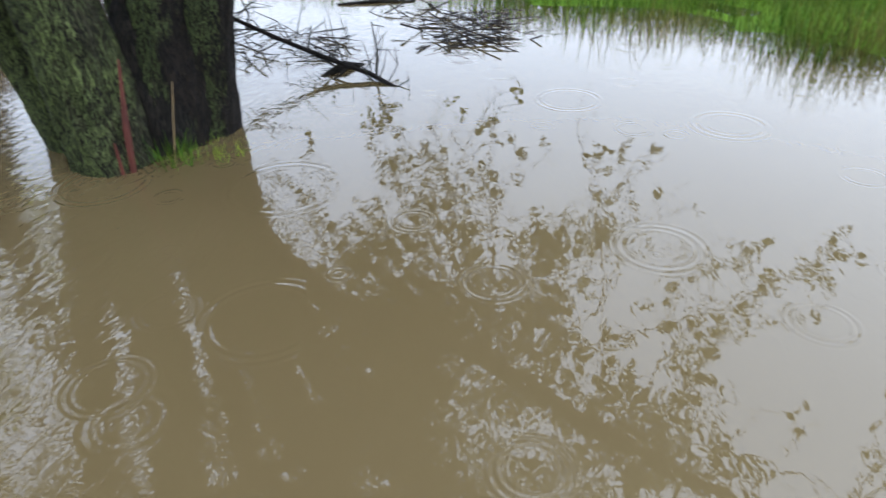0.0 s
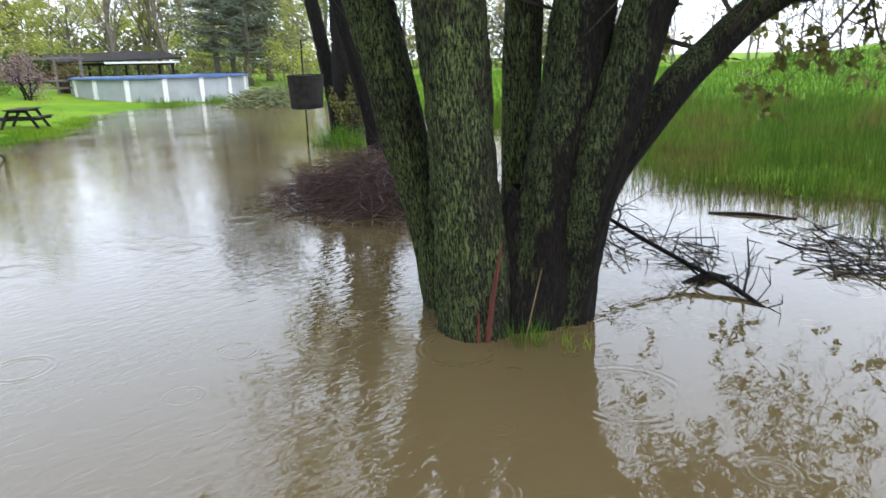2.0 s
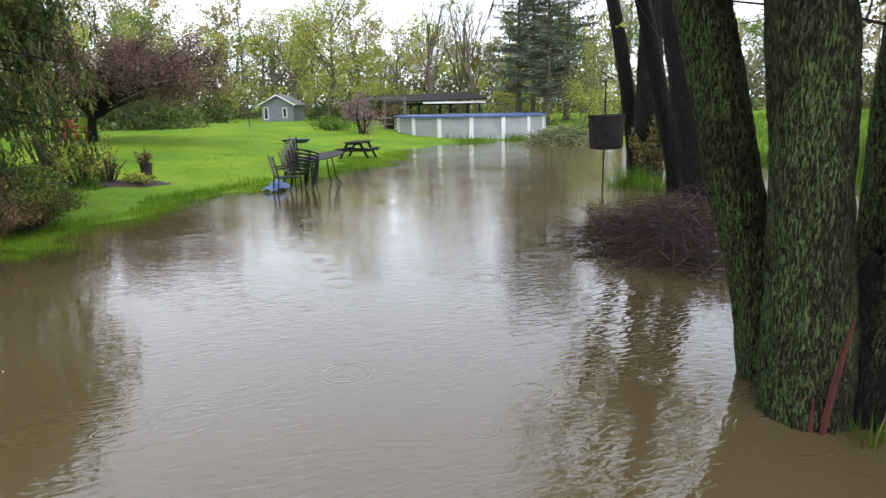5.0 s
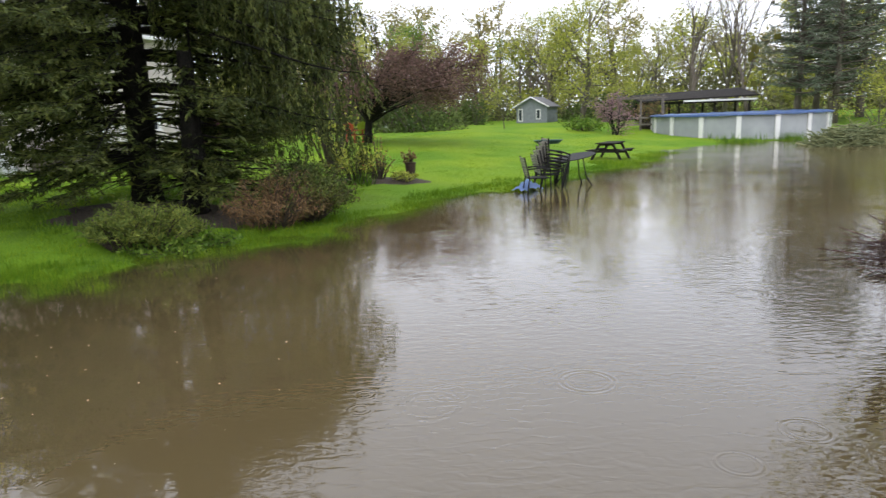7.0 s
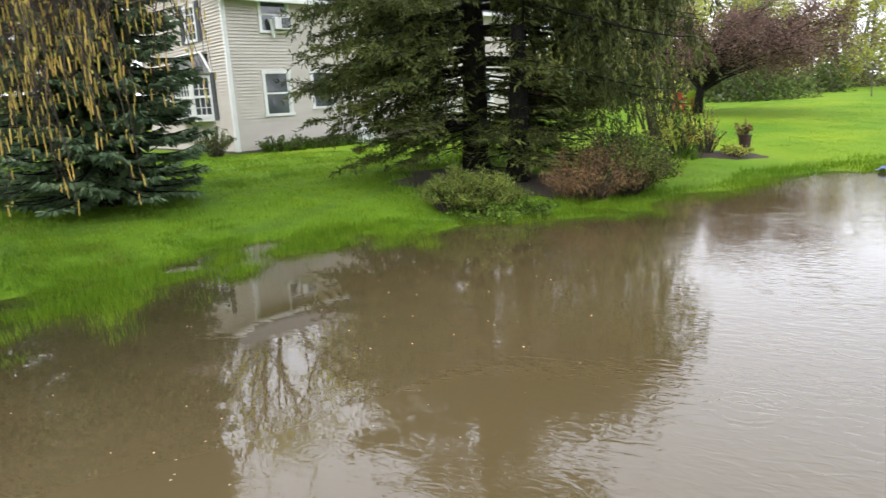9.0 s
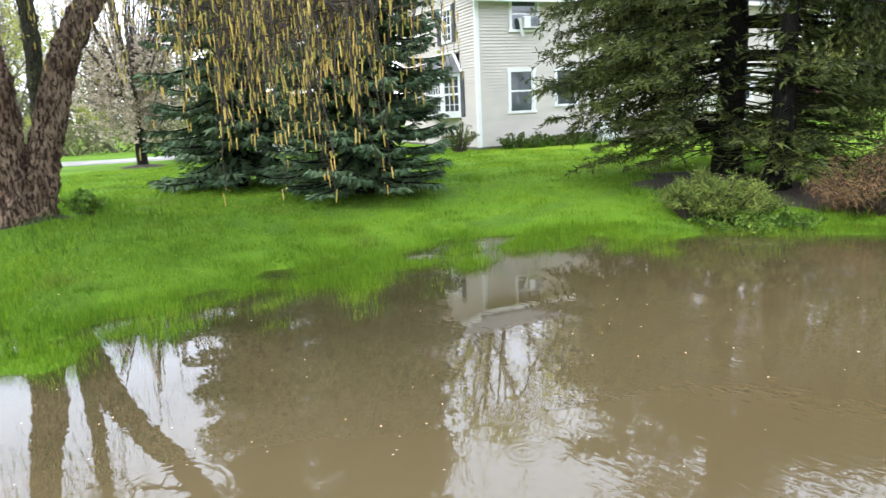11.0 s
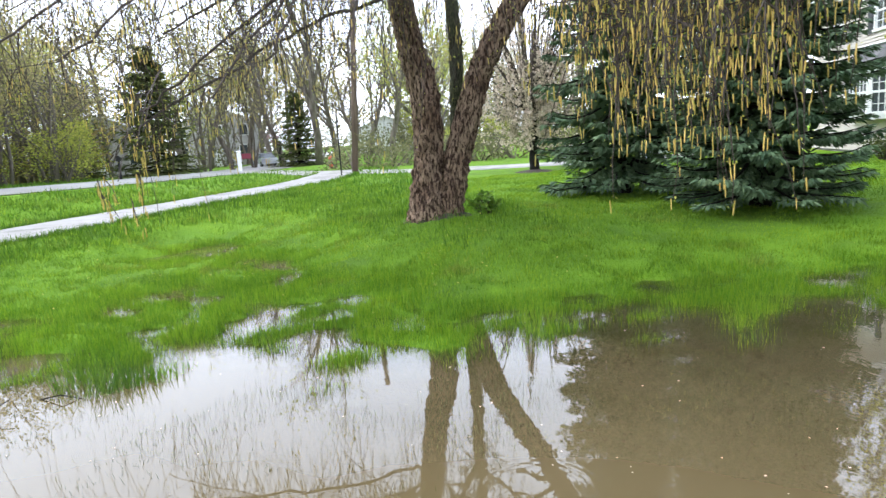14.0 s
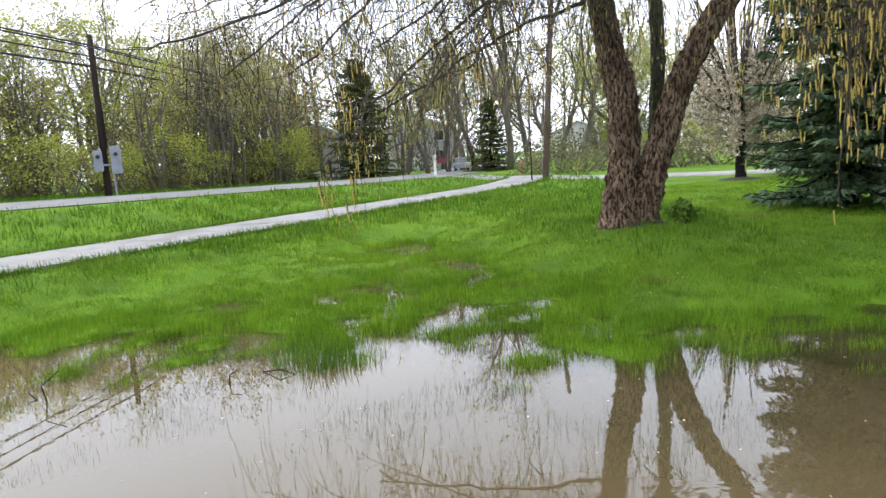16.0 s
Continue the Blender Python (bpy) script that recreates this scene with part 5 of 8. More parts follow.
def tuft(name, x, y, r, n, h, mat, label, seed, category="grass tuft", z=None, w=0.006):
    rng = random.Random(seed)
    a = Acc()
    for _ in range(n):
        q, s = rng.uniform(0, 6.28), r * math.sqrt(rng.random())
        px, py = s * math.cos(q), s * math.sin(q)
        a.blade(Vector((px, py, -0.05)), Vector((rng.uniform(-0.4, 0.4) * h, rng.uniform(-0.4, 0.4) * h, h * rng.uniform(0.25, 1.15))),
                Vector((math.cos(q + 1), math.sin(q + 1), 0)) * w)
    return single(name, a, mat, label, category, (x, y, max(gz(x, y), -0.03) if z is None else z), kind="stuff")


tuft("grass_tuft", 3.55, 2.22, 0.16, 120, 0.28, M_TALL, "green grass at the foot of the flooded tree", 1)
tuft("grass_tuft", 3.75, 2.02, 0.24, 160, 0.16, M_BLADE, "green grass at the foot of the flooded tree", 2)
a = Acc().tube([(3.50, 2.20, -0.05), (3.53, 2.14, 0.3), (3.56, 2.10, 0.55)], [0.006, 0.005, 0.003], 5)
single("dry_stalk", a, M_STRAW, "pale dry plant stalk standing in the water", "stalk")


# ---------------------------------------------------------------- dark trees further along the bank
def bank_tree(seed, x, y, pts, rad, label):
    rng = random.Random(seed)
    t = thing("bank_tree", (x, y, 0), label, "tree", "dark trees on the bank")
    a, twig, tips = Acc(), Acc(), []
    tip, d = bark_tube(a, pts, rad, 22, 0.10, 0.05, 7.0, 0.12, seed)
    part("trunk", a, M_DARKBARK, t, smooth=True)
    P = dict(BROAD, levels=2, seg=(5, 4, 3), sides=(5, 4, 3), kids=(8, 6), first=0.05, ratio=(0.4, 0.7), wild=0.3)
    grow(twig, tip, d, 5.0, rad[-1] * 0.9, 0, rng, P, tips)
    for k in range(5):
        q = Vector(pts[-2]).lerp(Vector(pts[-1]), rng.random())
        grow(twig, q, Vector((rng.uniform(-1, 1), rng.uniform(-1, 1), 0.3)).normalized(), 2.8, 0.05, 0, rng, P, tips)
    part("limb_work", twig, M_DARKBARK, t, kind="stuff")
    part("crown", foliage([q for q in tips if rng.random() < 0.5], rng, 2, 0.13, 0.2, 0.3), M_LEAF_YG, t)


bank_tree(21, *polar(-37.8, 19.6), [(0, 0, -0.4), (-0.08, 0.06, 0.8), (-0.30, 0.22, 2.4), (-0.60, 0.44, 4.3), (-1.1, 0.8, 7.0)], [.26, .23, .20, .18, .12], "slender dark tree leaning out from the bank")
bank_tree(22, *polar(-38.7, 19.0), [(0, 0, -0.4), (-0.02, 0.02, 0.8), (-0.05, 0.05, 2.6), (-0.02, 0.10, 4.2), (0.2, 0.3, 7.0)], [.44, .38, .33, .30, .2], "thick creeper-clad dark tree on the flooded bank")
bank_tree(23, *polar(-41.4, 14.9), [(0, 0, -0.4), (-0.10, 0.08, 0.6), (-0.34, 0.30, 1.9), (-0.66, 0.58, 3.7), (-1.2, 1.0, 6.5)], [.25, .21, .18, .165, .11], "dark tree slanting over the flooded bank")
bank_tree(24, *polar(-43.2, 13.8), [(0, 0, -0.4), (-0.08, 0.06, 0.6), (-0.26, 0.24, 1.9), (-0.47, 0.45, 3.5), (-0.7, 0.8, 6.5)], [.42, .36, .32, .30, .2], "thick dark-barked tree on the flooded bank")


def shrub(name, x, y, r, h, n, stems, mat, label, seed, size=0.08, bark=None, category="shrub", dz=0.0, slim=0.32, way=(0, 0, 0)):
    """A bush: a fan of twigs with leaves along them."""
    rng = random.Random(seed)
    wood, tips = Acc(), []
    for _ in range(stems):
        q = rng.uniform(0, 6.28)
        f = math.sqrt(rng.random())
        p = Vector((0.25 * r * f * math.cos(q), 0.25 * r * f * math.sin(q), -0.05))
        e = Vector((r * f * math.cos(q), r * f * math.sin(q), h * math.sqrt(max(1 - 0.75 * f * f, 0.05)) * rng.uniform(0.7, 1.05)))
        e *= 1.0 + 0.55 * noise.noise(Vector((1.7 * math.cos(q) * f, 1.7 * math.sin(q) * f, 3.7 * seed)))
        m = p.lerp(e, 0.5) + Vector((0, 0, 0.12 * h)) + rand_dir(rng) * 0.08 * r
        wood.tube([p, m, e], [0.012 + 0.006 * h, 0.008 + 0.003 * h, 0.004], 4, cap=False)
        for k in range(5):
            tips.append((m.lerp(e, k / 4) if k else p.lerp(m, 0.8), Vector((0, 0, 1))))
    a = Acc()
    for _ in range(n):
        q, d = rng.choice(tips)
        c = q + rand_dir(rng) * 0.16 * r * rng.random()
        c.z = max(c.z, 0.03)
        u = (rand_dir(rng) + Vector(way)).normalized() * size * rng.uniform(0.6, 1.4)
        a.leaf(c, u, u.cross(rand_dir(rng)).normalized() * size * slim)
    t = thing(name, (x, y, gz(x, y) + dz), label, category)
    part("twig_work", wood, bark or M_TWIG, t, kind="stuff")
    part("foliage", a, mat, t, kind="stuff")
    return t


shrub("bank_shrub", *polar(-38.9, 18.4), 0.62, 2.0, 1500, 60, M_LEAF_OLV, "leafy creeper-covered shrub at the foot of the bank trees", 31, 0.085, dz=0.1)
tuft("iris_clump", 9.9, 12.6, 0.75, 420, 0.55, M_TALL, "bright green iris leaves on the flooded bank", 32, "plant", 0.0, 0.016)


def brush_heap(name, x, y, rx, ry, h, n, mat, label, seed, category="brush pile", lmax=1.5, thick=0.012):
    rng = random.Random(seed)
    t = thing(name, (x, y, 0), label, category)
    for s in range(3):
        a = Acc()
        for _ in range(n // 3):
            q, f = rng.uniform(0, 6.28), math.sqrt(rng.random())
            p = Vector((rx * f * math.cos(q), ry * f * math.sin(q), rng.uniform(-0.08, h * (1 - f * f) + 0.04)))
            d = Vector((rng.uniform(-1, 1), rng.uniform(-1, 1), rng.uniform(-0.25, 0.35))).normalized()
            ln = rng.uniform(0.3, lmax)
            pts = [p - d * ln / 2, p + rand_dir(rng) * 0.06 * ln, p + d * ln / 2]
            pts = [Vector((v.x, v.y, max(v.z, -0.1))) for v in pts]
            r = thick * rng.uniform(0.35, 1.3)
            a.tube(pts, [r, r * 0.8, r * 0.3], 4, cap=False)
        part("twig_tangle", a, mat, t, kind="stuff")
    return t


M_BRUSH = material("reddish_brown_twigs", (0.035, 0.018, 0.017), (0.085, 0.045, 0.040), 8, 0.9, 0.3, 40, island=0.35)
brush_heap("brush_pile", 6.3, 6.8, 1.5, 1.9, 0.70, 1500, M_BRUSH, "tangled pile of reddish brown brush half under water", 41, "brush pile", 1.5, 0.007)
brush_heap("drift_twigs", 7.25, 0.95, 0.75, 0.6, 0.09, 150, M_DARKWOOD, "mat of dark drift twigs floating by the meadow edge", 42, "driftwood", 0.8, 0.009)
brush_heap("drift_twigs", 6.3, 2.9, 0.7, 0.9, 0.12, 90, M_DARKWOOD, "thin dark twigs tangled on the flood beside the tree", 45, "driftwood", 0.8, 0.007)
brush_heap("drift_twigs", 8.0, 1.9, 0.4, 0.5, 0.05, 30, M_DARKWOOD, "few dark sticks floating on the flood", 43, "driftwood", 0.7, 0.010)
M_HEAP = material("grey_green_cut_branches", (0.10, 0.12, 0.05), (0.20, 0.22, 0.10), 4, 0.9, 0.3, 30, island=0.35)
brush_heap("garden_waste_heap", 17.9, 29.0, 1.9, 1.3, 0.85, 1300, M_HEAP, "heap of grey green cut branches at the water's edge", 44, "garden waste", 1.6, 0.03)


def fallen_branch():
    rng = random.Random(8)
    a = Acc()
    main = [(5.2, 3.1, 1.05), (5.35, 2.8, 0.55), (5.5, 2.35, 0.30), (5.55, 1.95, 0.14), (5.45, 1.5, 0.05), (5.25, 1.12, -0.03)]
    a.tube(main, [0.012, 0.017, 0.020, 0.022, 0.023, 0.018], 7)
    for s, e in (((5.42, 1.42, 0.03), (5.75, 1.55, 0.42)), ((5.5, 1.8, 0.1), (5.95, 2.0, 0.12)), ((5.52, 2.1, 0.2), (6.1, 2.3, 0.28)),
                 ((5.53, 2.0, 0.16), (5.85, 1.75, -0.03)), ((5.4, 2.6, 0.4), (5.9, 2.9, 0.55)), ((5.5, 1.7, 0.08), (5.2, 1.9, -0.02))):
        s, e = Vector(s), Vector(e)
        m = s.lerp(e, 0.5) + rand_dir(rng) * 0.06
        a.tube([s, m, e], [0.013, 0.010, 0.005], 5)
        for k in range(3):
            q = m.lerp(e, rng.random())
            a.tube([q, q + rand_dir(rng) * 0.16], [0.005, 0.003], 4)
    for k in range(26):
        f = rng.uniform(0.6, 4.8)
        i = int(f)
        q = Vector(main[i]).lerp(Vector(main[i + 1]), f - i)
        e = q + Vector((rng.uniform(-0.1, 0.7), rng.uniform(-0.3, 0.5), rng.uniform(-0.15, 0.35)))
        e.z = max(e.z, -0.03)
        m = q.lerp(e, 0.5) + rand_dir(rng) * 0.07
        a.tube([q, m, e], [0.007, 0.005, 0.003], 4)
        a.tube([m, m + rand_dir(rng) * 0.2], [0.004, 0.002], 3)
    return single("fallen_branch", a, M_DARKBARK, "black wet fallen branch dipping into the flood", "branch")


fallen_branch()
a = Acc().tube([(0, 0, -0.02), (0.25, 0.05, 0.03), (0.5, 0.06, -0.02)], [0.03, 0.05, 0.02], 7)
single("floating_log", a, M_DARKBARK, "short dark piece of wood afloat", "driftwood", (5.45, 1.95, 0.0), rz=-40)
a = Acc().tube([(0, 0, 0.0), (0.5, 0.03, 0.02), (1.0, 0.0, 0.0)], [0.02, 0.025, 0.015], 6)
single("floating_stick", a, M_DARKBARK, "straight dark stick afloat", "driftwood", (8.2, 2.9, 0.0), rz=-70)
for x, y, pts in ((-5.25, -4.0, [(0, 0, -0.05), (0.05, 0.0, 0.16), (-0.06, 0.1, 0.26)]), (-5.25, -4.05, [(0.0, 0.0, -0.03), (-0.1, -0.2, 0.04)]),
                  (-5.6, -2.5, [(0, 0, -0.05), (0.03, 0.03, 0.09), (-0.03, 0.10, 0.12)]), (-5.9, -2.3, [(0, 0, 0.0), (0.1, 0.2, 0.05), (0.1, 0.35, 0.0)])):
    single("twig", Acc().tube(pts, [0.008, 0.006, 0.004][:len(pts)], 5), M_DARKBARK, "dark twig sticking out of the shallow water", "twig", (x, y, 0))
tuft("grass_tuft", -6.15, -1.86, 0.40, 620, 0.32, M_TALL, "tuft of long grass standing in the shallows", 51, z=-0.02)
tuft("grass_tuft", -6.3, -1.6, 0.45, 520, 0.20, M_SHORE, "tuft of long grass standing in the shallows", 54, z=-0.02)
tuft("grass_tuft", -6.0, -4.3, 0.22, 300, 0.15, M_TALL, "small tuft of grass standing in the shallows", 52, z=-0.02)
tuft("grass_tuft", -5.9, 2.0, 0.14, 70, 0.16, M_TALL, "thin tuft of grass in the shallows", 53, z=-0.02)


# ---------------------------------------------------------------- birch with catkins
def catkin(acc, p, ln, rng):
    """A hanging catkin: a tapering knobbly tassel."""
    r = 0.0042 * rng.uniform(0.8, 1.2)
    e = p + Vector((rng.uniform(-0.1, 0.1) * ln, rng.uniform(-0.1, 0.1) * ln, -ln))
    acc.tube([p, p.lerp(e, 0.12), p.lerp(e, 0.85), e], [0.002, r, r, 0.0015], 4, cap=False)


def birch():
    rng = random.Random(77)
    base = Vector((-12.4, 2.2, 0.3))
    t = thing("birch_tree", base, "two-stemmed river birch with flaking brown bark and yellow catkins", "tree")
    o = base
    limbs, cats, leaf = Acc(), Acc(), Acc()
    stems = [([(-12.42, 2.02, 0.12), (-12.40, 2.04, 0.62), (-12.40, 2.09, 1.45), (-12.39, 2.13, 2.45), (-12.47, 1.95, 3.44), (-12.54, 1.78, 4.6), (-12.3, 1.5, 6.5), (-11.8, 1.2, 9.0)], [.50, .33, .265, .25, .235, .22, .17, .10]),
             ([(-12.44, 2.34, 0.12), (-12.41, 2.39, 0.62), (-12.31, 2.75, 1.9), (-12.24, 3.05, 2.85), (-12.13, 3.45, 3.64), (-11.95, 4.0, 4.6), (-11.5, 4.8, 6.5), (-10.9, 5.4, 8.5)], [.42, .29, .225, .205, .195, .185, .14, .08]),
             ([(-12.75, 2.72, 1.2), (-12.88, 2.77, 2.2), (-12.87, 2.83, 3.44), (-12.88, 2.81, 4.5), (-13.1, 2.9, 7.0)], [.14, .12, .115, .11, .06])]
    P = dict(BROAD, levels=2, seg=(6, 5, 4), sides=(5, 4, 3), up=(0.02, -0.05, -0.12), wild=0.22, kids=(7, 5), first=0.15, ratio=(0.35, 0.6), angle=(25, 60))
    tips = []
    for i, (pts, rad) in enumerate(stems):
        a = Acc()
        pts = [Vector(p) - o for p in pts]
        tip, d = bark_tube(a, pts, rad, 40, 0.05, 0.10, 7.0, 0.13, 5.0 * i, 0.30)
        part("stem", a, M_BIRCHBARK if i < 2 else M_GREYMOSS, t, smooth=True)
        grow(limbs, tip, d, 3.5, 0.09, 0, rng, P, tips)
        for k in range(5):
            q = pts[-3].lerp(pts[-1], rng.random())
            grow(limbs, q, Vector((rng.uniform(-1, 1), rng.uniform(-1, 1), 0.5)).normalized(), 3.2, 0.06, 0, rng, P, tips)
    # long limbs that arch out and hang down over the water
    def arch(az0, d0, z0, az1, d1, z1, r, sag=0.9):
        s = Vector((*polar(az0, d0), z0))
        e = Vector((*polar(az1, d1), z1))
        m = s.lerp(e, 0.45) + Vector((0, 0, sag))
        pts, rad = catmull([s - o, m - o, e - o], [r, r * 0.6, r * 0.22], 0.3)
        limbs.tube([p + rand_dir(rng) * 0.04 for p in pts], rad, 6, cap=False)
        return pts

    def hang(p, ln, dense, big):
        """A drooping twig with catkins and small leaves."""
        d = Vector((rng.uniform(-0.7, 0.7), rng.uniform(-0.7, 0.7), -0.55)).normalized()
        pts, n = [p.copy()], 5
        for i in range(n):
            d = (d + Vector((rng.uniform(-0.2, 0.2), rng.uniform(-0.2, 0.2), -0.35))).normalized()
            pts.append(pts[-1] + d * ln / n)
        limbs.tube(pts, [0.006, 0.0052, 0.0045, 0.004, 0.003, 0.002], 3, cap=False)
        for i in range(1, n + 1):
            for _ in range(2):
                if rng.random() < dense:
                    catkin(cats, pts[i] + rand_dir(rng) * 0.03, big * rng.uniform(0.7, 1.25), rng)
            for _ in range(2):
                u = rand_dir(rng) * rng.uniform(0.012, 0.026)
                leaf.leaf(pts[i] + rand_dir(rng) * 0.03, u, u.cross(rand_dir(rng)) * 0.35)

    def curtain(pts, n, lmin, lmax, dense, big, start=0.35):
        for k in range(n):
            f = (start + (1 - start) * (k + rng.random()) / n) * (len(pts) - 1)
            i = min(int(f), len(pts) - 2)
            q = pts[i].lerp(pts[i + 1], f - i)
            side = rand_dir(rng) * rng.uniform(0.1, 0.55)
            side.z *= 0.3
            limbs.tube([q, q + side], [0.006, 0.004], 3, cap=False)
            hang(q + side, rng.uniform(lmin, lmax), dense, big)

    # thick curtain in front of the firs
    for az, d1, z1 in ((50, 4.2, 2.95), (53, 4.0, 2.9), (56, 4.3, 2.8), (59, 4.6, 2.85), (62, 4.9, 2.7), (54.5, 4.4, 2.5), (55, 5.0, 3.2), (60, 5.6, 3.0), (48, 4.8, 3.0), (63, 5.0, 2.5), (58, 4.6, 2.35), (57, 5.4, 2.6), (51, 4.4, 2.5)):
        pts = arch(78, 11.6, 6.2 + rng.uniform(-0.6, 0.8), az, d1, z1, 0.04, 0.7)
        curtain(pts, 40, 0.30, 1.15, 0.46, 0.080, 0.74)
    # thinner sprays over the lawn and the path
    for az, d1, z1 in ((86, 7.2, 2.7), (92, 7.0, 2.75), (97, 7.4, 2.45), (102, 7.8, 2.35), (107, 8.0, 2.9), (112, 8.2, 3.0), (118, 8.5, 3.3), (90, 8.5, 3.9), (95, 9.0, 3.6), (100, 9.5, 3.4), (105, 9.0, 3.8), (110, 9.5, 4.0), (116, 9.0, 4.0), (122, 9.0, 4.2), (90, 5.5, 3.3), (99, 5.8, 3.2), (108, 6.0, 3.3), (73, 7.0, 3.3)):
        pts = arch(82, 12.3, 5.0 + rng.uniform(-0.4, 1.6), az, d1, z1, 0.045, 0.6)
        curtain(pts, 44, 0.4, 1.3, 0.26, 0.085, 0.25)
    # a haze of fine drooping twigs through the whole crown
    for k in range(150):
        az, d, z = rng.uniform(70, 124), rng.uniform(6.5, 12.5), rng.uniform(3.6, 7.6)
        s0 = rng.choice(((80, 12.2, 6.4), (82, 12.3, 7.6), (76, 12.0, 6.0), (84, 12.4, 5.0)))
        pts = arch(*s0, az, d, z, 0.028, rng.uniform(0.2, 0.9))
        curtain(pts, 15, 0.7, 2.0, 0.10, 0.08, 0.30)
    # a low limb that dips towards the path
    pts = arch(83, 12.3, 4.4, 102.5, 8.3, 2.25, 0.038, 0.15)
    curtain(pts, 22, 0.25, 0.6, 0.22, 0.09, 0.2)
    # a single low sprig before the path
    for k, (az, d, z) in enumerate(((102.6, 5.6, 2.45), (101.5, 5.7, 2.1), (103.6, 5.5, 1.75), (102.2, 5.6, 1.95))):
        p = Vector((*polar(az, d), z)) - o
        top = Vector((*polar(az - 2, d + 1.5), z + 0.75)) - o
        limbs.tube([top, top.lerp(p, 0.5) + Vector((0, 0, 0.1)), p], [0.007, 0.006, 0.004], 4, cap=False)
        for _ in range(5):
            hang(p + rand_dir(rng) * 0.15, rng.uniform(0.15, 0.38), 0.5, 0.075)
    part("limb_work", limbs, M_TWIG, t, kind="stuff")
    part("catkin_fringe", cats, M_CATKIN, t, "hanging yellow catkins", kind="stuff")
    part("leaf_scatter", leaf, M_LEAF_YG, t, kind="stuff")
    part("crown", foliage([q for q in tips if rng.random() < 0.5], rng, 2, 0.06, 0.10, 0.4), M_LEAF_YG, t)
    return t


birch()
# a low dark mound with a wavy rim round the flared stems
a = Acc()
a.v = [(0, 0, 0.20)] + [((0.60 + 0.16 * math.sin(2.2 * k)) * math.cos(0.2618 * k), (0.78 + 0.14 * math.sin(3.1 * k)) * math.sin(0.2618 * k), -0.08) for k in range(24)]
a.f = [(0, 1 + k, 1 + (k + 1) % 24) for k in range(24)]
single("birch_foot_mound", a, M_MULCH, "low dark mound round the foot of the birch", "mulch", (-12.38, 2.27, gz(-12.38, 2.27)))
shrub("birch_foot_plant", -12.15, 3.05, 0.32, 0.42, 260, 16, M_LEAF_G, "leafy green plant at the foot of the birch", 61, 0.10)

# ---------------------------------------------------------------- conifers
place(conifer("blue_fir", 71, 13.5, 1.72, 0.50, 58, 13, M_NEEDLE_B, "dense blue-green fir with branches down to the grass", 0.40, 0.105, 8, 0.17, power=0.55, fill=34, hang=0.45, slim=0.29, core=11, jit=0.3), *polar(54.2, 13.1), 20)
place(conifer("blue_fir", 72, 13.5, 1.95, 0.55, 42, 11, M_NEEDLE_B, "blue-green fir standing behind another fir", 0.40, 0.13, 8, 0.16, power=0.55, fill=22, hang=0.45, slim=0.29, core=11, jit=0.3), *polar(64.3, 16.0), 70)


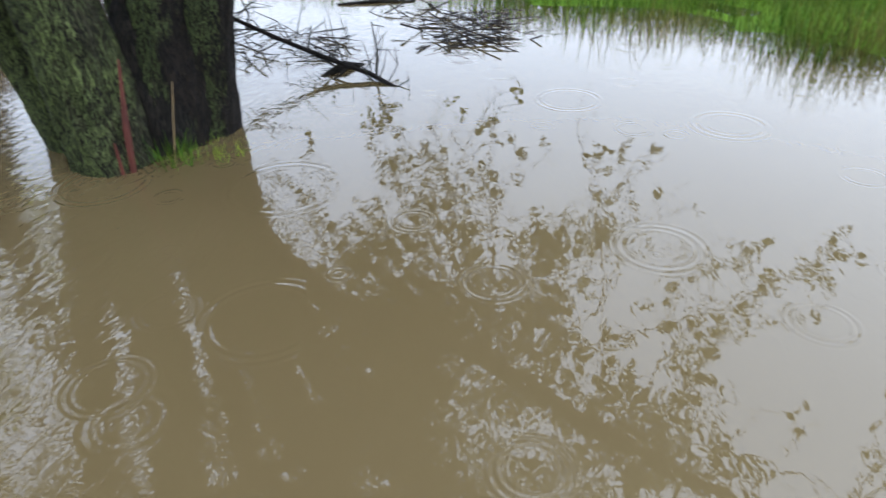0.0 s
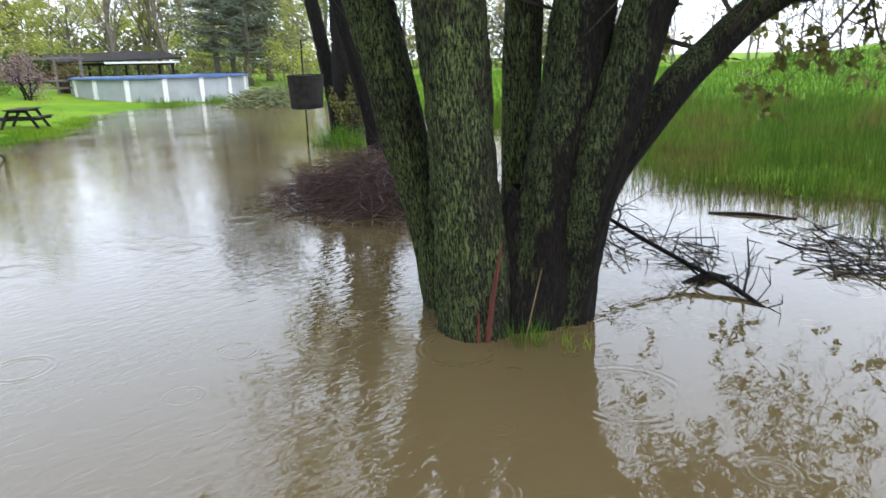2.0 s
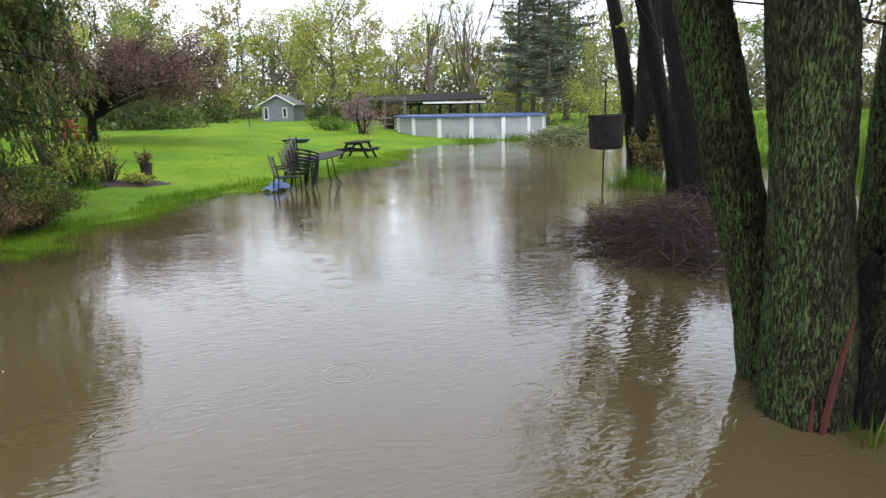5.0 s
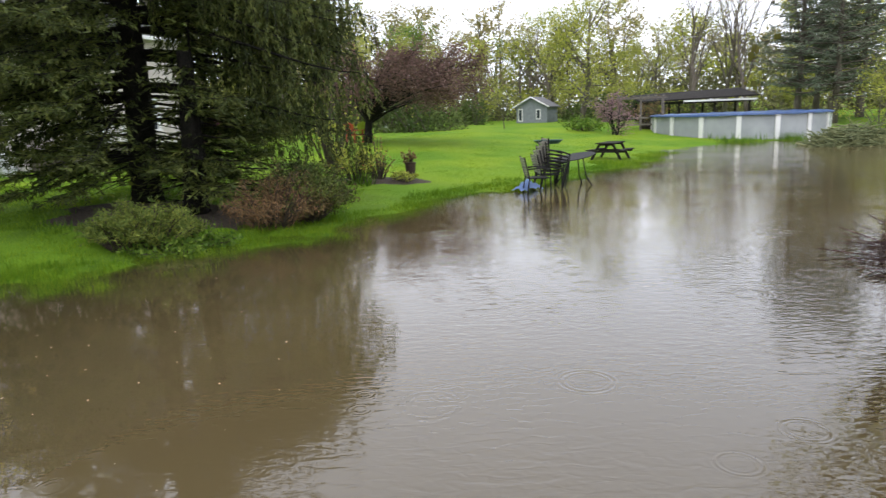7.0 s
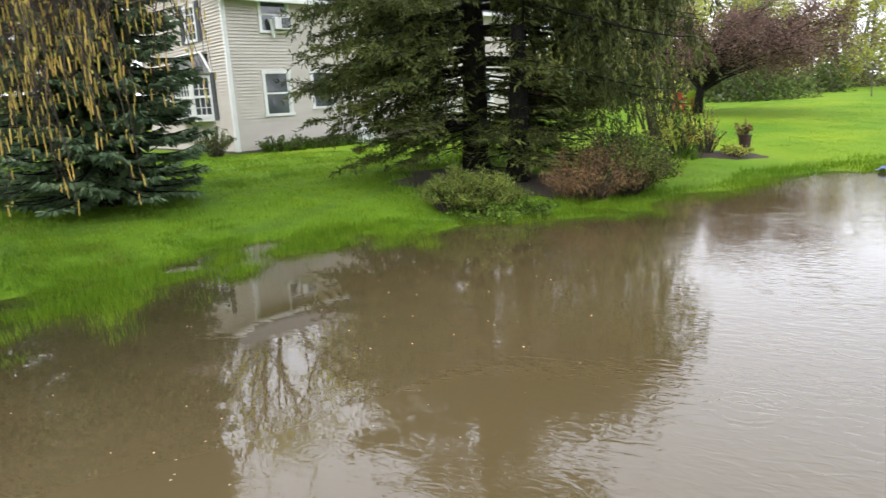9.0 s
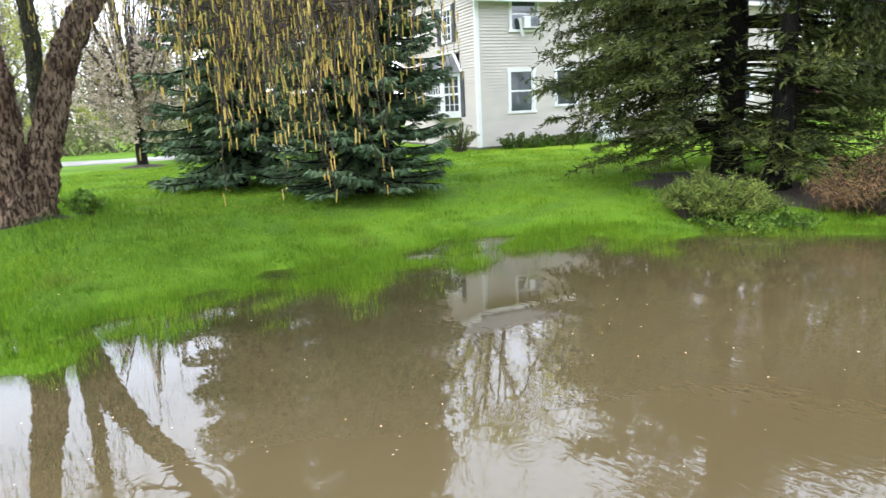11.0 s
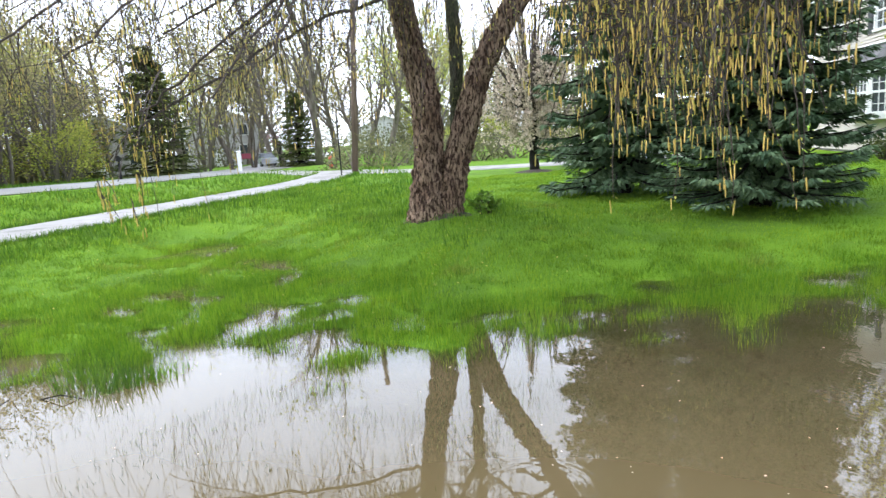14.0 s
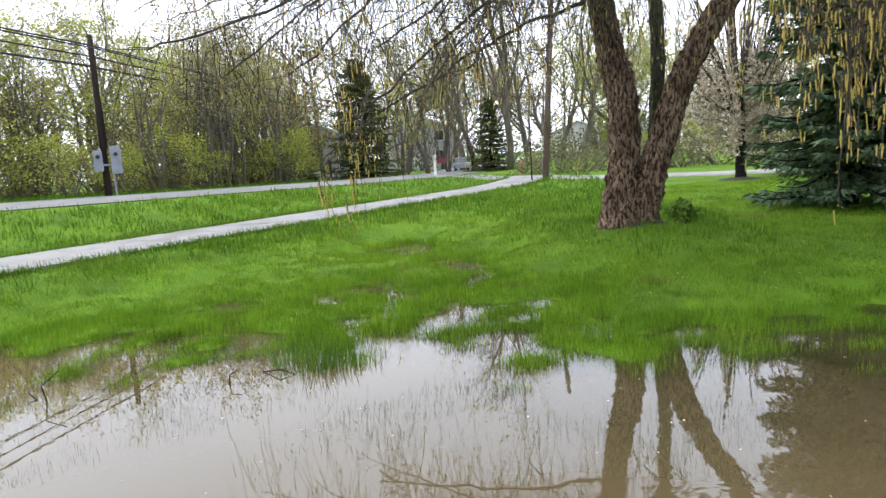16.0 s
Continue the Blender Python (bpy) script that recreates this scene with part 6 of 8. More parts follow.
def old_spruce():
    """A ragged old spruce: uneven sagging limbs hung with curtains of needles."""
    rng = random.Random(73)
    x, y = -6.0, 13.2
    t = thing("old_spruce", (x, y, gz(x, y)), "big old dark spruce with sagging branches and bare lower trunk", "conifer")
    trunk, wood, leaf = Acc(), Acc(), Acc()
    bark_tube(trunk, [(0, 0, -0.3), (0.0, 0, 0.4), (0.03, 0.02, 2.5), (0.02, 0, 6.0), (0, 0, 13.5)], [.36, .28, .24, .19, .03], 22, 0.12, 0.06, 7, 0.10, 4.4)
    part("trunk", trunk, M_DARKBARK, t, smooth=True)

    def plume(p, e, n, ln, wide, down):
        """Needles set all along a twig, swept towards its end."""
        d = (e - p).normalized()
        for _ in range(n):
            q = p.lerp(e, rng.random() ** 0.8)
            u = (d * rng.uniform(0.5, 1.1) + rand_dir(rng) * 0.75 + Vector((0, 0, -down * rng.random()))).normalized() * ln * rng.uniform(0.6, 1.3)
            leaf.leaf(q, u, u.cross(rand_dir(rng)).normalized() * wide * rng.uniform(0.6, 1.3))

    tiers = [(0.95 + 0.34 * k, 13 if k < 14 else 8) for k in range(32)]
    for z0, count in tiers:
        fine = z0 < 6.0
        turn = rng.uniform(0, 6.283)
        for b in range(count):
            az = turn + 6.283 * (b + rng.uniform(-0.35, 0.35)) / count
            z = z0 + rng.uniform(-0.12, 0.12)
            thick = noise.noise(Vector((math.cos(az) * 1.3, math.sin(az) * 1.3, z * 0.9 + 3.0)))
            aside = 0.91 * math.cos(az) + 0.41 * math.sin(az)
            if thick < -0.34 or (1.5 < z < 4.2 and -0.25 < aside < 0.78 and rng.random() < 0.80) or (z > 5.0 and rng.random() < 0.60):
                continue
            ln = 4.4 * max(1 - (z - 1) / 12.0, 0.03) ** 0.6 * rng.uniform(0.68, 1.02)
            if z < 2.0:
                ln *= 0.72
            east = math.cos(az - 0.45)
            heavy = east > 0.66 and 2.0 < z < 6.5
            if heavy:
                ln *= 1.28
            out = Vector((math.cos(az), math.sin(az), 0))
            side = Vector((-out.y, out.x, 0))
            rise, sag, bend = rng.uniform(-0.05, 0.10), rng.uniform(0.36, 0.58), rng.uniform(-0.15, 0.15)
            m, pts = 9, []
            for i in range(m + 1):
                f = i / m
                q = Vector((0, 0, z)) + out * (ln * f) + side * (bend * ln * f * f) + Vector((0, 0, ln * (rise * f - sag * f * f + 0.24 * f ** 4)))
                q.z = max(q.z, 0.35)
                pts.append(q)
            wood.tube(pts, [max(0.011 * ln * (1 - 0.9 * i / m), 0.004) for i in range(m + 1)], 4, cap=False)
            bare = 3 if z < 3.2 else 2
            for i in range(bare, m + 1):
                f = i / m
                for s in (-1, 1, -1, 1) if fine else (-1, 1):
                    p = pts[i - 1].lerp(pts[i], rng.random())
                    tl = rng.uniform(0.45, 0.95) * (1.15 - 0.55 * f) * min(ln / 2.8, 1.15)
                    if heavy:
                        tl *= 1.45
                        d = (side * s * rng.uniform(0.1, 0.4) + out * rng.uniform(0.0, 0.4) + Vector((0, 0, -1))).normalized()
                    else:
                        d = (side * s * rng.uniform(0.5, 1.0) + out * rng.uniform(0.5, 1.0) + Vector((0, 0, rng.uniform(-0.55, 0.12)))).normalized()
                    e = p + d * tl
                    mid = p.lerp(e, 0.5) + Vector((0, 0, 0.06 * tl))
                    wood.tube([p, mid, e], [0.006, 0.005, 0.002], 3, cap=False)
                    k = (20 if heavy else 12) if fine else 4
                    plume(p, mid, k, 0.13 if fine else 0.30, 0.013 if fine else 0.030, 0.7 if heavy else 0.25)
                    plume(mid, e, k, 0.12 if fine else 0.28, 0.013 if fine else 0.028, 0.7 if heavy else 0.15)
                plume(pts[i - 1], pts[i], 14 if fine else 4, 0.13, 0.013, 0.3)
    for k in range(30):
        az, z, ln = rng.gauss(0.30, 0.38), rng.uniform(2.3, 6.2), rng.uniform(3.0, 5.0)
        out = Vector((math.cos(az), math.sin(az), 0))
        side = Vector((-out.y, out.x, 0))
        pts = [Vector((0, 0, z)) + out * (ln * i / 9) + Vector((0, 0, ln * (0.02 * i / 9 - 0.30 * (i / 9) ** 2 + 0.10 * (i / 9) ** 4))) for i in range(10)]
        wood.tube(pts, [max(0.011 * ln * (1 - 0.9 * i / 9), 0.004) for i in range(10)], 4, cap=False)
        for i in range(5, 10):
            for j in range(5):
                p = pts[i - 1].lerp(pts[i], rng.random())
                e = p + Vector((rng.uniform(-0.22, 0.22), rng.uniform(-0.22, 0.22), -rng.uniform(0.5, 1.15)))
                e.z = max(e.z, 0.7)
                wood.tube([p, e], [0.005, 0.002], 3, cap=False)
                plume(p, e, 30, 0.13, 0.014, 0.7)
    # layered boughs on the house side, down to the weeds
    for k in range(34):
        az, z, ln = rng.gauss(3.55, 0.42), rng.uniform(1.5, 4.9), rng.uniform(1.9, 3.7)
        out = Vector((math.cos(az), math.sin(az), 0))
        side = Vector((-out.y, out.x, 0))
        sag = rng.uniform(0.22, 0.40)
        pts = [Vector((0, 0, z)) + out * (ln * i / 9) + side * (0.05 * ln * math.sin(0.5 * i + k)) + Vector((0, 0, ln * (0.06 * i / 9 - sag * (i / 9) ** 2 + 0.14 * (i / 9) ** 4))) for i in range(10)]
        wood.tube(pts, [max(0.010 * ln * (1 - 0.9 * i / 9), 0.004) for i in range(10)], 4, cap=False)
        for i in range(3, 10):
            for s in (-1, 1, -1, 1):
                p = pts[i - 1].lerp(pts[i], rng.random())
                e = p + (side * s * rng.uniform(0.2, 0.8) + out * rng.uniform(0.1, 0.7) + Vector((0, 0, -rng.uniform(0.15, 0.9)))).normalized() * rng.uniform(0.35, 0.8)
                wood.tube([p, e], [0.005, 0.002], 3, cap=False)
                plume(p, e, 20, 0.13, 0.014, 0.5)
    # dead bare twigs on the lower trunk
    for k in range(46):
        q, z = rng.uniform(0, 6.283), rng.uniform(0.5, 2.6)
        p = Vector((0.2 * math.cos(q), 0.2 * math.sin(q), z))
        e = p + Vector((math.cos(q), math.sin(q), rng.uniform(-0.35, 0.15))) * rng.uniform(0.5, 1.8)
        wood.tube([p, p.lerp(e, 0.5) + rand_dir(rng) * 0.08, e], [0.014, 0.010, 0.003], 4, cap=False)
    part("branch_work", wood, M_DARKBARK, t, kind="stuff")
    part("crown", leaf, M_NEEDLE_D, t)
    return t


old_spruce()
# needle litter that follows the ground under the spruce
a = Acc()
n = 36
for ring in (0.0, 0.35, 0.7, 1.0):
    for k in range(n):
        q = 6.283 * k / n
        wob = 1 + 0.10 * math.sin(3 * q + 1) + 0.07 * math.sin(7 * q)
        x, y = -5.3 + 2.5 * ring * wob * math.cos(q), 12.3 + 1.7 * ring * wob * math.sin(q)
        a.v.append((x, y, gz(x, y) + 0.045 - 0.08 * ring ** 4))
a.f = [(r * n + k, r * n + (k + 1) % n, (r + 1) * n + (k + 1) % n, (r + 1) * n + k) for r in range(3) for k in range(n)]
tagged(new("needle_litter", a.mesh("needle_litter", M_MULCH, True)), "dark brown needle litter under the old spruce", "leaf litter", kind="stuff")
for i, (x, y, r, n, h) in enumerate(((-6.6, 10.9, 0.5, 150, 0.22), (-5.4, 10.5, 0.6, 190, 0.20), (-3.9, 10.7, 0.6, 190, 0.24), (-3.3, 11.5, 0.4, 120, 0.28), (-7.3, 11.9, 0.5, 130, 0.20), (-4.6, 11.5, 0.5, 120, 0.18))):
    tuft("weed_clump", x, y, r, n, h, M_TALL, "ragged green weeds at the edge of the spruce's shade", 140 + i, "weeds", w=0.012)
place(conifer("young_spruce", 74, 4.2, 1.3, 0.3, 12, 7, M_NEEDLE_D, "small dark spruce under the old one", 0.3, 0.14, 8, 0.07), -4.6, 12.6, 0)


# ---------------------------------------------------------------- the cream house
def farmhouse():
    x0, y0 = -16.8, 17.2
    t = thing("farmhouse", (x0, y0, 0.88), "two-storey cream-sided house with white trim and grey roof", "house", rz=70.0)
    L, D, E, RID = 14.5, 8.0, 4.85, 6.9
    fr = Matrix()                                                   # front wall: x along, faces -y
    lf = Matrix.Rotation(radians(-90), 4, 'Z') @ Matrix.Scale(-1, 4, (1, 0, 0))  # gable wall: x' along y, faces -x
    ident = lambda p: Vector(p)
    gable = lambda p: Vector((p[1], p[0], p[2]))                     # (along, out, z) -> local; out is negative outside

    # openings: along0, along1, z0, z1
    front_open = [(1.18, 2.30, 0.78, 2.32), (3.12, 4.15, 0.95, 2.32), (1.28, 2.50, 3.60, 4.80), (9.0, 10.0, 0.8, 2.2), (12.0, 12.9, 0.8, 2.2), (6.6, 7.6, 3.55, 4.7), (10.5, 11.5, 3.55, 4.7)]
    gable_open = [(2.05, 3.05, 3.50, 4.75), (1.45, 4.45, 0.75, 3.05), (5.6, 6.5, 3.5, 4.7)]

    def wall(name, length, opens, mp, top):
        a = Acc()
        def panel(u0, u1, z0, z1):
            if u1 - u0 < 1e-3 or z1 - z0 < 1e-3:
                return
            b = len(a.v)
            for (u, w, z) in ((u0, 0.02, z0), (u1, 0.02, z0), (u1, 0.02, z1), (u0, 0.02, z1), (u0, 0.18, z0), (u1, 0.18, z0), (u1, 0.18, z1), (u0, 0.18, z1)):
                a.v.append(tuple(mp((u, w, z))))
            for q in ((0, 1, 2, 3), (7, 6, 5, 4), (0, 4, 5, 1), (1, 5, 6, 2), (2, 6, 7, 3), (3, 7, 4, 0)):
                a.f.append(tuple(b + k for k in q))
        cuts = sorted({0.0, length, *[o[0] for o in opens], *[o[1] for o in opens]})
        for u0, u1 in zip(cuts, cuts[1:]):
            z = -0.36
            for o in sorted((o for o in opens if o[0] < (u0 + u1) / 2 < o[1]), key=lambda o: o[2]):
                panel(u0, u1, z, o[2])
                z = o[3]
            panel(u0, u1, z, top)
        return part(name, a, M_SIDING, t)

    def boards(w, length, opens, mp, top, peak=None):
        """Lapped siding boards, cut at the openings."""
        z, n = -0.36, 0
        while z < (peak or top) - 0.05:
            lo, hi = 0.0, length
            if z > top:
                k = (z + 0.108 - top) / (peak - top)
                lo, hi = length / 2 * k, length * (1 - k / 2)
            spans = [(lo, hi)]
            for o in opens:
                if o[2] - 0.09 < z < o[3] - 0.02:
                    ns = []
                    for s, e in spans:
                        if o[1] <= s or o[0] >= e:
                            ns.append((s, e))
                        else:
                            if o[0] > s:
                                ns.append((s, o[0]))
                            if o[1] < e:
                                ns.append((o[1], e))
                    spans = ns
            for s, e in spans:
                if e - s < 0.05:
                    continue
                a = Acc()
                for u, ww, zz in ((s, -0.042, z), (e, -0.042, z), (e, -0.002, z + 0.108), (s, -0.002, z + 0.108), (s, 0.02, z), (e, 0.02, z), (e, 0.02, z + 0.108), (s, 0.02, z + 0.108)):
                    a.v.append(tuple(mp((u, ww, zz))))
                a.f = [(0, 1, 2, 3), (0, 4, 5, 1), (3, 2, 6, 7), (0, 3, 7, 4), (1, 5, 6, 2)]
                part("siding_board", a, M_SIDING, w)
            z += 0.108

    def mbox(a, mp, u0, u1, w0, w1, z0, z1):
        b = len(a.v)
        for (u, w, z) in ((u0, w0, z0), (u1, w0, z0), (u1, w1, z0), (u0, w1, z0), (u0, w0, z1), (u1, w0, z1), (u1, w1, z1), (u0, w1, z1)):
            a.v.append(tuple(mp((u, w, z))))
        for q in ((3, 2, 1, 0), (0, 1, 5, 4), (1, 2, 6, 5), (2, 3, 7, 6), (3, 0, 4, 7), (4, 5, 6, 7)):
            a.f.append(tuple(b + k for k in q))
        return a

    def sash(parent, mp, u0, u1, z0, z1, grid=False, out=-0.05):
        tr = 0.10
        f = Acc()
        mbox(f, mp, u0, u0 + tr, out, 0.06, z0, z1), mbox(f, mp, u1 - tr, u1, out, 0.06, z0, z1)
        mbox(f, mp, u0 - 0.03, u1 + 0.03, out - 0.012, 0.06, z1 - tr, z1 + 0.02), mbox(f, mp, u0 - 0.04, u1 + 0.04, out - 0.03, 0.06, z0 - 0.02, z0 + 0.07)
        win = part("window", f, M_TRIM, parent)
        zm = (z0 + z1) / 2
        s = Acc()
        mbox(s, mp, u0 + tr, u1 - tr, -0.01, 0.03, zm - 0.03, zm + 0.03)
        mbox(s, mp, u0 + tr, u0 + tr + 0.04, -0.005, 0.03, z0 + 0.07, z1 - tr), mbox(s, mp, u1 - tr - 0.04, u1 - tr, -0.005, 0.03, z0 + 0.07, z1 - tr)
        if grid:
            um = (u0 + u1) / 2
            mbox(s, mp, um - 0.012, um + 0.012, -0.004, 0.02, z0 + 0.07, z1 - tr)
            for k in (0.25, 0.75):
                zz = z0 + (z1 - z0) * k
                mbox(s, mp, u0 + tr, u1 - tr, -0.004, 0.02, zz - 0.012, zz + 0.012)
        part("sash", s, M_TRIM, win)
        for za, zb in ((z0 + 0.07, zm - 0.03), (zm + 0.03, z1 - tr)):
            part("pane", mbox(Acc(), mp, u0 + tr + 0.04, u1 - tr - 0.04, 0.022, 0.03, za, zb), M_GLASS, win)
        return win

    wf = wall("front_wall", L, front_open, ident, E)
    boards(wf, L, front_open, ident, E)
    wg = wall("gable_wall", D, gable_open, gable, E)
    boards(wg, D, gable_open, gable, E, RID)
    # gable triangle, back walls
    a = Acc()
    a.v = [(0.02, 0, E), (0.02, D, E), (0.02, D / 2, RID), (0.2, 0, E), (0.2, D, E), (0.2, D / 2, RID)]
    a.f = [(0, 2, 1), (3, 4, 5), (0, 1, 4, 3)]
    part("gable_top", a, M_SIDING, t)
    a = Acc().box(0.18, D - 0.18, -0.36, L, D, E).box(L - 0.18, 0.18, -0.36, L, D - 0.18, E)
    part("back_wall", a, M_SIDING, t)
    part("foundation", Acc().box(0.03, 0.03, -1.0, L - 0.03, D - 0.03, -0.36), M_FOUND, t)
    part("corner_board", Acc().box(-0.045, -0.045, -0.38, 0.09, 0.09, E), M_TRIM, t)
    # roof: two slabs with eaves
    for s in (0, 1):
        a = Acc()
        ov, th = 0.38, 0.14
        sl = (RID - E) / (D / 2)
        y_e, y_r = (-ov, D / 2) if s == 0 else (D + ov, D / 2)
        z_e = E - ov * sl
        for x in (-ov, L + ov):
            a.v += [(x, y_e, z_e + 0.06), (x, y_r, RID + 0.06), (x, y_r, RID + 0.06 + th), (x, y_e, z_e + 0.06 + th)]
        a.f = [(0, 1, 2, 3), (7, 6, 5, 4), (0, 4, 5, 1), (1, 5, 6, 2), (2, 6, 7, 3), (3, 7, 4, 0)]
        part("roof_slope", a, M_ROOF, t)
    g = Acc().box(-0.3, -0.50, E - 0.30, L + 0.3, -0.38, E - 0.18)
    part("gutter", g, M_TRIM, t)
    part("soffit", Acc().box(0, -0.38, E - 0.17, L, 0.0, E - 0.14), M_TRIM, t)
    for y_e, y_r in ((-0.38, D / 2), (D + 0.38, D / 2)):
        a = Acc()
        z_e = E - 0.38 * (RID - E) / (D / 2)
        a.v = [(-0.41, y_e, z_e), (-0.41, y_r, RID), (-0.41, y_r, RID + 0.2), (-0.41, y_e, z_e + 0.2), (-0.375, y_e, z_e), (-0.375, y_r, RID), (-0.375, y_r, RID + 0.2), (-0.375, y_e, z_e + 0.2)]
        a.f = [(0, 1, 2, 3), (7, 6, 5, 4), (0, 4, 5, 1), (2, 6, 7, 3), (0, 3, 7, 4), (1, 5, 6, 2)]
        part("rake_board", a, M_TRIM, t)
    for o in front_open:
        sash(t, ident, *o)
    for u in ((gable_open[0]), (gable_open[2])):
        sash(t, gable, *u, grid=True)
    # shutters by the upper gable window
    for u0 in (1.68, 3.10):
        a = Acc()
        mbox(a, gable, u0, u0 + 0.33, -0.065, -0.028, 3.46, 4.80)
        for k in range(18):
            z = 3.54 + k * 0.066
            mbox(a, gable, u0 + 0.04, u0 + 0.29, -0.080, -0.062, z, z + 0.045)
        part("shutter", a, M_SHUTTER, t, "dark grey louvred shutter")
    # bay window with its own small roof
    bay = Acc()
    cs = [(1.45, 0.0), (2.05, -0.55), (3.85, -0.55), (4.45, 0.0)]
    for z in (0.70, 0.84, 2.30, 2.36):
        for u, w in cs:
            bay.v.append(tuple(gable((u, w, z))))
    for k in (0, 2):
        for i in range(3):
            b = 4 * k + i
            bay.f.append((b, b + 1, b + 5, b + 4))
    bay.f.append((3, 2, 1, 0))
    bay.v += [tuple(gable((u, w + 0.08, z))) for z in (0.84, 2.30) for u, w in cs]
    for i in range(3):
        bay.f.append((4 + i, 5 + i, 17 + i, 16 + i))
        bay.f.append((8 + i, 9 + i, 21 + i, 20 + i))
        bay.f.append((16 + i, 17 + i, 21 + i, 20 + i))
    bo = part("bay_window", bay, M_TRIM, t, "white bay window with a small shingled roof")
    for (ua, wa), (ub, wb), grid in ((cs[0], cs[1], True), (cs[1], cs[2], True), (cs[2], cs[3], True)):
        dv = Vector((ub - ua, wb - wa))
        ln = dv.length
        dv.normalize()
        nv = Vector((dv.y, -dv.x))
        mp = lambda p, ua=ua, wa=wa, dv=dv, nv=nv: gable((ua + dv.x * p[0] - nv.x * p[1], wa + dv.y * p[0] - nv.y * p[1], p[2]))
        f = Acc()
        mbox(f, mp, 0.0, 0.12, -0.02, 0.05, 0.84, 2.30), mbox(f, mp, ln - 0.12, ln, -0.02, 0.05, 0.84, 2.30)
        mbox(f, mp, 0.12, ln - 0.12, -0.02, 0.05, 1.52, 1.60), mbox(f, mp, 0.12, ln - 0.12, -0.02, 0.05, 0.84, 0.94), mbox(f, mp, 0.12, ln - 0.12, -0.02, 0.05, 2.20, 2.30)
        k = 3 if ln < 1 else 6
        for j in range(1, k):
            u = 0.12 + (ln - 0.24) * j / k
            mbox(f, mp, u - 0.012, u + 0.012, -0.005, 0.03, 0.94, 2.20)
        for zz in (1.18, 1.84):
            mbox(f, mp, 0.12, ln - 0.12, -0.004, 0.03, zz - 0.012, zz + 0.012)
        part("sash", f, M_TRIM, bo)
        part("pane", mbox(Acc(), mp, 0.12, ln - 0.12, 0.03, 0.04, 0.94, 2.20), M_GLASS, bo)
    a = Acc()
    a.v = [tuple(gable(p)) for p in ((1.30, 0.02, 2.34), (1.95, -0.68, 2.34), (3.95, -0.68, 2.34), (4.60, 0.02, 2.34), (2.0, 0.02, 3.08), (3.9, 0.02, 3.08))]
    a.f = [(0, 1, 4), (1, 2, 5, 4), (2, 3, 5), (0, 3, 2, 1), (0, 4, 5, 3)]
    part("roof", a, M_ROOF, bo)
    a = Acc()
    for p, q in (((1.30, 0.0, 2.36), (2.0, 0.0, 3.10)), ((2.0, 0.0, 3.10), (3.9, 0.0, 3.10))):
        a.tube([gable((p[0], -0.03, p[2])), gable((q[0], -0.03, q[2]))], [0.055, 0.055], 4)
    part("flashing", a, M_TRIM, bo)
    a = Acc()
    mbox(a, gable, 1.08, 1.40, -0.065, -0.03, 0.72, 2.36)
    for k in range(22):
        mbox(a, gable, 1.12, 1.36, -0.080, -0.06, 0.80 + k * 0.066, 0.80 + k * 0.066 + 0.045)
    part("shutter", a, M_SHUTTER, t, "dark grey louvred shutter")
    # window air conditioner with its white pipe
    ac = part("air_conditioner", Acc().box(1.75, -0.34, 3.70, 2.38, 0.0, 4.10, bevel=0.02), M_WHITEPL, t, "window air conditioner with dark grille")
    a = Acc()
    for k in range(9):
        a.box(1.98, -0.352, 3.74 + k * 0.038, 2.34, -0.338, 3.765 + k * 0.038)
    part("grille", a, M_SHUTTER, ac)
    part("hose", Acc().tube([(1.66, -0.05, 4.02), (1.66, -0.16, 4.0), (1.70, -0.16, 3.75), (1.76, -0.13, 3.42)], [0.055] * 4, 8), M_WHITEPL, ac)
    # white cellar door and a small porch with rails
    a = Acc().box(4.75, -0.7, -0.6, 5.45, -0.05, 0.32, bevel=0.05)
    part("cellar_door", a, M_WHITEPL, t, "white cellar bulkhead door")
    porch = part("porch", Acc().box(6.5, -2.0, -0.7, 9.6, -0.02, 0.28), M_GREYWOOD, t, "small porch with white rails")
    for k in range(22):
        x = 6.55 + k * 0.143
        part("baluster", Acc().box(x, -1.98, 0.28, x + 0.04, -1.94, 1.05), M_TRIM, porch)
    for z in (0.36, 1.05):
        part("rail", Acc().box(6.5, -2.0, z, 9.6, -1.92, z + 0.06), M_TRIM, porch)
    return t


farmhouse()


def hp(u, w):
    """A place by the house: u along its front, w out from it."""
    return -16.8 + 0.342 * u + 0.94 * w, 17.2 + 0.94 * u - 0.342 * w


shrub("corner_shrub", -16.9, 16.3, 0.62, 0.95, 1500, 46, M_NEEDLE_D, "rounded dark green shrub at the house corner", 81, 0.07)
for i in range(8):
    x, y = hp(0.75 + i * 0.5, 0.5 + 0.12 * (i % 3))
    shrub("border_shrub", x, y, 0.34, 0.42 + 0.10 * (i % 2), 420, 18, M_HEDGE, "low leafy green plant along the house wall", 190 + i, 0.10)
for i in range(9):
    u = 0.9 + i * 0.55
    x, y = hp(u, 0.55 + 0.1 * (i % 3))
    tuft("border_plant", x, y, 0.3, 90, 0.42 + 0.08 * (i % 2), M_TALL, "clump of green border leaves along the house wall", 90 + i, "plant", w=0.012)


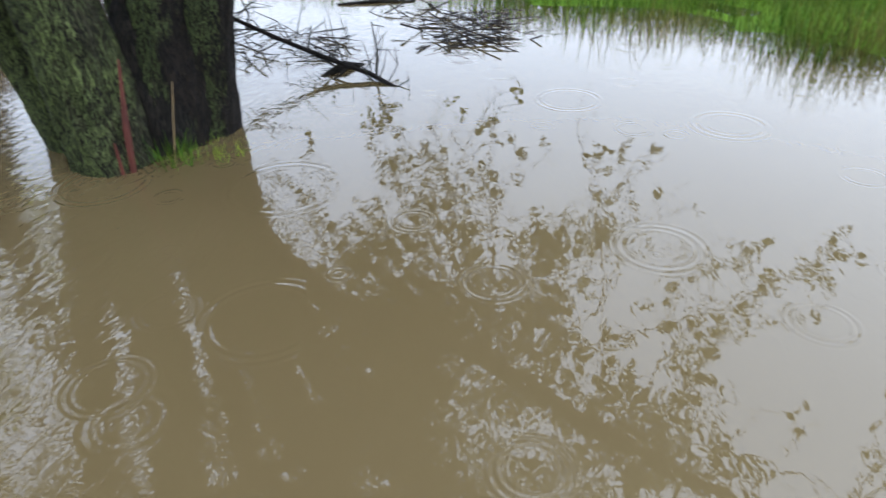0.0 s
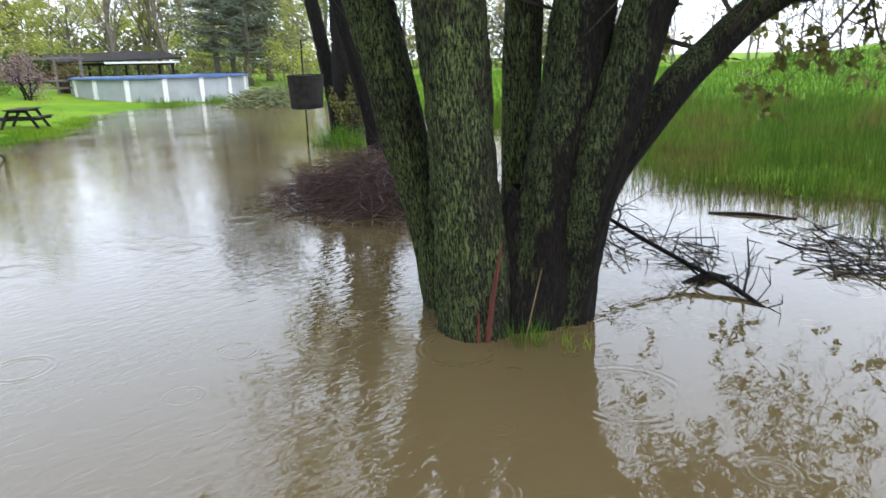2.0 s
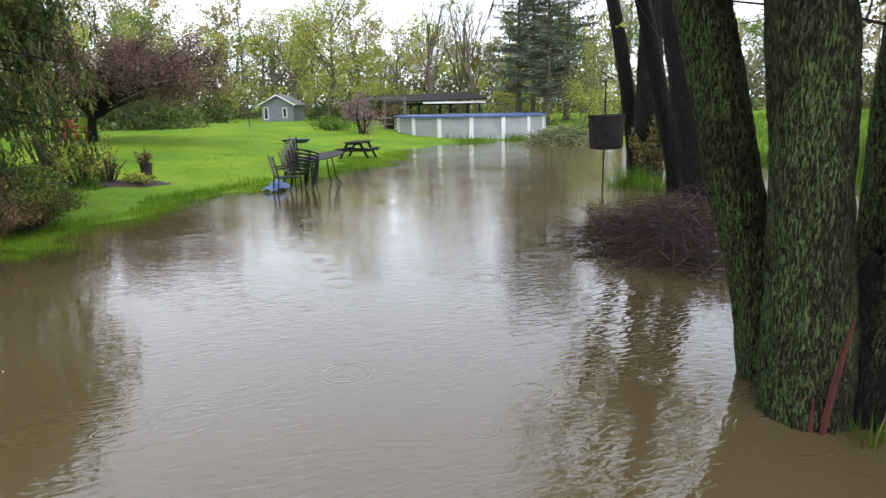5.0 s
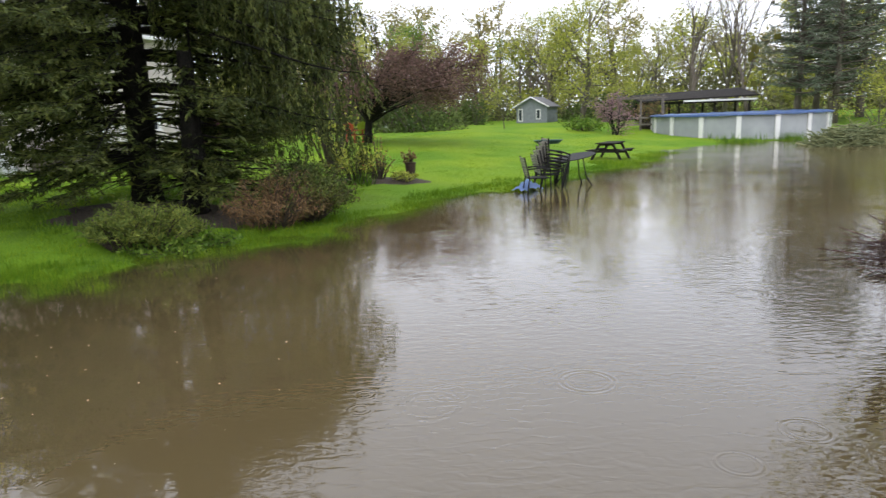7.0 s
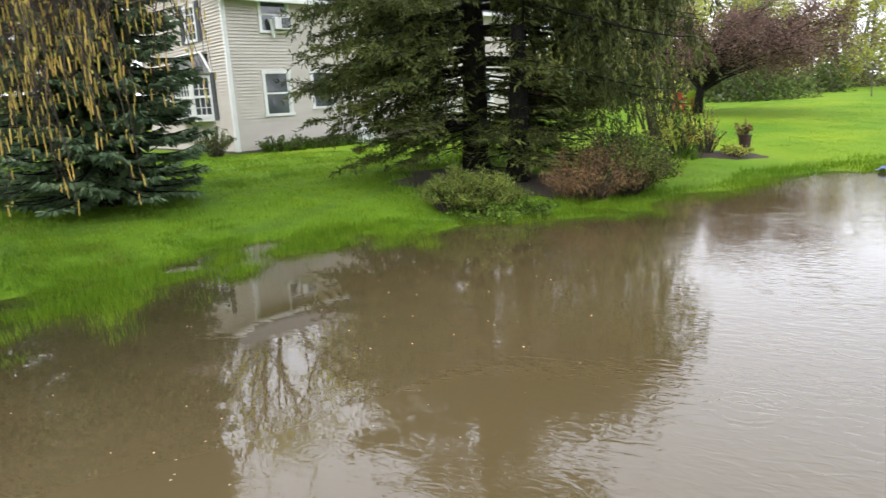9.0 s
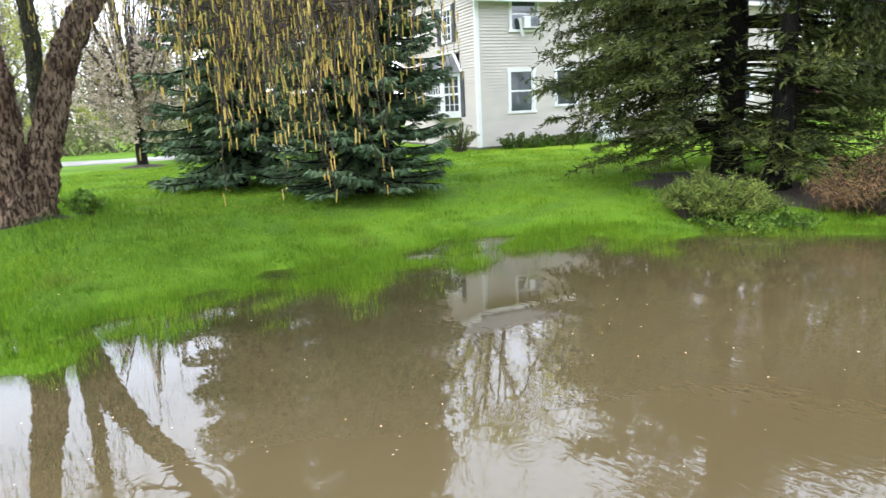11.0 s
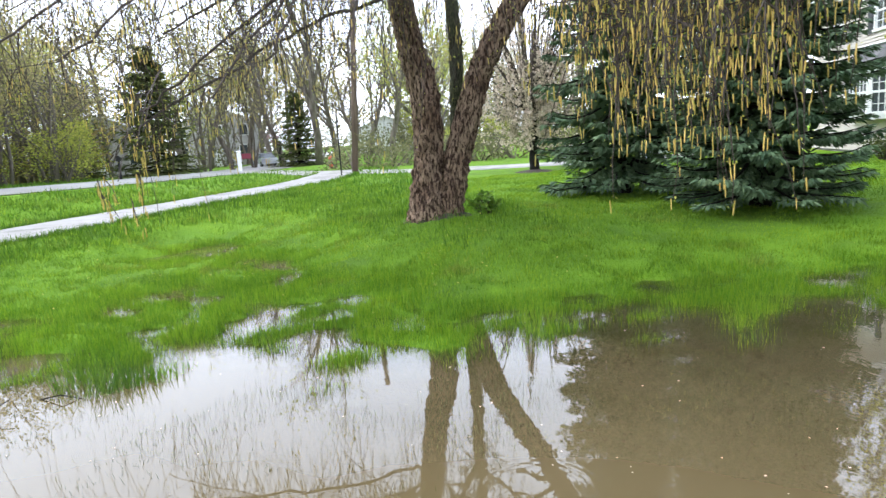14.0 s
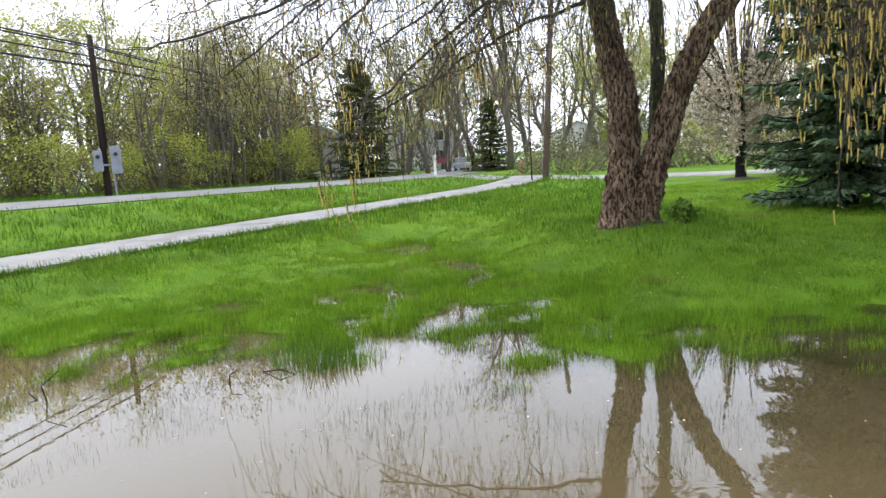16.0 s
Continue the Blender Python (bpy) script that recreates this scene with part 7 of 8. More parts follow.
def flowers(name, x, y, r, n, h, mat, label, seed):
    rng = random.Random(seed)
    t = thing(name, (x, y, gz(x, y)), label, "flower")
    st, pe = Acc(), Acc()
    for _ in range(n):
        q, f = rng.uniform(0, 6.28), r * math.sqrt(rng.random())
        p = Vector((f * math.cos(q), f * math.sin(q), 0))
        e = p + Vector((rng.uniform(-0.06, 0.06), rng.uniform(-0.06, 0.06), h * rng.uniform(0.8, 1.1)))
        st.tube([p, e], [0.006, 0.004], 3, cap=False)
        for k in range(6):
            u = Vector((math.cos(k * 1.047), math.sin(k * 1.047), 0.3)) * 0.055
            pe.leaf(e, u, u.cross(Vector((0, 0, 1))) * 0.35)
    part("stalks", st, M_TALL, t, kind="stuff")
    part("petals", pe, mat, t, kind="stuff")


x, y = hp(3.4, 0.9)
flowers("border_flowers", x, y, 0.3, 8, 0.4, M_FLOWRED, "orange red flowers in the house border", 1)

# ---------------------------------------------------------------- under and beside the old spruce
shrub("yew_bush", *polar(12.4, 12.6), 1.15, 1.15, 9500, 120, M_FEATHER_D, "spreading dark evergreen bush by the water", 101, 0.085, slim=0.15, way=(0.2, -0.3, -0.4))
shrub("dead_branch_bush", *polar(15.0, 12.0), 0.95, 1.05, 3600, 110, M_NEEDLE_DEAD, "brown dead evergreen branches hanging over the bank", 102, 0.13, slim=0.035, way=(0.2, -0.4, -0.7))
for az, d, r, h, n, k in ((26.8, 10.9, 0.62, 0.50, 3600, 103), (24.4, 11.0, 0.72, 0.72, 4600, 109), (22.6, 11.2, 0.45, 0.42, 2000, 110)):
    shrub("low_juniper", *polar(az, d), r, h, n, 60, M_FEATHER, "low feathery yellow green shrub at the lawn edge", k, 0.08, slim=0.12, way=(0, 0, 0.7))
shrub("leafy_shrub", -2.7, 12.4, 0.7, 0.9, 1300, 40, M_LEAF_G, "fresh green leafy shrub beside the evergreen bush", 105, 0.08)
shrub("ground_ivy", -4.1, 9.9, 0.8, 0.28, 1500, 50, M_LEAF_G, "low green leaves on the bank", 106, 0.07)
a = Acc()
bark_tube(a, [(0, 0, -0.2), (0.02, 0, 0.5), (0.05, 0.03, 1.6), (0.1, 0.0, 3.0)], [.24, .20, .17, .12], 20, 0.1, 0.06, 6, 0.1, 4)
tr = thing("dead_tree", (-4.75, 12.4, gz(-4.75, 12.4)), "dark bare trunk beside the old spruce", "tree")
part("trunk", a, M_DARKBARK, tr, smooth=True)
# flower bed: a sheet of mulch that follows the lawn
a = Acc()
n = 28
bx, by = -1.75, 17.9
for ring in (0.0, 0.5, 1.0):
    for k in range(n):
        q = 6.283 * k / n
        x, y = bx + 1.7 * ring * math.cos(q) * (1 + 0.08 * math.sin(3 * k)), by + 0.85 * ring * math.sin(q)
        a.v.append((x, y, gz(x, y) + 0.05 - 0.07 * ring * ring))
a.f = [(r * n + k, r * n + (k + 1) % n, (r + 1) * n + (k + 1) % n, (r + 1) * n + k) for r in (0, 1) for k in range(n)]
tagged(new("flower_bed", a.mesh("flower_bed", M_MULCH)), "oval bed of dark wet mulch in the lawn", "flower bed")
shrub("bed_shrub", -2.35, 17.6, 0.85, 1.05, 1000, 46, M_LEAF_YG, "thin yellow green shrub in the flower bed", 111, 0.09)
shrub("bed_shrub", -1.8, 17.9, 0.5, 0.9, 260, 30, M_LEAF_BROWN, "bronze-leaved small shrub in the flower bed", 112, 0.08)
shrub("bed_plant", -1.15, 17.5, 0.38, 0.32, 400, 20, M_LEAF_YG, "low bright yellow green plant in the bed", 113, 0.07)
tuft("daffodil_leaves", -2.2, 17.2, 0.35, 120, 0.5, M_TALL, "clump of green bulb leaves in the bed", 114, "plant", w=0.012)
flowers("tulips", -2.3, 17.5, 0.6, 10, 0.45, M_FLOWRED, "few orange red tulips in the bed", 115)
flowers("daffodils", -2.9, 17.8, 0.6, 10, 0.4, M_YELLOW, "few yellow daffodils in the bed", 116)
a = Acc().tube([(0, 0, 0), (0, 0, 0.04), (0, 0, 0.34), (0, 0, 0.40)], [0.11, 0.12, 0.15, 0.165], 14)
single("tree_stump_pot", a, M_TERRA, "dark brown wooden tub in the flower bed", "planter", (-0.95, 18.3, gz(-0.95, 18.3) + 0.05), smooth=False)
shrub("tub_plant", -0.95, 18.3, 0.22, 0.35, 160, 14, M_LEAF_BROWN, "brown grasses in the wooden tub", 117, 0.09, dz=0.4, category="plant")
shrub("spindly_bush", *polar(9.6, 21.0), 1.0, 2.5, 420, 34, M_LEAF_YG, "spindly bush with fresh yellow green leaves", 118, 0.11)


# ---------------------------------------------------------------- back lawn: seats, pool, sheds
M_SLAT = material("taupe_sling_fabric", (0.25, 0.235, 0.205), (0.34, 0.32, 0.28), 8.0, 0.8, 0.2, 60)


def patio_chair(x, y, rz, label, z=0.0, group="stacked patio chairs"):
    t = thing("patio_chair", (x, y, z), label, "chair", group, rz=rz)
    r = 0.016
    for s in (-0.27, 0.27):
        part("front_leg", Acc().tube([(s, -0.27, 0.0), (s, -0.25, 0.62)], [r, r], 7), M_BLACK, t)
        part("back_leg", Acc().tube([(s, 0.30, 0.0), (s * 0.95, 0.24, 0.42), (s * 0.92, 0.36, 0.92)], [r] * 3, 7), M_BLACK, t)
        part("armrest", Acc().tube([(s, -0.25, 0.62), (s, 0.0, 0.655), (s * 0.97, 0.28, 0.63)], [r * 1.25] * 3, 7), M_BLACK, t)
    part("seat", Acc().box(-0.25, -0.24, 0.40, 0.25, 0.24, 0.425, bevel=0.008), M_BLACK, t)
    for k in range(7):
        f0 = k / 7
        a = Acc().box(-0.235, 0, 0, 0.235, 0.014, 0.045, Matrix.Translation((0, 0.25 + 0.12 * f0, 0.47 + 0.45 * f0)) @ Matrix.Rotation(radians(-14), 4, 'X'))
        part("back_slat", a, M_SLAT, t)
    return t


c = patio_chair(2.20, 15.75, 95, "black steel patio chair standing in the flood edge", -0.05, "patio chairs")
first = patio_chair(2.55, 16.35, 100, "black steel patio chair in a stack", -0.04)
for k in range(1, 5):
    copy_thing(first, pose(2.55 + 0.02 * k, 16.35 - 0.012 * k, -0.04 + 0.085 * k, 3 * k, 0, 100))
# low round table pushed against the stack, an upturned green wheelbarrow tray over it
t = thing("patio_table", (3.35, 17.2, gz(3.35, 17.2)), "black steel patio table tipped beside the chairs", "table", rz=20)
a = Acc()
for i in range(2):
    for k in range(20):
        a.v.append((0.55 * math.cos(k * 0.314), 0.55 * math.sin(k * 0.314), 0.80 + 0.02 * i + 0.10 * math.cos(k * 0.314)))
a.f = [tuple(reversed(range(20))), tuple(range(20, 40))] + [(k, (k + 1) % 20, 20 + (k + 1) % 20, 20 + k) for k in range(20)]
part("tabletop", a, M_BLACK, t)
for k in range(4):
    q = k * 1.571 + 0.6
    part("leg", Acc().tube([(0.25 * math.cos(q), 0.25 * math.sin(q), 0.80), (0.35 * math.cos(q), 0.35 * math.sin(q), 0.3), (0.6 * math.cos(q), 0.6 * math.sin(q), -0.03)], [0.017] * 3, 7), M_BLACK, t)
a = Acc()
for z, r in ((0.0, 0.34), (0.13, 0.48), (0.15, 0.50), (0.13, 0.46), (0.03, 0.32)):
    for k in range(18):
        a.v.append((r * math.cos(k * 0.349) * 1.2, r * math.sin(k * 0.349), z))
for j in range(4):
    for k in range(18):
        a.f.append((j * 18 + k, j * 18 + (k + 1) % 18, (j + 1) * 18 + (k + 1) % 18, (j + 1) * 18 + k))
a.f += [tuple(reversed(range(18))), tuple(72 + k for k in range(18))]
tray = single("green_tray", a, M_GREENPL, "dark green plastic tray lying on the stacked chairs", "tray", (2.62, 16.75, 1.10), rz=10)
tray.matrix_basis = tray.matrix_basis @ Matrix.Scale(0.64, 4)
a = Acc()
for k in range(9):
    for j in range(5):
        a.v.append((0.10 * (k - 4), 0.09 * (j - 2), 0.30 * (1 - abs(j - 2) / 2.6) * (1 - abs(k - 4) / 6) + 0.03 * math.sin(2.3 * k + 1.7 * j)))
a.f = [(j + 5 * k, j + 5 * (k + 1), j + 1 + 5 * (k + 1), j + 1 + 5 * k) for k in range(8) for j in range(4)]
single("blue_sheet", a, M_BLUECLOTH, "crumpled pale blue sheet beside the chairs", "cloth", (2.02, 16.25, 0.0), smooth=True, rz=40)


def picnic_table(x, y, rz):
    t = thing("picnic_table", (x, y, gz(x, y) - 0.02), "dark weathered wooden picnic table on the lawn edge", "picnic table", rz=rz)
    for k in range(5):
        part("top_board", Acc().box(-0.9, -0.38 + 0.155 * k, 0.72, 0.9, -0.24 + 0.155 * k, 0.76), M_DARKWOOD, t)
    for y0 in (-0.80, 0.56):
        part("seat_board", Acc().box(-0.9, y0, 0.42, 0.9, y0 + 0.25, 0.46), M_DARKWOOD, t)
    for s in (-0.62, 0.58):
        for q in (-1, 1):
            a = Acc()
            a.v = [(s, q * 0.22, 0.72), (s, q * 0.34, 0.72), (s, q * 0.72, 0.0), (s, q * 0.60, 0.0), (s + 0.045, q * 0.22, 0.72), (s + 0.045, q * 0.34, 0.72), (s + 0.045, q * 0.72, 0.0), (s + 0.045, q * 0.60, 0.0)]
            a.f = [(0, 1, 2, 3), (7, 6, 5, 4), (0, 4, 5, 1), (1, 5, 6, 2), (2, 6, 7, 3), (3, 7, 4, 0)]
            part("leg", a, M_DARKWOOD, t)
        part("cross_beam", Acc().box(s + 0.046, -0.78, 0.33, s + 0.09, 0.78, 0.42), M_DARKWOOD, t)
        part("top_beam", Acc().box(s + 0.046, -0.36, 0.63, s + 0.09, 0.36, 0.72), M_DARKWOOD, t)
    return t


pt = picnic_table(6.15, 24.6, 58)
pt.matrix_basis = pt.matrix_basis @ Matrix.Scale(0.84, 4)


def pool():
    cx, cy, R, Hh = 17.33, 39.57, 4.78, 1.22
    t = thing("garden_pool", (cx, cy, 0.12), "round above-ground swimming pool with grey wall and blue cover", "pool")
    n = 16
    for k in range(n):
        a0, a1 = 6.283 * k / n, 6.283 * (k + 1) / n
        a = Acc()
        m = 5
        for j in range(m + 1):
            q = a0 + (a1 - a0) * j / m
            for r in (R, R - 0.05):
                for z in (-0.15, Hh):
                    a.v.append((r * math.cos(q), r * math.sin(q), z))
        for j in range(m):
            b = 4 * j
            a.f += [(b, b + 4, b + 5, b + 1), (b + 2, b + 3, b + 7, b + 6), (b + 1, b + 5, b + 7, b + 3)]
        part("wall_panel", a, M_POOLWALL, t)
        c, s = math.cos(a0), math.sin(a0)
        mt = Matrix.Rotation(a0, 4, 'Z')
        part("post", Acc().box(R + 0.002, -0.12, -0.15, R + 0.09, 0.12, Hh + 0.02, mt, 0.02), M_TRIM, t, "white upright post")
    rim = Acc()
    for k in range(72):
        q = 6.283 * k / 72
        for r, z in ((R + 0.14, Hh), (R + 0.14, Hh + 0.05), (R - 0.12, Hh + 0.05), (R - 0.12, Hh)):
            rim.v.append((r * math.cos(q), r * math.sin(q), z))
    for k in range(72):
        for j in range(4):
            rim.f.append((4 * k + j, 4 * ((k + 1) % 72) + j, 4 * ((k + 1) % 72) + (j + 1) % 4, 4 * k + (j + 1) % 4))
    part("top_rail", rim, M_TRIM, t)
    cov = Acc()
    rng = random.Random(3)
    for k in range(72):
        q = 6.283 * k / 72
        for r, z in ((R + 0.145, Hh + 0.0 - 0.05 * rng.random()), (R + 0.150, Hh + 0.06), (R - 0.2, Hh + 0.08 + 0.05 * rng.random()), (R - 1.2, Hh - 0.08), (0.05, Hh - 0.12)):
            cov.v.append((r * math.cos(q), r * math.sin(q), z + 0.012 * rng.random()))
    for k in range(72):
        for j in range(4):
            cov.f.append((5 * k + j, 5 * ((k + 1) % 72) + j, 5 * ((k + 1) % 72) + j + 1, 5 * k + j + 1))
    part("cover", cov, M_POOLCOVER, t, "blue wrinkled pool cover", smooth=True)
    return t


pool()


def deck_roof():
    """The dark open shelter behind the pool."""
    x, y = 17.6, 46.8
    t = thing("deck_shelter", (x, y, gz(x, y)), "low dark wooden shelter with a long sagging roof behind the pool", "shelter", rz=-6)
    for px in (-3.6, -1.2, 1.2, 3.5):
        for py in (0, 3.0):
            part("post", Acc().box(px, py, -0.1, px + 0.13, py + 0.13, 1.5), M_DARKWOOD, t)
    part("beam", Acc().box(-3.7, -0.02, 1.30, 3.7, 0.12, 1.46), M_DARKWOOD, t)
    a = Acc()
    a.v = [(-3.9, -0.6, 1.46), (4.0, -0.6, 1.66), (4.0, 3.6, 2.25), (-3.9, 3.6, 1.95), (-3.9, -0.6, 1.56), (4.0, -0.6, 1.76), (4.0, 3.6, 2.35), (-3.9, 3.6, 2.05)]
    a.f = [(3, 2, 1, 0), (4, 5, 6, 7), (0, 1, 5, 4), (1, 2, 6, 5), (2, 3, 7, 6), (3, 0, 4, 7)]
    part("roof", a, M_DARKWOOD, t)
    part("pale_fascia", Acc().box(-1.0, -0.7, 1.40, 3.8, -0.64, 1.52), M_TRIM, t)
    part("platform", Acc().box(-3.7, -0.3, -0.1, 3.8, 3.4, 0.12), M_GREYWOOD, t)
    x, y = polar(-16.4, 43.0)
    t = thing("pergola", (x, y, gz(x, y)), "dark timber pergola beside the pool", "pergola", rz=-16)
    for px in (-1.3, 0.0, 1.3):
        for py in (0.0, 1.6):
            part("post", Acc().box(px - 0.06, py - 0.06, -0.1, px + 0.06, py + 0.06, 1.9), M_GREYWOOD, t)
    for py in (0.0, 1.6):
        part("beam", Acc().box(-1.5, py - 0.08, 1.9, 1.5, py + 0.08, 2.02), M_GREYWOOD, t)
    for k in range(7):
        part("rafter", Acc().box(-1.4 + 0.45 * k, -0.3, 2.02, -1.33 + 0.45 * k, 1.9, 2.12), M_GREYWOOD, t)
    for z in (0.3, 0.7):
        part("rail", Acc().box(-1.3, -0.10, z, 1.3, -0.062, z + 0.1), M_GREYWOOD, t)
    return t


deck_roof()


def gable_hut(name, x, y, rz, w, d, hw, hr, wallmat, label, category, door=True, windows=()):
    t = thing(name, (x, y, gz(x, y) - 0.05), label, category, rz=rz)
    a = Acc()
    a.v = [(-w / 2, 0, 0), (w / 2, 0, 0), (w / 2, 0, hw), (0, 0, hr), (-w / 2, 0, hw), (-w / 2, d, 0), (w / 2, d, 0), (w / 2, d, hw), (0, d, hr), (-w / 2, d, hw)]
    a.f = [(0, 1, 2, 3, 4), (9, 8, 7, 6, 5), (1, 6, 7, 2), (0, 4, 9, 5)]
    part("wall", a, wallmat, t)
    for s in (-1, 1):
        b = Acc()
        o = 0.25
        sl = (hr - hw) / (w / 2)
        for yy in (-o, d + o):
            b.v += [(s * (w / 2 + o), yy, hw - o * sl), (0, yy, hr + 0.01), (0, yy, hr + 0.12), (s * (w / 2 + o), yy, hw - o * sl + 0.11)]
        b.f = [(0, 1, 2, 3), (7, 6, 5, 4), (0, 4, 5, 1), (2, 6, 7, 3), (0, 3, 7, 4)]
        part("roof_slope", b, M_ROOF, t)
        part("rake_board", Acc().tube([(s * (w / 2 + o), -o - 0.02, hw - o * sl + 0.05), (0, -o - 0.02, hr + 0.06)], [0.07, 0.07], 4), M_TRIM, t)
    for (u0, u1, z0, z1) in windows:
        f = Acc().box(u0, -0.05, z0, u1, 0.02, z1)
        wn2 = part("window", f, M_TRIM, t)
        part("pane", Acc().box(u0 + 0.09, -0.065, z0 + 0.09, u1 - 0.09, -0.052, z1 - 0.09), M_GLASS, wn2)
    if door:
        part("door", Acc().box(-0.45, -0.06, 0.02, 0.45, 0.01, 2.0), M_TRIM, t)
    return t


gable_hut("garden_shed", 8.3, 63.0, -25, 3.0, 3.6, 1.55, 2.35, M_SHED, "small blue-grey garden shed with white trim", "shed", False, ((-1.3, -0.85, 0.2, 1.35), (0.45, 0.9, 0.35, 1.3)))


def drum():
    x, y = 10.2, 14.52
    t = thing("hanging_drum", (x, y, 0), "rusty dark tub held up on a thin post in the flood", "drum")
    part("post", Acc().tube([(0, 0, -0.4), (0.0, 0, 2.5)], [0.022, 0.018], 7), M_BLACK, t)
    a = Acc()
    for z, r in ((0.80, 0.40), (0.82, 0.42), (1.05, 0.435), (1.35, 0.45), (1.60, 0.465), (1.64, 0.48), (1.60, 0.45)):
        for k in range(24):
            a.v.append((0.06 + r * math.cos(k * 0.2618) * (1 + 0.03 * math.sin(5 * k)), r * math.sin(k * 0.2618), z + 0.02 * math.sin(k * 0.2618 + 1)))
    for j in range(6):
        for k in range(24):
            a.f.append((j * 24 + k, j * 24 + (k + 1) % 24, (j + 1) * 24 + (k + 1) % 24, (j + 1) * 24 + k))
    a.f += [tuple(reversed(range(24))), tuple(144 + k for k in range(24))]
    part("drum", a, M_DARKWOOD, t)
    part("fill", Acc().tube([(0.06, 0, 1.50), (0.06, 0, 1.57)], [0.43, 0.40], 20), M_GREYWOOD, t)
    return t


drum()


def lawn_chair(x, y, rz, mat, label, s=1.0):
    t = thing("lawn_chair", (x, y, gz(x, y)), label, "chair", "lawn chairs under the plum tree", rz=rz)
    for sx in (-0.26, 0.22):
        part("front_leg", Acc().box(sx, -0.3, 0, sx + 0.05, -0.24, 0.55), mat, t)
        part("back_leg", Acc().box(sx, 0.25, 0, sx + 0.05, 0.31, 0.40), mat, t)
        part("armrest", Acc().box(sx - 0.03, -0.36, 0.55, sx + 0.09, 0.32, 0.58), mat, t)
    part("seat", Acc().box(-0.26, -0.3, 0.33, 0.27, 0.3, 0.37), mat, t)
    for k in range(5):
        a = Acc().box(-0.26 + 0.108 * k, 0.0, 0.0, -0.16 + 0.108 * k, 0.025, 0.62 - 0.05 * abs(k - 2), Matrix.Translation((0, 0.26, 0.36)) @ Matrix.Rotation(radians(-20), 4, 'X'))
        part("back_slat", a, mat, t)
    return t


lawn_chair(*polar(7.57, 30.2), 150, M_RED, "red wooden lawn chair under the plum tree")
lawn_chair(*polar(6.6, 30.8), 170, M_LIME, "lime green lawn chair under the plum tree")
for az, d, r in ((4.75, 46.0, 170), (3.16, 47.0, 200)):
    lc = lawn_chair(*polar(az, d), r, M_WHITEPL, "small white lawn chair far back on the grass")
    lc.matrix_basis = lc.matrix_basis @ Matrix.Scale(0.6, 4)
a = Acc().box(-0.35, -0.03, 0.55, 0.35, 0.03, 1.45, bevel=0.01).box(-0.30, -0.02, 0, -0.25, 0.02, 0.55).box(0.25, -0.02, 0, 0.30, 0.02, 0.55)
single("garden_board", a, M_PLUM_SIGN, "plum coloured board on two legs beside the house", "board", (-9.4, 27.0, gz(-9.4, 27.0)), rz=20)

# ---------------------------------------------------------------- trees of the back garden
place(dome_tree("plum_tree", 201, 1.2, 0.17, 3.7, 1.75, 2.95, 60, 36000, 0.085, M_LEAF_PURPLE, M_DARKBARK, "wide low purple-leaved plum tree", 1.7), *polar(6.5, 30), 0)
yg = broad_tree("spring_tree", 202, 13.0, 0.30, M_LEAF_YG, "tall tree with thin fresh yellow green leaves", None, 5, 0.145, 0.60, 0.2, "background trees")
place(yg, *polar(-9.0, 74), 0, 0.9)
lush = broad_tree("spring_tree", 222, 12.5, 0.24, M_LEAF_YG, "broad tree in fine fresh yellow green leaf", None, 8, 0.14, 0.95, 0.3, "background trees", kids=(12, 7, 5), first=0.13, angle=(30, 70))
place(lush, *polar(-11.6, 58), 0, 1.1)
bare = broad_tree("bare_tree", 203, 13.0, 0.22, M_LEAF_YG, "slender tree with few opening leaves", None, 0.8, 0.13, 0.3, 0.2, "background trees", angle=(18, 42))
place(bare, *polar(-20.5, 62), 0)
dull = broad_tree("spring_tree", 204, 12.0, 0.28, M_LEAF_DULL, "tree in dull olive spring leaf", None, 3, 0.19, 0.8, 0.2, "background trees")
place(dull, *polar(8.5, 48), 0, 1.3)
green = broad_tree("spring_tree", 205, 11.0, 0.26, M_LEAF_G, "tree in fresh green leaf", None, 3, 0.19, 0.8, 0.2, "background trees")
place(green, *polar(13, 50), 0, 1.3)
multi = broad_tree("thicket_tree", 206, 10.0, 0.24, M_LEAF_YG, "many-stemmed thicket tree in yellow green leaf", None, 5, 0.12, 0.5, 0.1, "roadside thicket", stems=4, sides=(5, 3, 3, 3), seg=(5, 3, 1, 1), kids=(5, 4, 4), first=0.1)
place(multi, *polar(128, 40), 0)
multi2 = broad_tree("thicket_tree", 207, 10.0, 0.22, M_LEAF_DULL, "many-stemmed thicket tree in thin olive leaf", None, 4, 0.11, 0.5, 0.1, "roadside thicket", stems=4, sides=(5, 3, 3, 3), seg=(5, 3, 1, 1), kids=(5, 4, 4), first=0.15)
place(multi2, *polar(118, 44), 0)
bushy = broad_tree("thicket_bush", 208, 4.2, 0.10, M_LEAF_YG, "leafy yellow green bush", None, 5, 0.135, 0.55, 0.1, "thicket bushes", stems=5, levels=2, sides=(4, 3, 3), seg=(4, 2, 1), kids=(5, 4), first=0.05)
place(bushy, *polar(-15, 66), 0)

rngp = random.Random(99)
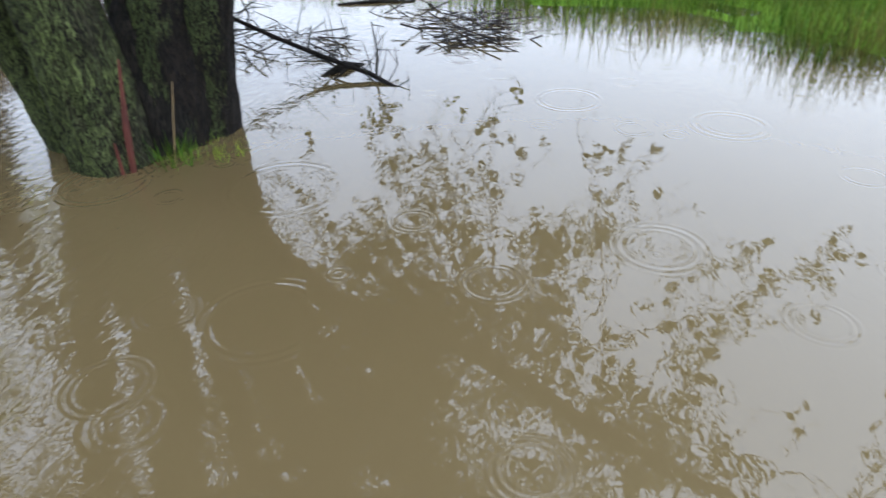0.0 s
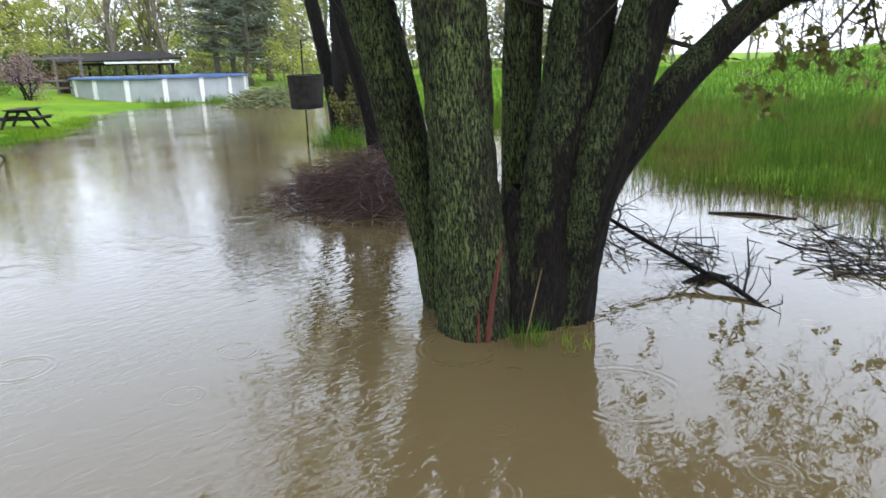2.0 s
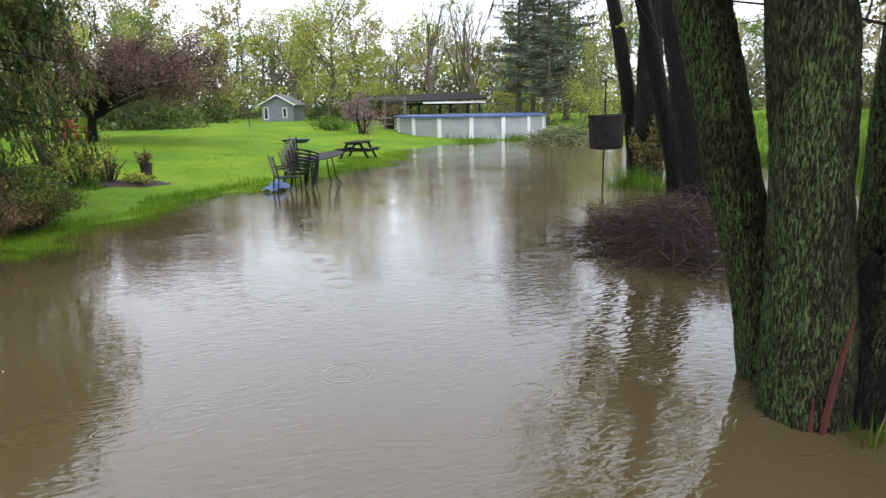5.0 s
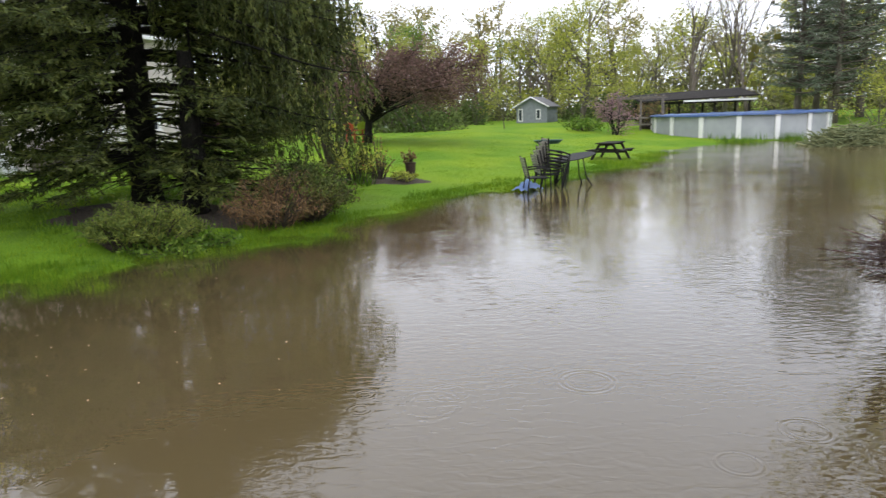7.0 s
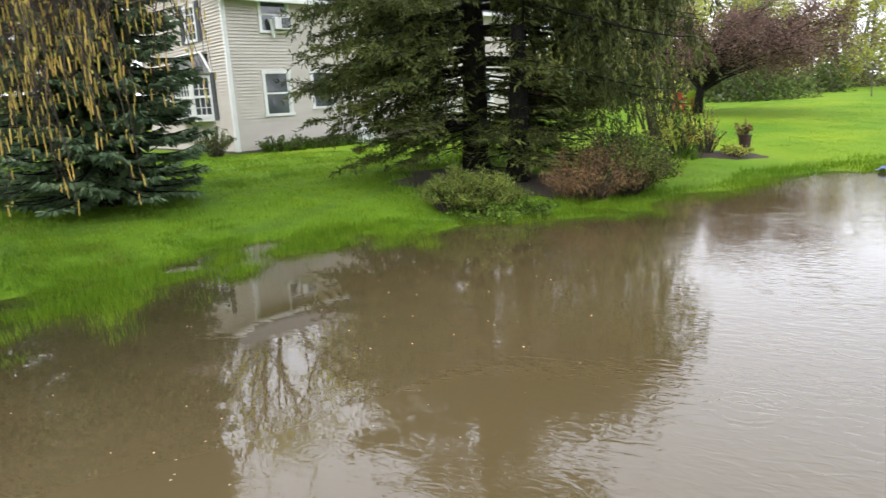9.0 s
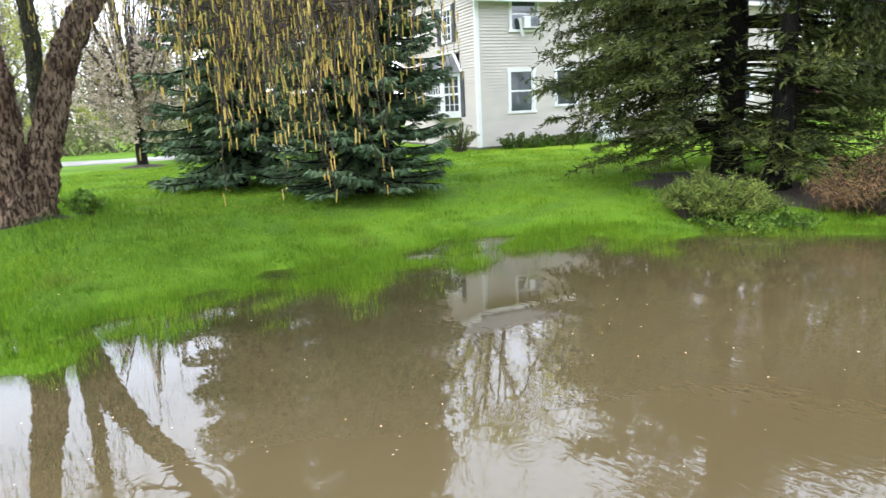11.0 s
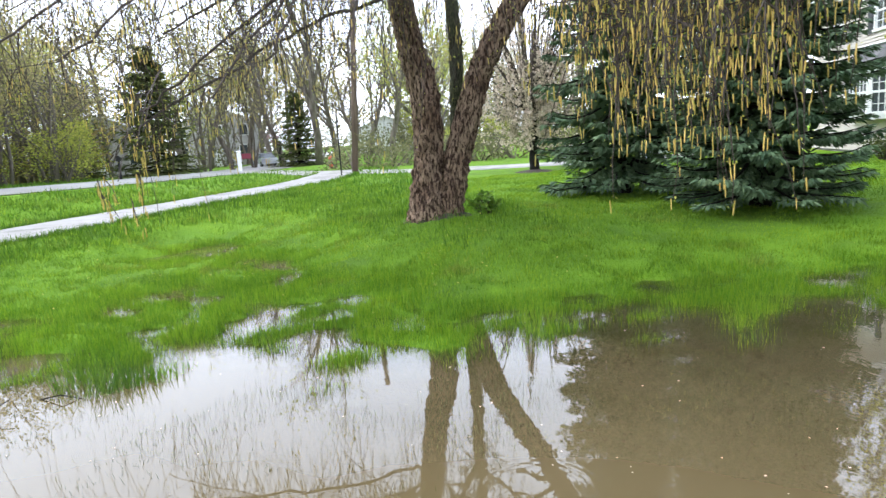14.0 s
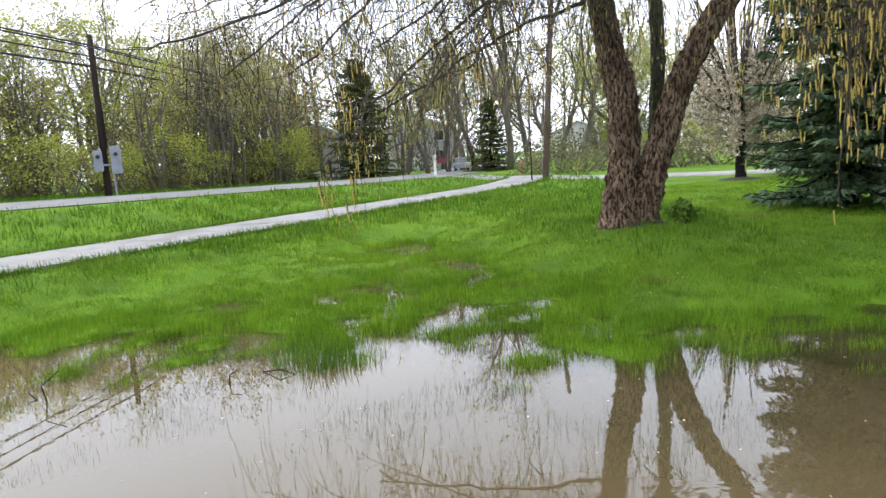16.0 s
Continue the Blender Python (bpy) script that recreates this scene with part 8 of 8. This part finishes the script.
for az, d, kind, s in ((-2.5, 72, lush, 0.75), (2.5, 66, lush, 0.8), (-16.5, 78, lush, 0.75), (8.0, 60, lush, 0.9), (14, 56, lush, 0.9), (-27.5, 80, lush, 0.6), (-7, 80, dull, 1.0), (-4.5, 95, green, 1.1), (-9.5, 90, yg, 0.9), (-1, 85, dull, 1.1), (2, 70, green, 1.0), (5, 78, dull, 1.15), (9, 70, yg, 1.2),
                       (15, 68, dull, 1.2), (19, 60, green, 1.1), (23, 58, dull, 1.1), (-15, 85, dull, 1.0), (-17.5, 75, yg, 0.8), (-22.5, 66, bare, 1.05), (-24.6, 60, bare, 0.95),
                       (-19, 90, dull, 0.9), (-23, 100, dull, 0.9), (-27, 95, dull, 0.9), (-30, 70, yg, 0.75), (-33.5, 48, multi, 0.7), (-36, 60, dull, 1.0), (-39, 50, green, 0.9),
                       (-43, 70, dull, 1.0), (-47, 80, green, 1.0), (-52, 90, dull, 1.0), (28, 50, bare, 1.5), (33, 46, dull, 1.3), (38, 48, bare, 1.6), (43, 46, bare, 1.5), (50, 60, dull, 1.0),
                       (57, 58, dull, 1.0), (62, 52, yg, 0.9), (66, 60, dull, 1.0), (70, 55, bare, 1.0), (75, 62, dull, 0.95), (79, 70, yg, 0.9)):
    again(kind, *polar(az + rngp.uniform(-0.4, 0.4), d), rngp.uniform(0, 360), s * rngp.uniform(0.92, 1.08))
for az, d, kind, s in ((30, 37, bare, 1.5), (34.5, 36, yg, 1.25), (39, 38, bare, 1.65), (43.5, 37, yg, 1.3), (47, 40, bare, 1.7), (51.5, 38, dull, 1.35), (56, 40, bare, 1.6), (60.5, 42, yg, 1.3), (25, 40, bare, 1.5)):
    again(kind, *polar(az, d), rngp.uniform(0, 360), s)
for az, d, s in ((-3, 72, 1.0), (0.5, 66, 0.9), (3, 60, 1.0), (7, 55, 0.9), (11, 52, 1.0), (-10.5, 68, 1.0), (-13.5, 64, 0.9), (-16.5, 68, 1.0), (-18.5, 60, 0.7), (-26.5, 62, 0.9), (-28.5, 64, 0.8),
                 (-33, 46, 0.8), (-35.5, 40, 0.9), (16, 50, 1.0), (20, 48, 1.0), (66, 46, 0.7), (70, 44, 0.6), (75, 48, 0.7), (80, 52, 0.8)):
    again(bushy, *polar(az, d), rngp.uniform(0, 360), s * rngp.uniform(0.85, 1.15))
# dark pines beside the pool
pine = conifer("pine_tree", 211, 13.5, 3.4, 2.4, 22, 7, M_NEEDLE_P, "tall soft grey-green pine with bare lower trunk", 0.12, 0.24, 7, 0.24, M_FARBARK, 0.4, 0.6, 13, jit=0.9, hang=0.3, slim=0.17)
place(pine, *polar(-27.8, 52), 0)
for az, d, s in ((-30.2, 50, 0.95), (-31.8, 54, 1.05), (-29.0, 58, 1.0)):
    again(pine, *polar(az, d), rngp.uniform(0, 360), s)
# magenta blossom by the shelter
place(broad_tree("redbud", 212, 3.0, 0.10, M_LEAF_MAG, "small redbud in pink blossom by the shelter", M_DARKBARK, 1, 0.085, 0.3, 0.0, levels=3, kids=(9, 6, 4), first=0.10, angle=(50, 85), stems=3), *polar(-14.3, 39.5), 0, 0.95)
shrub("garden_bush", *polar(-12.0, 42), 1.7, 0.75, 900, 40, M_LEAF_G, "green bush beside the shelter", 213, 0.16)
shrub("garden_bush", *polar(-16.9, 44), 1.2, 1.9, 700, 50, M_LEAF_BROWN, "brown twiggy bush beside the shelter", 214, 0.12)
tuft("pool_weeds", *polar(-27.2, 39), 0.9, 260, 0.5, M_TALL, "green weeds at the foot of the pool wall", 215, "plant", w=0.02)
tuft("pool_weeds", *polar(-24.2, 36.6), 1.2, 260, 0.35, M_TALL, "green weeds at the foot of the pool wall", 216, "plant", w=0.02)
place(broad_tree("sapling", 217, 3.6, 0.04, M_LEAF_YG, "thin staked sapling on the lawn", None, 1, 0.12, 0.2, 0.0, levels=2), *polar(-5.2, 46), 0)
# far treeline beyond the meadow
for az in range(-64, -112, -6):
    again(rngp.choice((dull, green, bare)), *polar(az, 120 + rngp.uniform(-12, 12)), rngp.uniform(0, 360), 1.0)
rngf = random.Random(404)
olive = [(az + rngf.uniform(-0.8, 0.8), rngf.uniform(85, 125), rngf.uniform(12, 17)) for az in np.arange(-62, 84, 2.2) if not 24 < az < 58]
far_woods("far_woods", 1, olive, M_LEAF_DULL, "distant wood in dull olive spring leaf", 0.40, 1700)
fresh = [(az + rngf.uniform(-0.8, 0.8), rngf.uniform(70, 92), rngf.uniform(8, 13)) for az in np.arange(-34, 84, 3.4) if not 24 < az < 58]
far_woods("far_woods", 2, fresh, M_LEAF_YG, "distant trees in fresh yellow green leaf", 0.32, 1700)
belt = [(az + rngf.uniform(-0.6, 0.6), rngf.uniform(78, 100), rngf.uniform(4.0, 8.5), rngf.uniform(2.4, 4.0)) for az in np.arange(-62, 84, 1.7) if not 24 < az < 58]
undergrowth("undergrowth_belt", 5, belt, M_WOODS, "soft olive belt of undergrowth behind the gardens", 0.46, 1000)
low_row = [(az + rngf.uniform(-0.5, 0.5), rngf.uniform(58, 64) - (14 if az > -1 else 0), rngf.uniform(1.6, 3.2), rngf.uniform(1.5, 2.2)) for az in np.arange(-20, 27, 1.4) if not -10.5 < az < -4]
undergrowth("garden_hedge", 6, low_row, M_HEDGE, "loose green hedge along the end of the back lawn", 0.26, 900)
far_woods("far_woods", 8, [(az + rngf.uniform(-0.7, 0.7), rngf.uniform(115, 145), rngf.uniform(9, 14)) for az in np.arange(-116, -48, 1.7)], M_LEAF_BROWN, "bare brown wood at the end of the meadow", 0.5, 160)


# ---------------------------------------------------------------- along the road
def roadside(u, w):
    b = max(u - 22, 0)
    ww = w + 0.42 * b * b / (b + 9)
    return u * AX.x + ww * NX.x, u * AX.y + ww * NX.y


# thicket on the far side
rngw = random.Random(123)
for k in range(46):
    u, w = -6 + k * 0.97 + rngw.uniform(-0.8, 0.8), 28.5 + rngw.choice((0, 1.5, 4.0, 8.0, 13.0)) + rngw.uniform(-0.6, 0.8)
    if u > 34 and w < 34:
        continue
    size = rngw.uniform(0.8, 1.05) if w < 33 else rngw.uniform(1.0, 1.25)
    again(multi if rngw.random() < (0.6 if u < 21 else 0.3) else multi2, *roadside(u, w), rngw.uniform(0, 360), size * (0.84 if u < 21 else 1.0))
for k in range(36):
    u, w = -6 + k * 1.15 + rngw.uniform(-0.6, 0.6), 27.8 + rngw.uniform(0, 3.5)
    if u > 33:
        continue
    again(bushy, *roadside(u, w), rngw.uniform(0, 360), rngw.uniform(0.45, 1.0))
# street trees further on
for az, d, kind, s in ((103.5, 60, multi2, 1.1), (101, 66, bare, 1.0), (99, 72, dull, 1.1), (96, 80, bare, 1.2), (93.2, 62, bare, 1.05), (90.2, 56, bare, 1.25), (88.6, 70, dull, 1.0),
                       (86, 80, bare, 1.2), (84, 64, yg, 0.9), (82, 76, dull, 1.1), (81, 90, bare, 1.2), (92, 95, dull, 1.1), (95, 100, yg, 1.0), (98, 95, green, 1.0), (87, 105, dull, 1.2), (78, 85, bare, 1.1), (99.3, 56, multi2, 0.85), (97.2, 58, bare, 0.9), (95.6, 62, multi2, 0.8), (101.8, 54, multi, 0.7), (94.2, 66, dull, 0.9)):
    again(kind, *polar(az, d), rngw.uniform(0, 360), s * 1.25)
spr = conifer("street_spruce", 301, 8.5, 2.9, 0.3, 18, 9, M_NEEDLE_D, "dark green spruce in a front garden", 0.22, 0.30, 7, 0.15, fill=12, power=0.7)
place(spr, *polar(91.8, 58), 0, 0.75)
again(spr, *polar(102.8, 46), 60, 0.95)
again(spr, *polar(108.3, 52), 140, 0.8)


def weeping_cherry():
    rng = random.Random(31)
    x, y = -24.6, 8.1
    t = thing("weeping_cherry", (x, y, gz(x, y)), "weeping cherry with pale pink blossom on hanging twigs", "tree")
    a = Acc()
    tip, d = bark_tube(a, [(0, 0, -0.2), (0.0, 0, 0.6), (0.03, 0.02, 1.4), (0.0, 0, 2.2)], [.22, .17, .15, .14], 16, 0.1, 0.05, 6, 0.1, 2)
    part("trunk", a, M_DARKBARK, t, smooth=True)
    wood, bl = Acc(), Acc()
    for k in range(54):
        q = rng.uniform(0, 6.28)
        reach, top = rng.uniform(0.4, 2.1), rng.uniform(3.2, 8.2)
        e = Vector((reach * math.cos(q), reach * math.sin(q), top))
        pts, rad = catmull([Vector((0, 0, rng.uniform(1.3, 2.2))), e * 0.55 + Vector((0, 0, 0.9)), e], [0.05, 0.03, 0.014], 0.3)
        wood.tube(pts, rad, 4, cap=False)
        for j in range(9):
            p = pts[rng.randrange(len(pts) // 3, len(pts))].copy()
            ln = rng.uniform(0.9, min(3.6, max(p.z - 0.9, 1.0)))
            pp = [p]
            for i in range(6):
                pp.append(pp[-1] + Vector((0.05 * math.cos(q) + rng.uniform(-0.04, 0.04), 0.05 * math.sin(q) + rng.uniform(-0.04, 0.04), -ln / 6)))
            wood.tube(pp, [0.006, 0.005, 0.005, 0.004, 0.004, 0.003, 0.002], 3, cap=False)
            for _ in range(48):
                i = rng.randrange(1, 7)
                c = pp[i] + rand_dir(rng) * 0.06
                u = rand_dir(rng) * rng.uniform(0.05, 0.10)
                bl.leaf(c, u, u.cross(rand_dir(rng)) * 0.5)
    part("twig_work", wood, M_TWIG, t, kind="stuff")
    part("blossom", bl, M_LEAF_PINK, t, "pale pink blossom")
    a = Acc()
    a.v = [(0, 0, 0.09)] + [(1.1 * math.cos(0.3307 * k) * (1 + 0.1 * math.sin(2 * k)), 0.9 * math.sin(0.3307 * k), -0.04) for k in range(19)]
    a.f = [(0, 1 + k, 1 + (k + 1) % 19) for k in range(19)]
    single("mulch_ring", a, M_MULCH, "ring of dark mulch round the cherry", "mulch", (x, y, gz(x, y) + 0.02))


weeping_cherry()


def utility_pole(x, y, h, r, mat, label, lean=0.0, boxes=False, arm=True, tilt=0.0):
    t = thing("utility_pole", (x, y, gz(x, y)), label, "utility pole", "utility poles", rz=lean)
    part("pole", Acc().tube([(0, 0, -0.3), (0.5 * tilt * h + 0.01, 0, h * 0.5), (tilt * h, 0.01, h)], [r, r * 0.88, r * 0.72], 12), mat, t, smooth=True)
    if arm:
        part("cross_arm", Acc().box(tilt * h - 0.9, -0.06, h - 0.55, tilt * h + 0.9, 0.06, h - 0.43), mat, t)
        for k in (-0.8, -0.3, 0.3, 0.8):
            part("insulator", Acc().tube([(tilt * h + k, 0, h - 0.43), (tilt * h + k, 0, h - 0.28)], [0.035, 0.03], 7), M_STEEL, t)
    if boxes:
        for bx, bz, bw, bh in ((-0.36, 1.00, 0.32, 0.80), (0.24, 0.88, 0.38, 1.08)):
            b = part("meter_box", Acc().box(bx, -0.34, bz, bx + bw, -0.13, bz + bh, bevel=0.02), M_STEEL, t, "blue grey metal meter box")
            part("meter", Acc().tube([(bx + bw / 2, -0.34, bz + bh * 0.7), (bx + bw / 2, -0.42, bz + bh * 0.7)], [0.08, 0.075], 12), M_GLASS, b)
        part("bracket", Acc().box(-0.5, -0.13, 1.2, 0.58, -0.09, 1.28), M_STEEL, t)
        part("conduit", Acc().tube([(0.18, -0.12, 1.9), (0.16, -0.14, 3.0), (0.12, -0.13, h - 1.0)], [0.03] * 3, 7), M_DARKPOLE, t)
        part("conduit", Acc().tube([(0.3, -0.2, -0.2), (0.3, -0.2, 0.92)], [0.04] * 2, 7), M_STEEL, t)
    return t


P1 = polar(122.7, 29.3)
utility_pole(*P1, 6.2, 0.14, M_DARKPOLE, "dark creosoted utility pole with grey meter boxes", 122.7, True, arm=False, tilt=0.012)
P2 = polar(100.9, 72.0)
utility_pole(*P2, 6.6, 0.15, M_DARKPOLE, "dark utility pole beyond the road", 103)
P3 = polar(87.2, 33.0)
utility_pole(*P3, 10.0, 0.16, M_POLE, "brown weathered utility pole beside the drive", 87, arm=False, tilt=0.075)
wires = thing("power_lines", (0, 0, 0), "bundle of black overhead power cables along the road", "power lines")
along = Vector((-math.sin(radians(87.4)), math.cos(radians(87.4))))
for k, (z0, off) in enumerate(((7.05, 0.16), (6.88, -0.16), (6.62, 0.16), (6.24, 0.17))):
    pts = []
    for lo, hi, dip in ((-45.0, 0.0, 0.45), (0.0, 47.5, 0.35), (47.5, 95.0, 0.45)):
        for i in range(12):
            f = i / 12
            d = lo + (hi - lo) * f
            pts.append((P1[0] + along.x * d - along.y * off, P1[1] + along.y * d + along.x * off, z0 + 0.004 * d - dip * 4 * f * (1 - f) * 0.5))
    part("cable", Acc().tube(pts, [0.030 if k < 3 else 0.038] * len(pts), 5), M_CABLE, wires)

# letter box, hydrant, signs
x, y = polar(105.5, 38.5)
t = thing("letter_box", (x, y, gz(x, y)), "black letter box on a post across the road", "mailbox", rz=105)
part("post", Acc().box(-0.06, -0.06, -0.2, 0.06, 0.06, 1.0), M_BLACK, t)
a = Acc()
for yy in (-0.28, 0.28):
    a.v += [(-0.11, yy, 1.0), (0.11, yy, 1.0), (0.11, yy, 1.16), (0.07, yy, 1.23), (0.0, yy, 1.26), (-0.07, yy, 1.23), (-0.11, yy, 1.16)]
a.f = [tuple(range(7)), tuple(reversed(range(7, 14)))] + [(k, 7 + k, 7 + (k + 1) % 7, (k + 1) % 7) for k in range(7)]
part("box", a, M_BLACK, t)
x, y = polar(89.2, 44)
t = thing("fire_hydrant", (x, y, gz(x, y)), "red fire hydrant on the verge", "hydrant")
part("barrel", Acc().tube([(0, 0, -0.1), (0, 0, 0.06), (0, 0, 0.07), (0, 0, 0.55), (0, 0, 0.60), (0, 0, 0.74), (0, 0, 0.82)], [0.17, 0.17, 0.12, 0.12, 0.15, 0.10, 0.03], 14), M_RED, t)
part("nozzle", Acc().tube([(-0.24, 0, 0.45), (0.24, 0, 0.45)], [0.06, 0.06], 10), M_RED, t)
x, y = polar(96.6, 44)
t = thing("post_sign", (x, y, gz(x, y)), "white post with a small hanging sign in a front garden", "sign", rz=97)
part("post", Acc().box(-0.12, -0.12, -0.1, 0.12, 0.12, 1.25), M_TRIM, t)
part("cap", Acc().box(-0.16, -0.16, 1.25, 0.16, 0.16, 1.33, bevel=0.05), M_TRIM, t)
part("board", Acc().box(0.16, -0.03, 0.80, 0.72, 0.03, 1.14), M_CARRED, t)
x, y = polar(88.3, 31)
t = thing("road_sign", (x, y, gz(x, y)), "thin dark sign post seen edge on", "sign", rz=0)
part("post", Acc().box(-0.03, -0.03, -0.2, 0.03, 0.03, 2.6), M_BLACK, t)
part("plate", Acc().box(-0.20, -0.045, 2.05, 0.20, -0.032, 2.6), M_STEEL, t)


def car(x, y, rz, paint, label):
    t = thing("parked_car", (x, y, gz(x, y)), label, "car", "parked cars", rz=rz)
    prof = [(-2.2, 0.35), (-2.22, 0.62), (-2.05, 0.82), (-1.1, 0.92), (1.75, 0.95), (2.15, 0.88), (2.2, 0.6), (2.15, 0.35)]
    body = Acc()
    for s, wd in ((-1, 0.80), (-1, 0.88), (1, 0.88), (1, 0.80)):
        for xx, zz in prof:
            body.v.append((xx, s * (wd if zz > 0.5 else wd - 0.03), zz))
    n = len(prof)
    for j in range(3):
        for k in range(n - 1):
            body.f.append((j * n + k, j * n + k + 1, (j + 1) * n + k + 1, (j + 1) * n + k))
        body.f.append((j * n + n - 1, j * n, (j + 1) * n, (j + 1) * n + n - 1))
    body.f += [tuple(reversed(range(n))), tuple(3 * n + k for k in range(n))]
    part("body", body, paint, t, smooth=False)
    cab = Acc()
    for s in (-1, 1):
        cab.v += [(-1.05, s * 0.80, 0.92), (1.7, s * 0.80, 0.95), (1.15, s * 0.62, 1.45), (-0.25, s * 0.62, 1.47)]
    cab.f = [(0, 1, 2, 3), (7, 6, 5, 4), (3, 2, 6, 7), (0, 3, 7, 4), (1, 5, 6, 2)]
    part("cabin", cab, M_GLASS, t, "dark glass cabin")
    part("roof", Acc().box(-0.28, -0.63, 1.455, 1.18, 0.63, 1.50, bevel=0.03), paint, t)
    for sx in (-1.35, 1.4):
        for sy in (-0.82, 0.64):
            wh = part("wheel", Acc().tube([(sx, sy, 0.32), (sx, sy + 0.2, 0.32)], [0.32, 0.32], 16), M_TYRE, t)
            part("rim", Acc().tube([(sx, sy - 0.01, 0.32), (sx, sy + 0.21, 0.32)], [0.19, 0.19], 12), M_STEEL, wh)
    for sy in (-0.68, 0.42):
        part("headlight", Acc().box(-2.25, sy, 0.62, -2.10, sy + 0.26, 0.76), M_GLASS, t)
    part("grille", Acc().box(-2.25, -0.38, 0.50, -2.15, 0.38, 0.70), M_BLACK, t)
    return t


hatch = car(*polar(94.7, 65), 20, M_CARBODY, "silver hatchback parked in a drive across the road")
hatch.matrix_basis = hatch.matrix_basis @ Matrix.Scale(0.85, 4)
car(*polar(65.2, 28.0), 60, M_CARBODY, "silver car parked on the drive behind the firs")


def far_house(x, y, rz, w, d, h, hr, mat, label, cols):
    t = gable_hut("far_house", x, y, rz, w, d, h, hr, mat, label, "house", True, cols)
    return t


far_house(*polar(98.2, 80), 98, 9, 8, 4.8, 6.8, M_HOUSE2, "pale two-storey house across the road", ((-4.2, -3.2, 1.0, 2.4), (2.2, 3.2, 1.0, 2.4), (-4.2, -3.2, 3.4, 4.7), (-0.6, 0.6, 3.4, 4.7), (2.4, 3.4, 3.4, 4.7)))
far_house(*polar(106.5, 56), 106, 8, 7, 2.8, 4.6, M_HOUSE2, "low pale house behind the thicket", ((-3.0, -2.0, 0.9, 2.1), (1.6, 2.8, 0.9, 2.1)))
far_house(*polar(84.5, 95), 84, 10, 8, 3.0, 5.0, M_TRIM, "distant white house down the road", ((-3.0, -2.0, 0.9, 2.1), (1.6, 2.8, 0.9, 2.1)))
place(broad_tree("redbud", 302, 4.2, 0.10, M_LEAF_MAG, "small tree in pink blossom in a front garden", M_DARKBARK, 1, 0.16, 0.2, 0.0, levels=3, kids=(6, 4, 3), first=0.2), *polar(93.4, 60), 0)
far_woods("far_woods", 3, [(az + rngw.uniform(-0.8, 0.8), rngw.uniform(75, 115), rngw.uniform(13, 19) * (0.62 if az > 116 else 1.0)) for az in np.arange(78, 128, 1.4)], M_LEAF_DULL, "distant street trees in thin spring leaf", 0.22, 900)
undergrowth("roadside_growth", 7, [(az + rngw.uniform(-0.6, 0.6), rngw.uniform(74, 92), rngw.uniform(3.0, 6.5), rngw.uniform(2.2, 3.6)) for az in np.arange(76, 128, 1.8)], M_WOODS, "soft olive growth behind the far gardens", 0.34, 480)

# pale flecks that stand in for rain splashes, and bits the rain brought down
rngd = random.Random(515)
a = Acc()
for _ in range(170):
    x, y = rngd.uniform(-6.4, -1.2), rngd.uniform(-2.5, 8.0)
    if gz(x, y) < -0.02:
        q = rngd.uniform(0, 6.28)
        u = Vector((math.cos(q), math.sin(q), 0)) * rngd.uniform(0.010, 0.022)
        a.leaf(Vector((x, y, 0.004)), u, Vector((-u.y, u.x, 0.1 * u.length)) * 0.4)
single("floating_petals", a, M_LEAF_PINK, "pale flecks on the flood that stand in for rain splashes and floating bits", "petals", kind="stuff")
a = Acc()
for _ in range(420):
    x, y = rngd.gauss(-10.5, 2.6), rngd.gauss(0.6, 2.8)
    z = gz(x, y)
    if z > 0.0 and x > -20:
        q = rngd.uniform(0, 6.28)
        u = Vector((math.cos(q), math.sin(q), rngd.uniform(-0.1, 0.3))) * rngd.uniform(0.03, 0.07)
        a.leaf(Vector((x, y, z + rngd.uniform(0.03, 0.07))), u, Vector((-u.y, u.x, 0)) * 0.16)
single("fallen_catkins", a, M_CATKIN, "fallen yellow catkins lying in the wet grass", "catkins", kind="stuff")
undergrowth("garden_hedge", 8, [(az + rngw.uniform(-0.6, 0.6), rngw.uniform(38, 44), rngw.uniform(1.2, 2.8), rngw.uniform(1.2, 2.0)) for az in np.arange(60, 89, 1.5)], M_WOODS, "loose olive hedge beyond the drive", 0.20, 520)
undergrowth("thicket_growth", 9, [(*thick_at, rngw.uniform(3.0, 6.5), rngw.uniform(1.5, 2.6)) for thick_at in [(math.degrees(math.atan2(-p[0], p[1])), math.hypot(*p)) for p in [roadside(-8 + 0.9 * k + rngw.uniform(-0.5, 0.5), 31 + rngw.uniform(0, 7)) for k in range(46)]]], M_THICK, "dense brown olive undergrowth of the roadside thicket", 0.15, 900)
far_woods("far_woods", 4, [(az + rngw.uniform(-0.8, 0.8), rngw.uniform(46, 60), rngw.uniform(9, 13) * (0.72 if az > 116 else 1.0)) for az in np.arange(106, 140, 1.5)], M_THICK, "dull brown olive trees behind the thicket", 0.26, 900)
